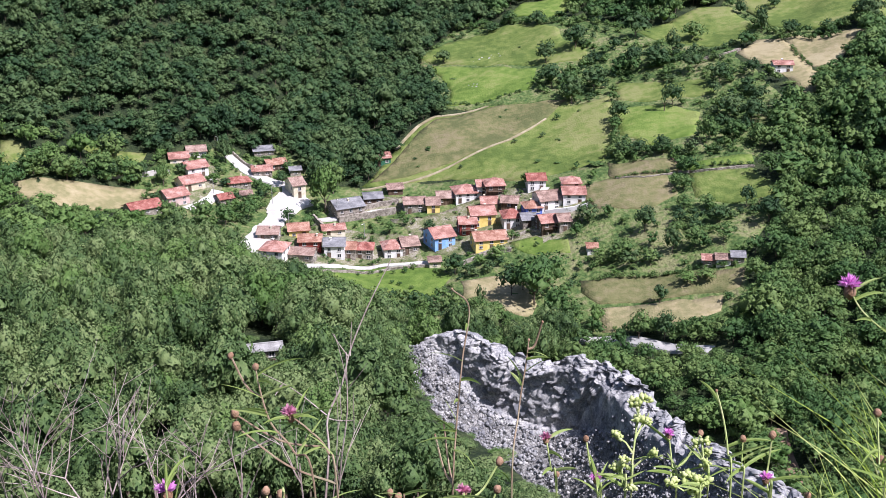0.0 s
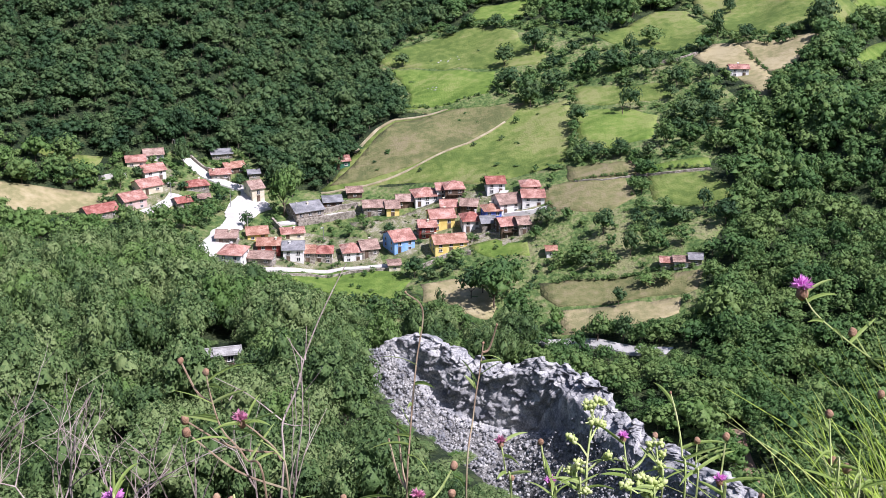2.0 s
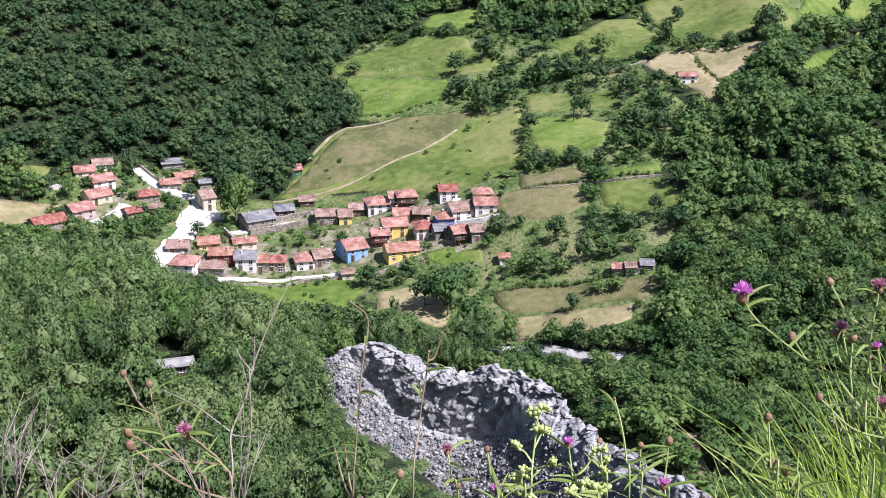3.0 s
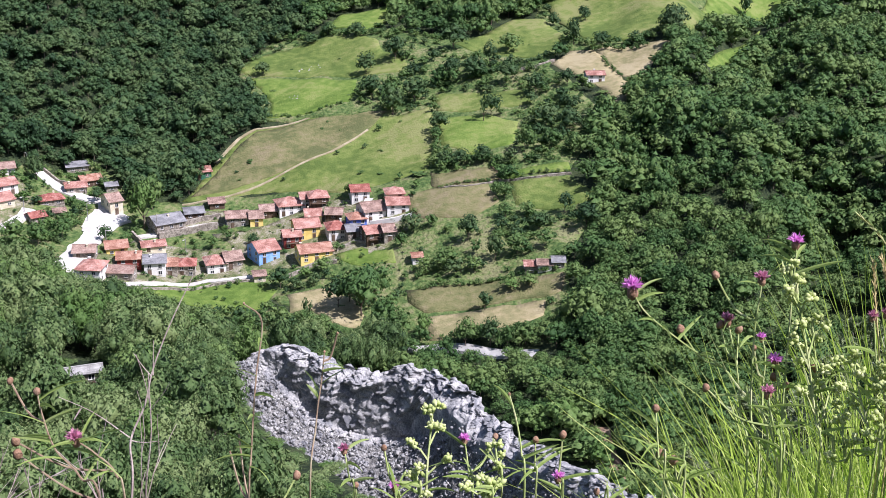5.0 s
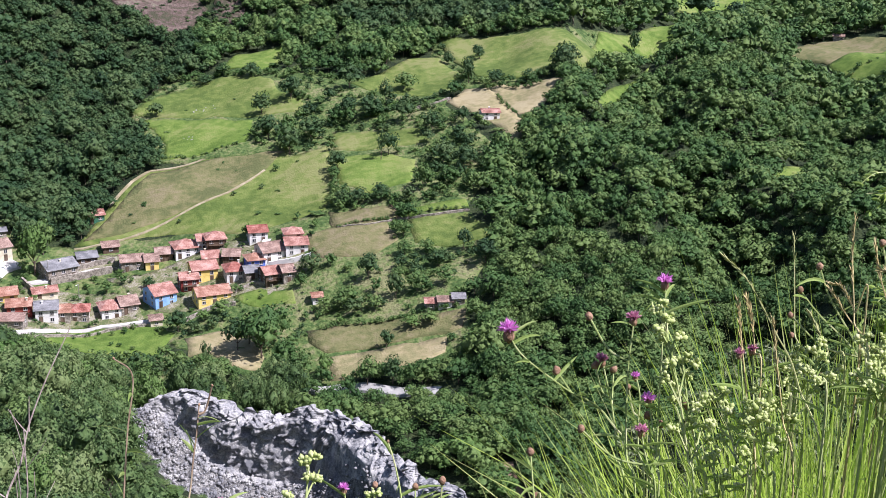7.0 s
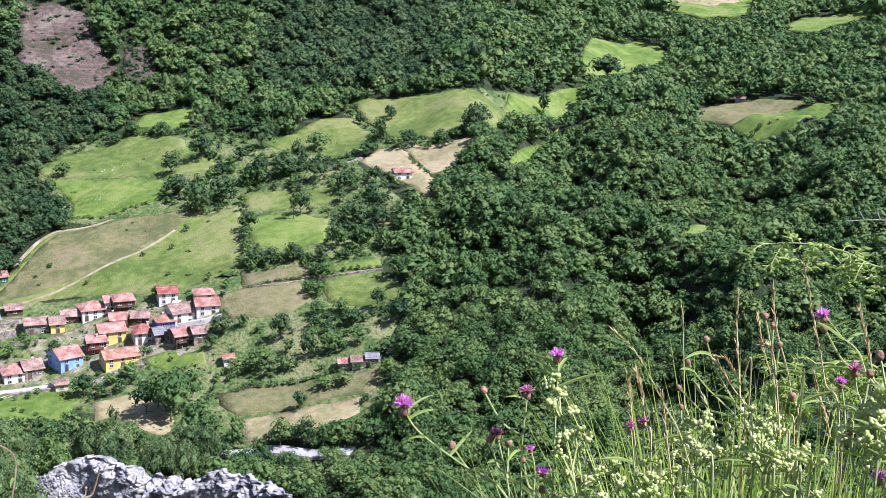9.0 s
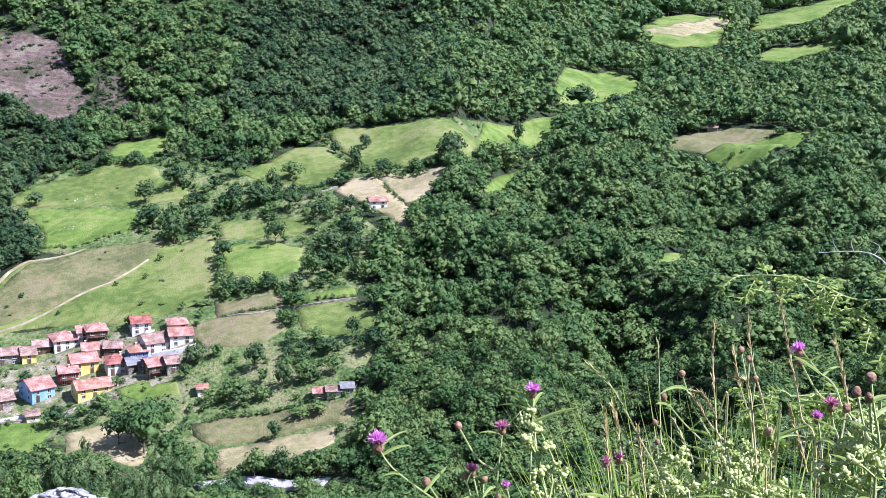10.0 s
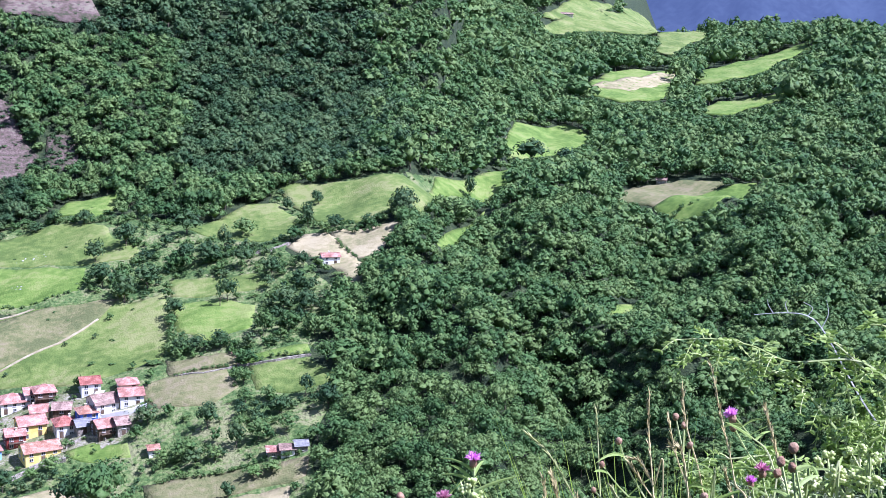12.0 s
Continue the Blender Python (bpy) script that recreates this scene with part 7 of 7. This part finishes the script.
def tangle(name, label, starts, mat, r0, depth, spread, leaf=None, leaf_size=0.02):
    """A branching shrub: each start is a foot, a way, and a length."""
    org = Vector(starts[0][0])
    root = empty(name, Matrix.Translation(org))

    def grow_twig(p, way, length, r, left):
        pts = [p]
        for i in range(4):
            way = (way + Vector((random.uniform(-1, 1), random.uniform(-1, 1), random.uniform(-0.6, 0.8))) * 0.13).normalized()
            pts.append(pts[-1] + way * length / 4)
        tube(bm, [q - org for q in pts], r, r * 0.6, 4)
        if leaf and left <= 1:
            for q in pts[1:]:
                for _ in range(4 if left == 0 else 2):
                    a = Vector((random.uniform(-1, 1), random.uniform(-1, 1), random.uniform(-0.5, 1)))
                    blade(lf, q - org, a, leaf_size * random.uniform(0.6, 1.3), leaf_size * 0.27, 0.2, 2)
        if left:
            for k in range(3 if left > 1 else 2):
                q = pts[random.choice([2, 3, 4])]
                d = (way + Vector((random.uniform(-1, 1), random.uniform(-1, 1), random.uniform(-0.7, 0.9))) * spread).normalized()
                grow_twig(q, d, length * random.uniform(0.5, 0.8), r * 0.6, left - 1)
    for foot, way, length in starts:
        bm, lf = bmesh.new(), bmesh.new()
        grow_twig(Vector(foot), Vector(way).normalized(), length, r0, depth)
        limb = part("branch", bm, mat, root)
        if leaf:
            part("foliage", lf, leaf, limb)
        else:
            lf.free()
    return tagged(root, label, "shrub")


tangle("bare_shrub", "leafless grey shrub of tangled thin twigs", [((-0.8780, 1.9924, 113.5790), (-0.3, 0.1, 1), 0.189), ((-0.8056, 2.0126, 113.5646), (0.25, 0.1, 1), 0.225), ((-0.7863, 2.0306, 113.5793), (-0.1, 0, 1), 0.207), ((-0.6774, 2.0503, 113.5517), (-0.5, 0.1, 1), 0.225), ((-0.6553, 2.0550, 113.5483), (0.05, 0.1, 1), 0.207), ((-0.6338, 2.0661, 113.5545), (0.6, 0, 1), 0.207), ((-0.5307, 2.0722, 113.5221), (0.3, 0.1, 1), 0.180), ((-0.8687, 2.0016, 113.5861), (0.1, 0.1, 1), 0.180), ((-0.7311, 2.0314, 113.5512), (0.3, 0.2, 1), 0.225), ((-0.5762, 2.0641, 113.5278), (-0.3, 0.2, 1), 0.171)], M_TWIG, 0.0027, 3, 0.7)
tangle("bare_shrub", "thin leafless grey twigs beside the flowers", [((-0.2519, 1.8078, 113.7718), (0.05, 0, 1), 0.16), ((-0.2010, 1.8177, 113.7771), (0.1, 0, 1), 0.22), ((-0.3629, 1.7948, 113.7806), (-0.1, 0.1, 1), 0.14)], M_TWIG, 0.0022, 2, 0.5)
tangle("silvery_bush", "bushy shrub with small silvery green leaves", [((1.2261, 2.4565, 113.3257), (-0.2, 0, 1), 0.143), ((1.3181, 2.4206, 113.3410), (0, 0, 1), 0.168), ((1.3949, 2.3884, 113.3551), (0.1, 0.1, 1), 0.176), ((1.4573, 2.3607, 113.3676), (0.2, 0, 1), 0.176), ((1.5302, 2.3265, 113.3834), (0.2, 0.2, 1), 0.176), ((1.1418, 2.4706, 113.2896), (-0.2, 0, 1), 0.101), ((1.3568, 2.4046, 113.3479), (0.3, 0.3, 1), 0.168), ((1.5893, 2.2973, 113.3971), (0.2, 0.2, 1), 0.193), ((1.6695, 2.2556, 113.4171), (0.2, 0.2, 1), 0.193)], M_TWIG, 0.0025, 4, 0.75, M_SILVER, 0.02)
tangle("silvery_bush", "low shrub with small silvery green leaves", [((1.3560, 2.3555, 113.6656), (-0.1, 0, 1), 0.100), ((1.4305, 2.3193, 113.6747), (0.1, 0, 1), 0.130), ((1.4914, 2.2880, 113.6830), (0.1, 0.1, 1), 0.120), ((1.8186, 2.0905, 113.7427), (0.1, 0.1, 1), 0.150), ((1.9102, 2.0251, 113.7645), (0.1, 0.1, 1), 0.170)], M_TWIG, 0.0025, 4, 0.75, M_SILVER, 0.018)
tangle("leafy_bush", "fresh green leafy bush among the grass", [((1.4102, 1.3261, 114.3659), (-0.1, 0.1, 1), 0.090), ((1.3675, 1.3495, 114.3329), (-0.2, 0.1, 1), 0.090), ((1.4378, 1.3101, 114.3879), (-0.1, 0.1, 1), 0.108), ((1.2494, 1.4344, 114.3022), (-0.1, 0.1, 1), 0.054), ((1.1906, 1.4741, 114.2927), (-0.1, 0.1, 1), 0.054)], M_STEM, 0.003, 4, 0.8, M_BRAMBLE, 0.012)


def leafy_spray(points, label, twigs, mat, leaf=0.011):
    """An arching branch with small paired leaves."""
    line = curve(points, 10)
    org = line[0].copy()
    root = empty("branch", Matrix.Translation(org))
    bm = bmesh.new()
    tube(bm, [p - org for p in line], 0.0022, 0.0008)
    part("stem", bm, M_STEM, root)
    for k in range(twigs):
        p = line[int(len(line) * random.uniform(0.1, 0.97))]
        d = Vector((random.uniform(-1, 0.6), random.uniform(-0.6, 0.6), random.uniform(-0.6, 0.7))).normalized()
        q = [p + d * 0.009 * i + Vector((0, 0, -0.0012 * i * i)) for i in range(5)]
        bm, lf = bmesh.new(), bmesh.new()
        tube(bm, [a - org for a in q], 0.001, 0.0005, 4)
        for a in q[1:]:
            for s in (-1, 1):
                w = d.cross(Vector((0, 0, 1))).normalized() * s + d * 0.6 + Vector((0, 0, random.uniform(-0.3, 0.3)))
                blade(lf, a - org, w, leaf * random.uniform(0.6, 1.2), leaf * 0.36, 0.3, 3)
        part("foliage", lf, mat, part("twig", bm, M_STEM, root))
    return tagged(root, label, "branch")


leafy_spray([(1.2554, 1.1492, 114.6167), (1.2171, 1.1986, 114.6531), (1.1484, 1.2546, 114.6422), (1.1077, 1.2919, 114.6578), (1.0641, 1.3254, 114.6617), (1.0180, 1.3553, 114.6551)], "arching bramble branch with small fresh leaves", 34, M_BRAMBLE)
leafy_spray([(1.2562, 1.1511, 114.6240), (1.2266, 1.1854, 114.6401), (1.1967, 1.2230, 114.6720), (1.1831, 1.2366, 114.6774)], "arching bramble branch with small fresh leaves", 14, M_BRAMBLE)
leafy_spray([(1.1852, 1.1930, 114.5604), (1.1567, 1.2355, 114.6063), (1.1176, 1.2755, 114.6303), (1.0688, 1.3152, 114.6392), (1.0092, 1.3524, 114.6263)], "arching bramble branch with small fresh leaves", 26, M_BRAMBLE)
leafy_spray([(1.2612, 1.1641, 114.6755), (1.2478, 1.1855, 114.7026), (1.2319, 1.2007, 114.7037)], "arching bramble branch with small fresh leaves", 8, M_BRAMBLE)
leafy_spray([(1.0903, 1.1174, 114.5177), (1.0621, 1.1539, 114.5457), (1.0099, 1.1907, 114.5361), (0.9613, 1.2223, 114.5281)], "arching bramble branch with small fresh leaves", 20, M_BRAMBLE)
leafy_spray([(1.2163, 1.1291, 114.4836), (1.2074, 1.1745, 114.5646), (1.2024, 1.1983, 114.6139), (1.2005, 1.2127, 114.6503)], "arching bramble branch with small fresh leaves", 22, M_BRAMBLE)
leafy_spray([(1.2452, 1.0969, 114.4771), (1.2378, 1.1422, 114.5567), (1.2344, 1.1681, 114.6126)], "arching bramble branch with small fresh leaves", 16, M_BRAMBLE)


def dead_branch(points, forks, label, mat, r=0.0017):
    line = curve(points, 8)
    org = line[0].copy()
    root = empty("dead_branch", Matrix.Translation(org))
    bm = bmesh.new()
    tube(bm, [p - org for p in line], r, r * 0.35)
    part("stem", bm, mat, root)
    for a, b, c in forks:
        bm = bmesh.new()
        tube(bm, [Vector(q) - org for q in curve([a, b, c], 5)], r * 0.5, r * 0.2)
        part("twig", bm, mat, root)
    return tagged(root, label, "branch")


dead_branch([(1.3618, 1.2940, 114.5113), (1.3434, 1.3288, 114.5556), (1.3142, 1.3836, 114.6416), (1.2965, 1.4052, 114.6644), (1.2704, 1.4271, 114.6660), (1.2328, 1.4548, 114.6587)], [((1.2965, 1.4052, 114.6644), (1.3025, 1.4038, 114.6780), (1.2926, 1.4141, 114.6852)), ((1.3116, 1.3882, 114.6496), (1.3200, 1.3870, 114.6711), (1.3193, 1.3931, 114.6914)), ((1.2737, 1.4246, 114.6665), (1.2711, 1.4298, 114.6781), (1.2728, 1.4301, 114.6843)), ((1.2556, 1.4385, 114.6641), (1.2508, 1.4453, 114.6756), (1.2500, 1.4482, 114.6841))], "bleached bare dead branch with short forks", M_DEAD)
dead_branch([(-0.2077, 1.7603, 113.8739), (-0.2027, 1.8116, 113.9573), (-0.2056, 1.8403, 114.0095), (-0.1813, 1.8700, 114.0618), (-0.1667, 1.8975, 114.1158), (-0.1367, 1.9304, 114.1845), (-0.0940, 1.9646, 114.2643)], [((-0.1696, 1.8921, 114.1049), (-0.1849, 1.8995, 114.1238), (-0.1991, 1.9075, 114.1446)), ((-0.1666, 1.8932, 114.1066), (-0.1658, 1.9060, 114.1342), (-0.1649, 1.9185, 114.1620)), ((-0.2076, 1.8425, 114.0140), (-0.2660, 1.8574, 114.0570), (-0.3237, 1.8635, 114.0875)), ((-0.2860, 1.8595, 114.0671), (-0.2985, 1.8489, 114.0501), (-0.2889, 1.8583, 114.0655)), ((-0.2076, 1.8401, 114.0096), (-0.1855, 1.8396, 114.0043), (-0.1605, 1.8419, 114.0041)), ((-0.1933, 1.7719, 113.8896), (-0.1892, 1.7977, 113.9312), (-0.1818, 1.8157, 113.9607))], "thin dry dead stalk with broken side twigs", M_TWIG, 0.0024)


def grass_mass():
    """The tall grass at the camera's right hand."""
    rng = random.Random(5)
    bm = bmesh.new()
    for k in range(4200):
        a = radians(rng.triangular(19, 46, 37))
        r = rng.uniform(0.9, 1.9)
        x, y = r * math.sin(a), r * math.cos(a)
        deg = math.degrees(a)
        tall = np.interp(deg, [18, 21, 25, 29, 33, 38, 54], [0.12, 0.2, 0.34, 0.49, 0.6, 0.77, 0.82]) * rng.uniform(0.62, 1.06) * (0.75 + 0.22 * r)
        lean = (rng.gauss(0.03, 0.24), rng.gauss(0, 0.24), 1)
        broad = rng.random() < 0.3
        blade(bm, (x, y, soil(x, y) - 0.02), lean, tall * (0.8 if broad else 1), rng.uniform(0.004, 0.0075) if broad else rng.uniform(0.0014, 0.0034), rng.uniform(0.1, 1.3), 6)
    return tagged(part("grass", bm, M_BLADE), "long sunlit green grass at the viewpoint", "grass", kind="stuff")


grass_mass()
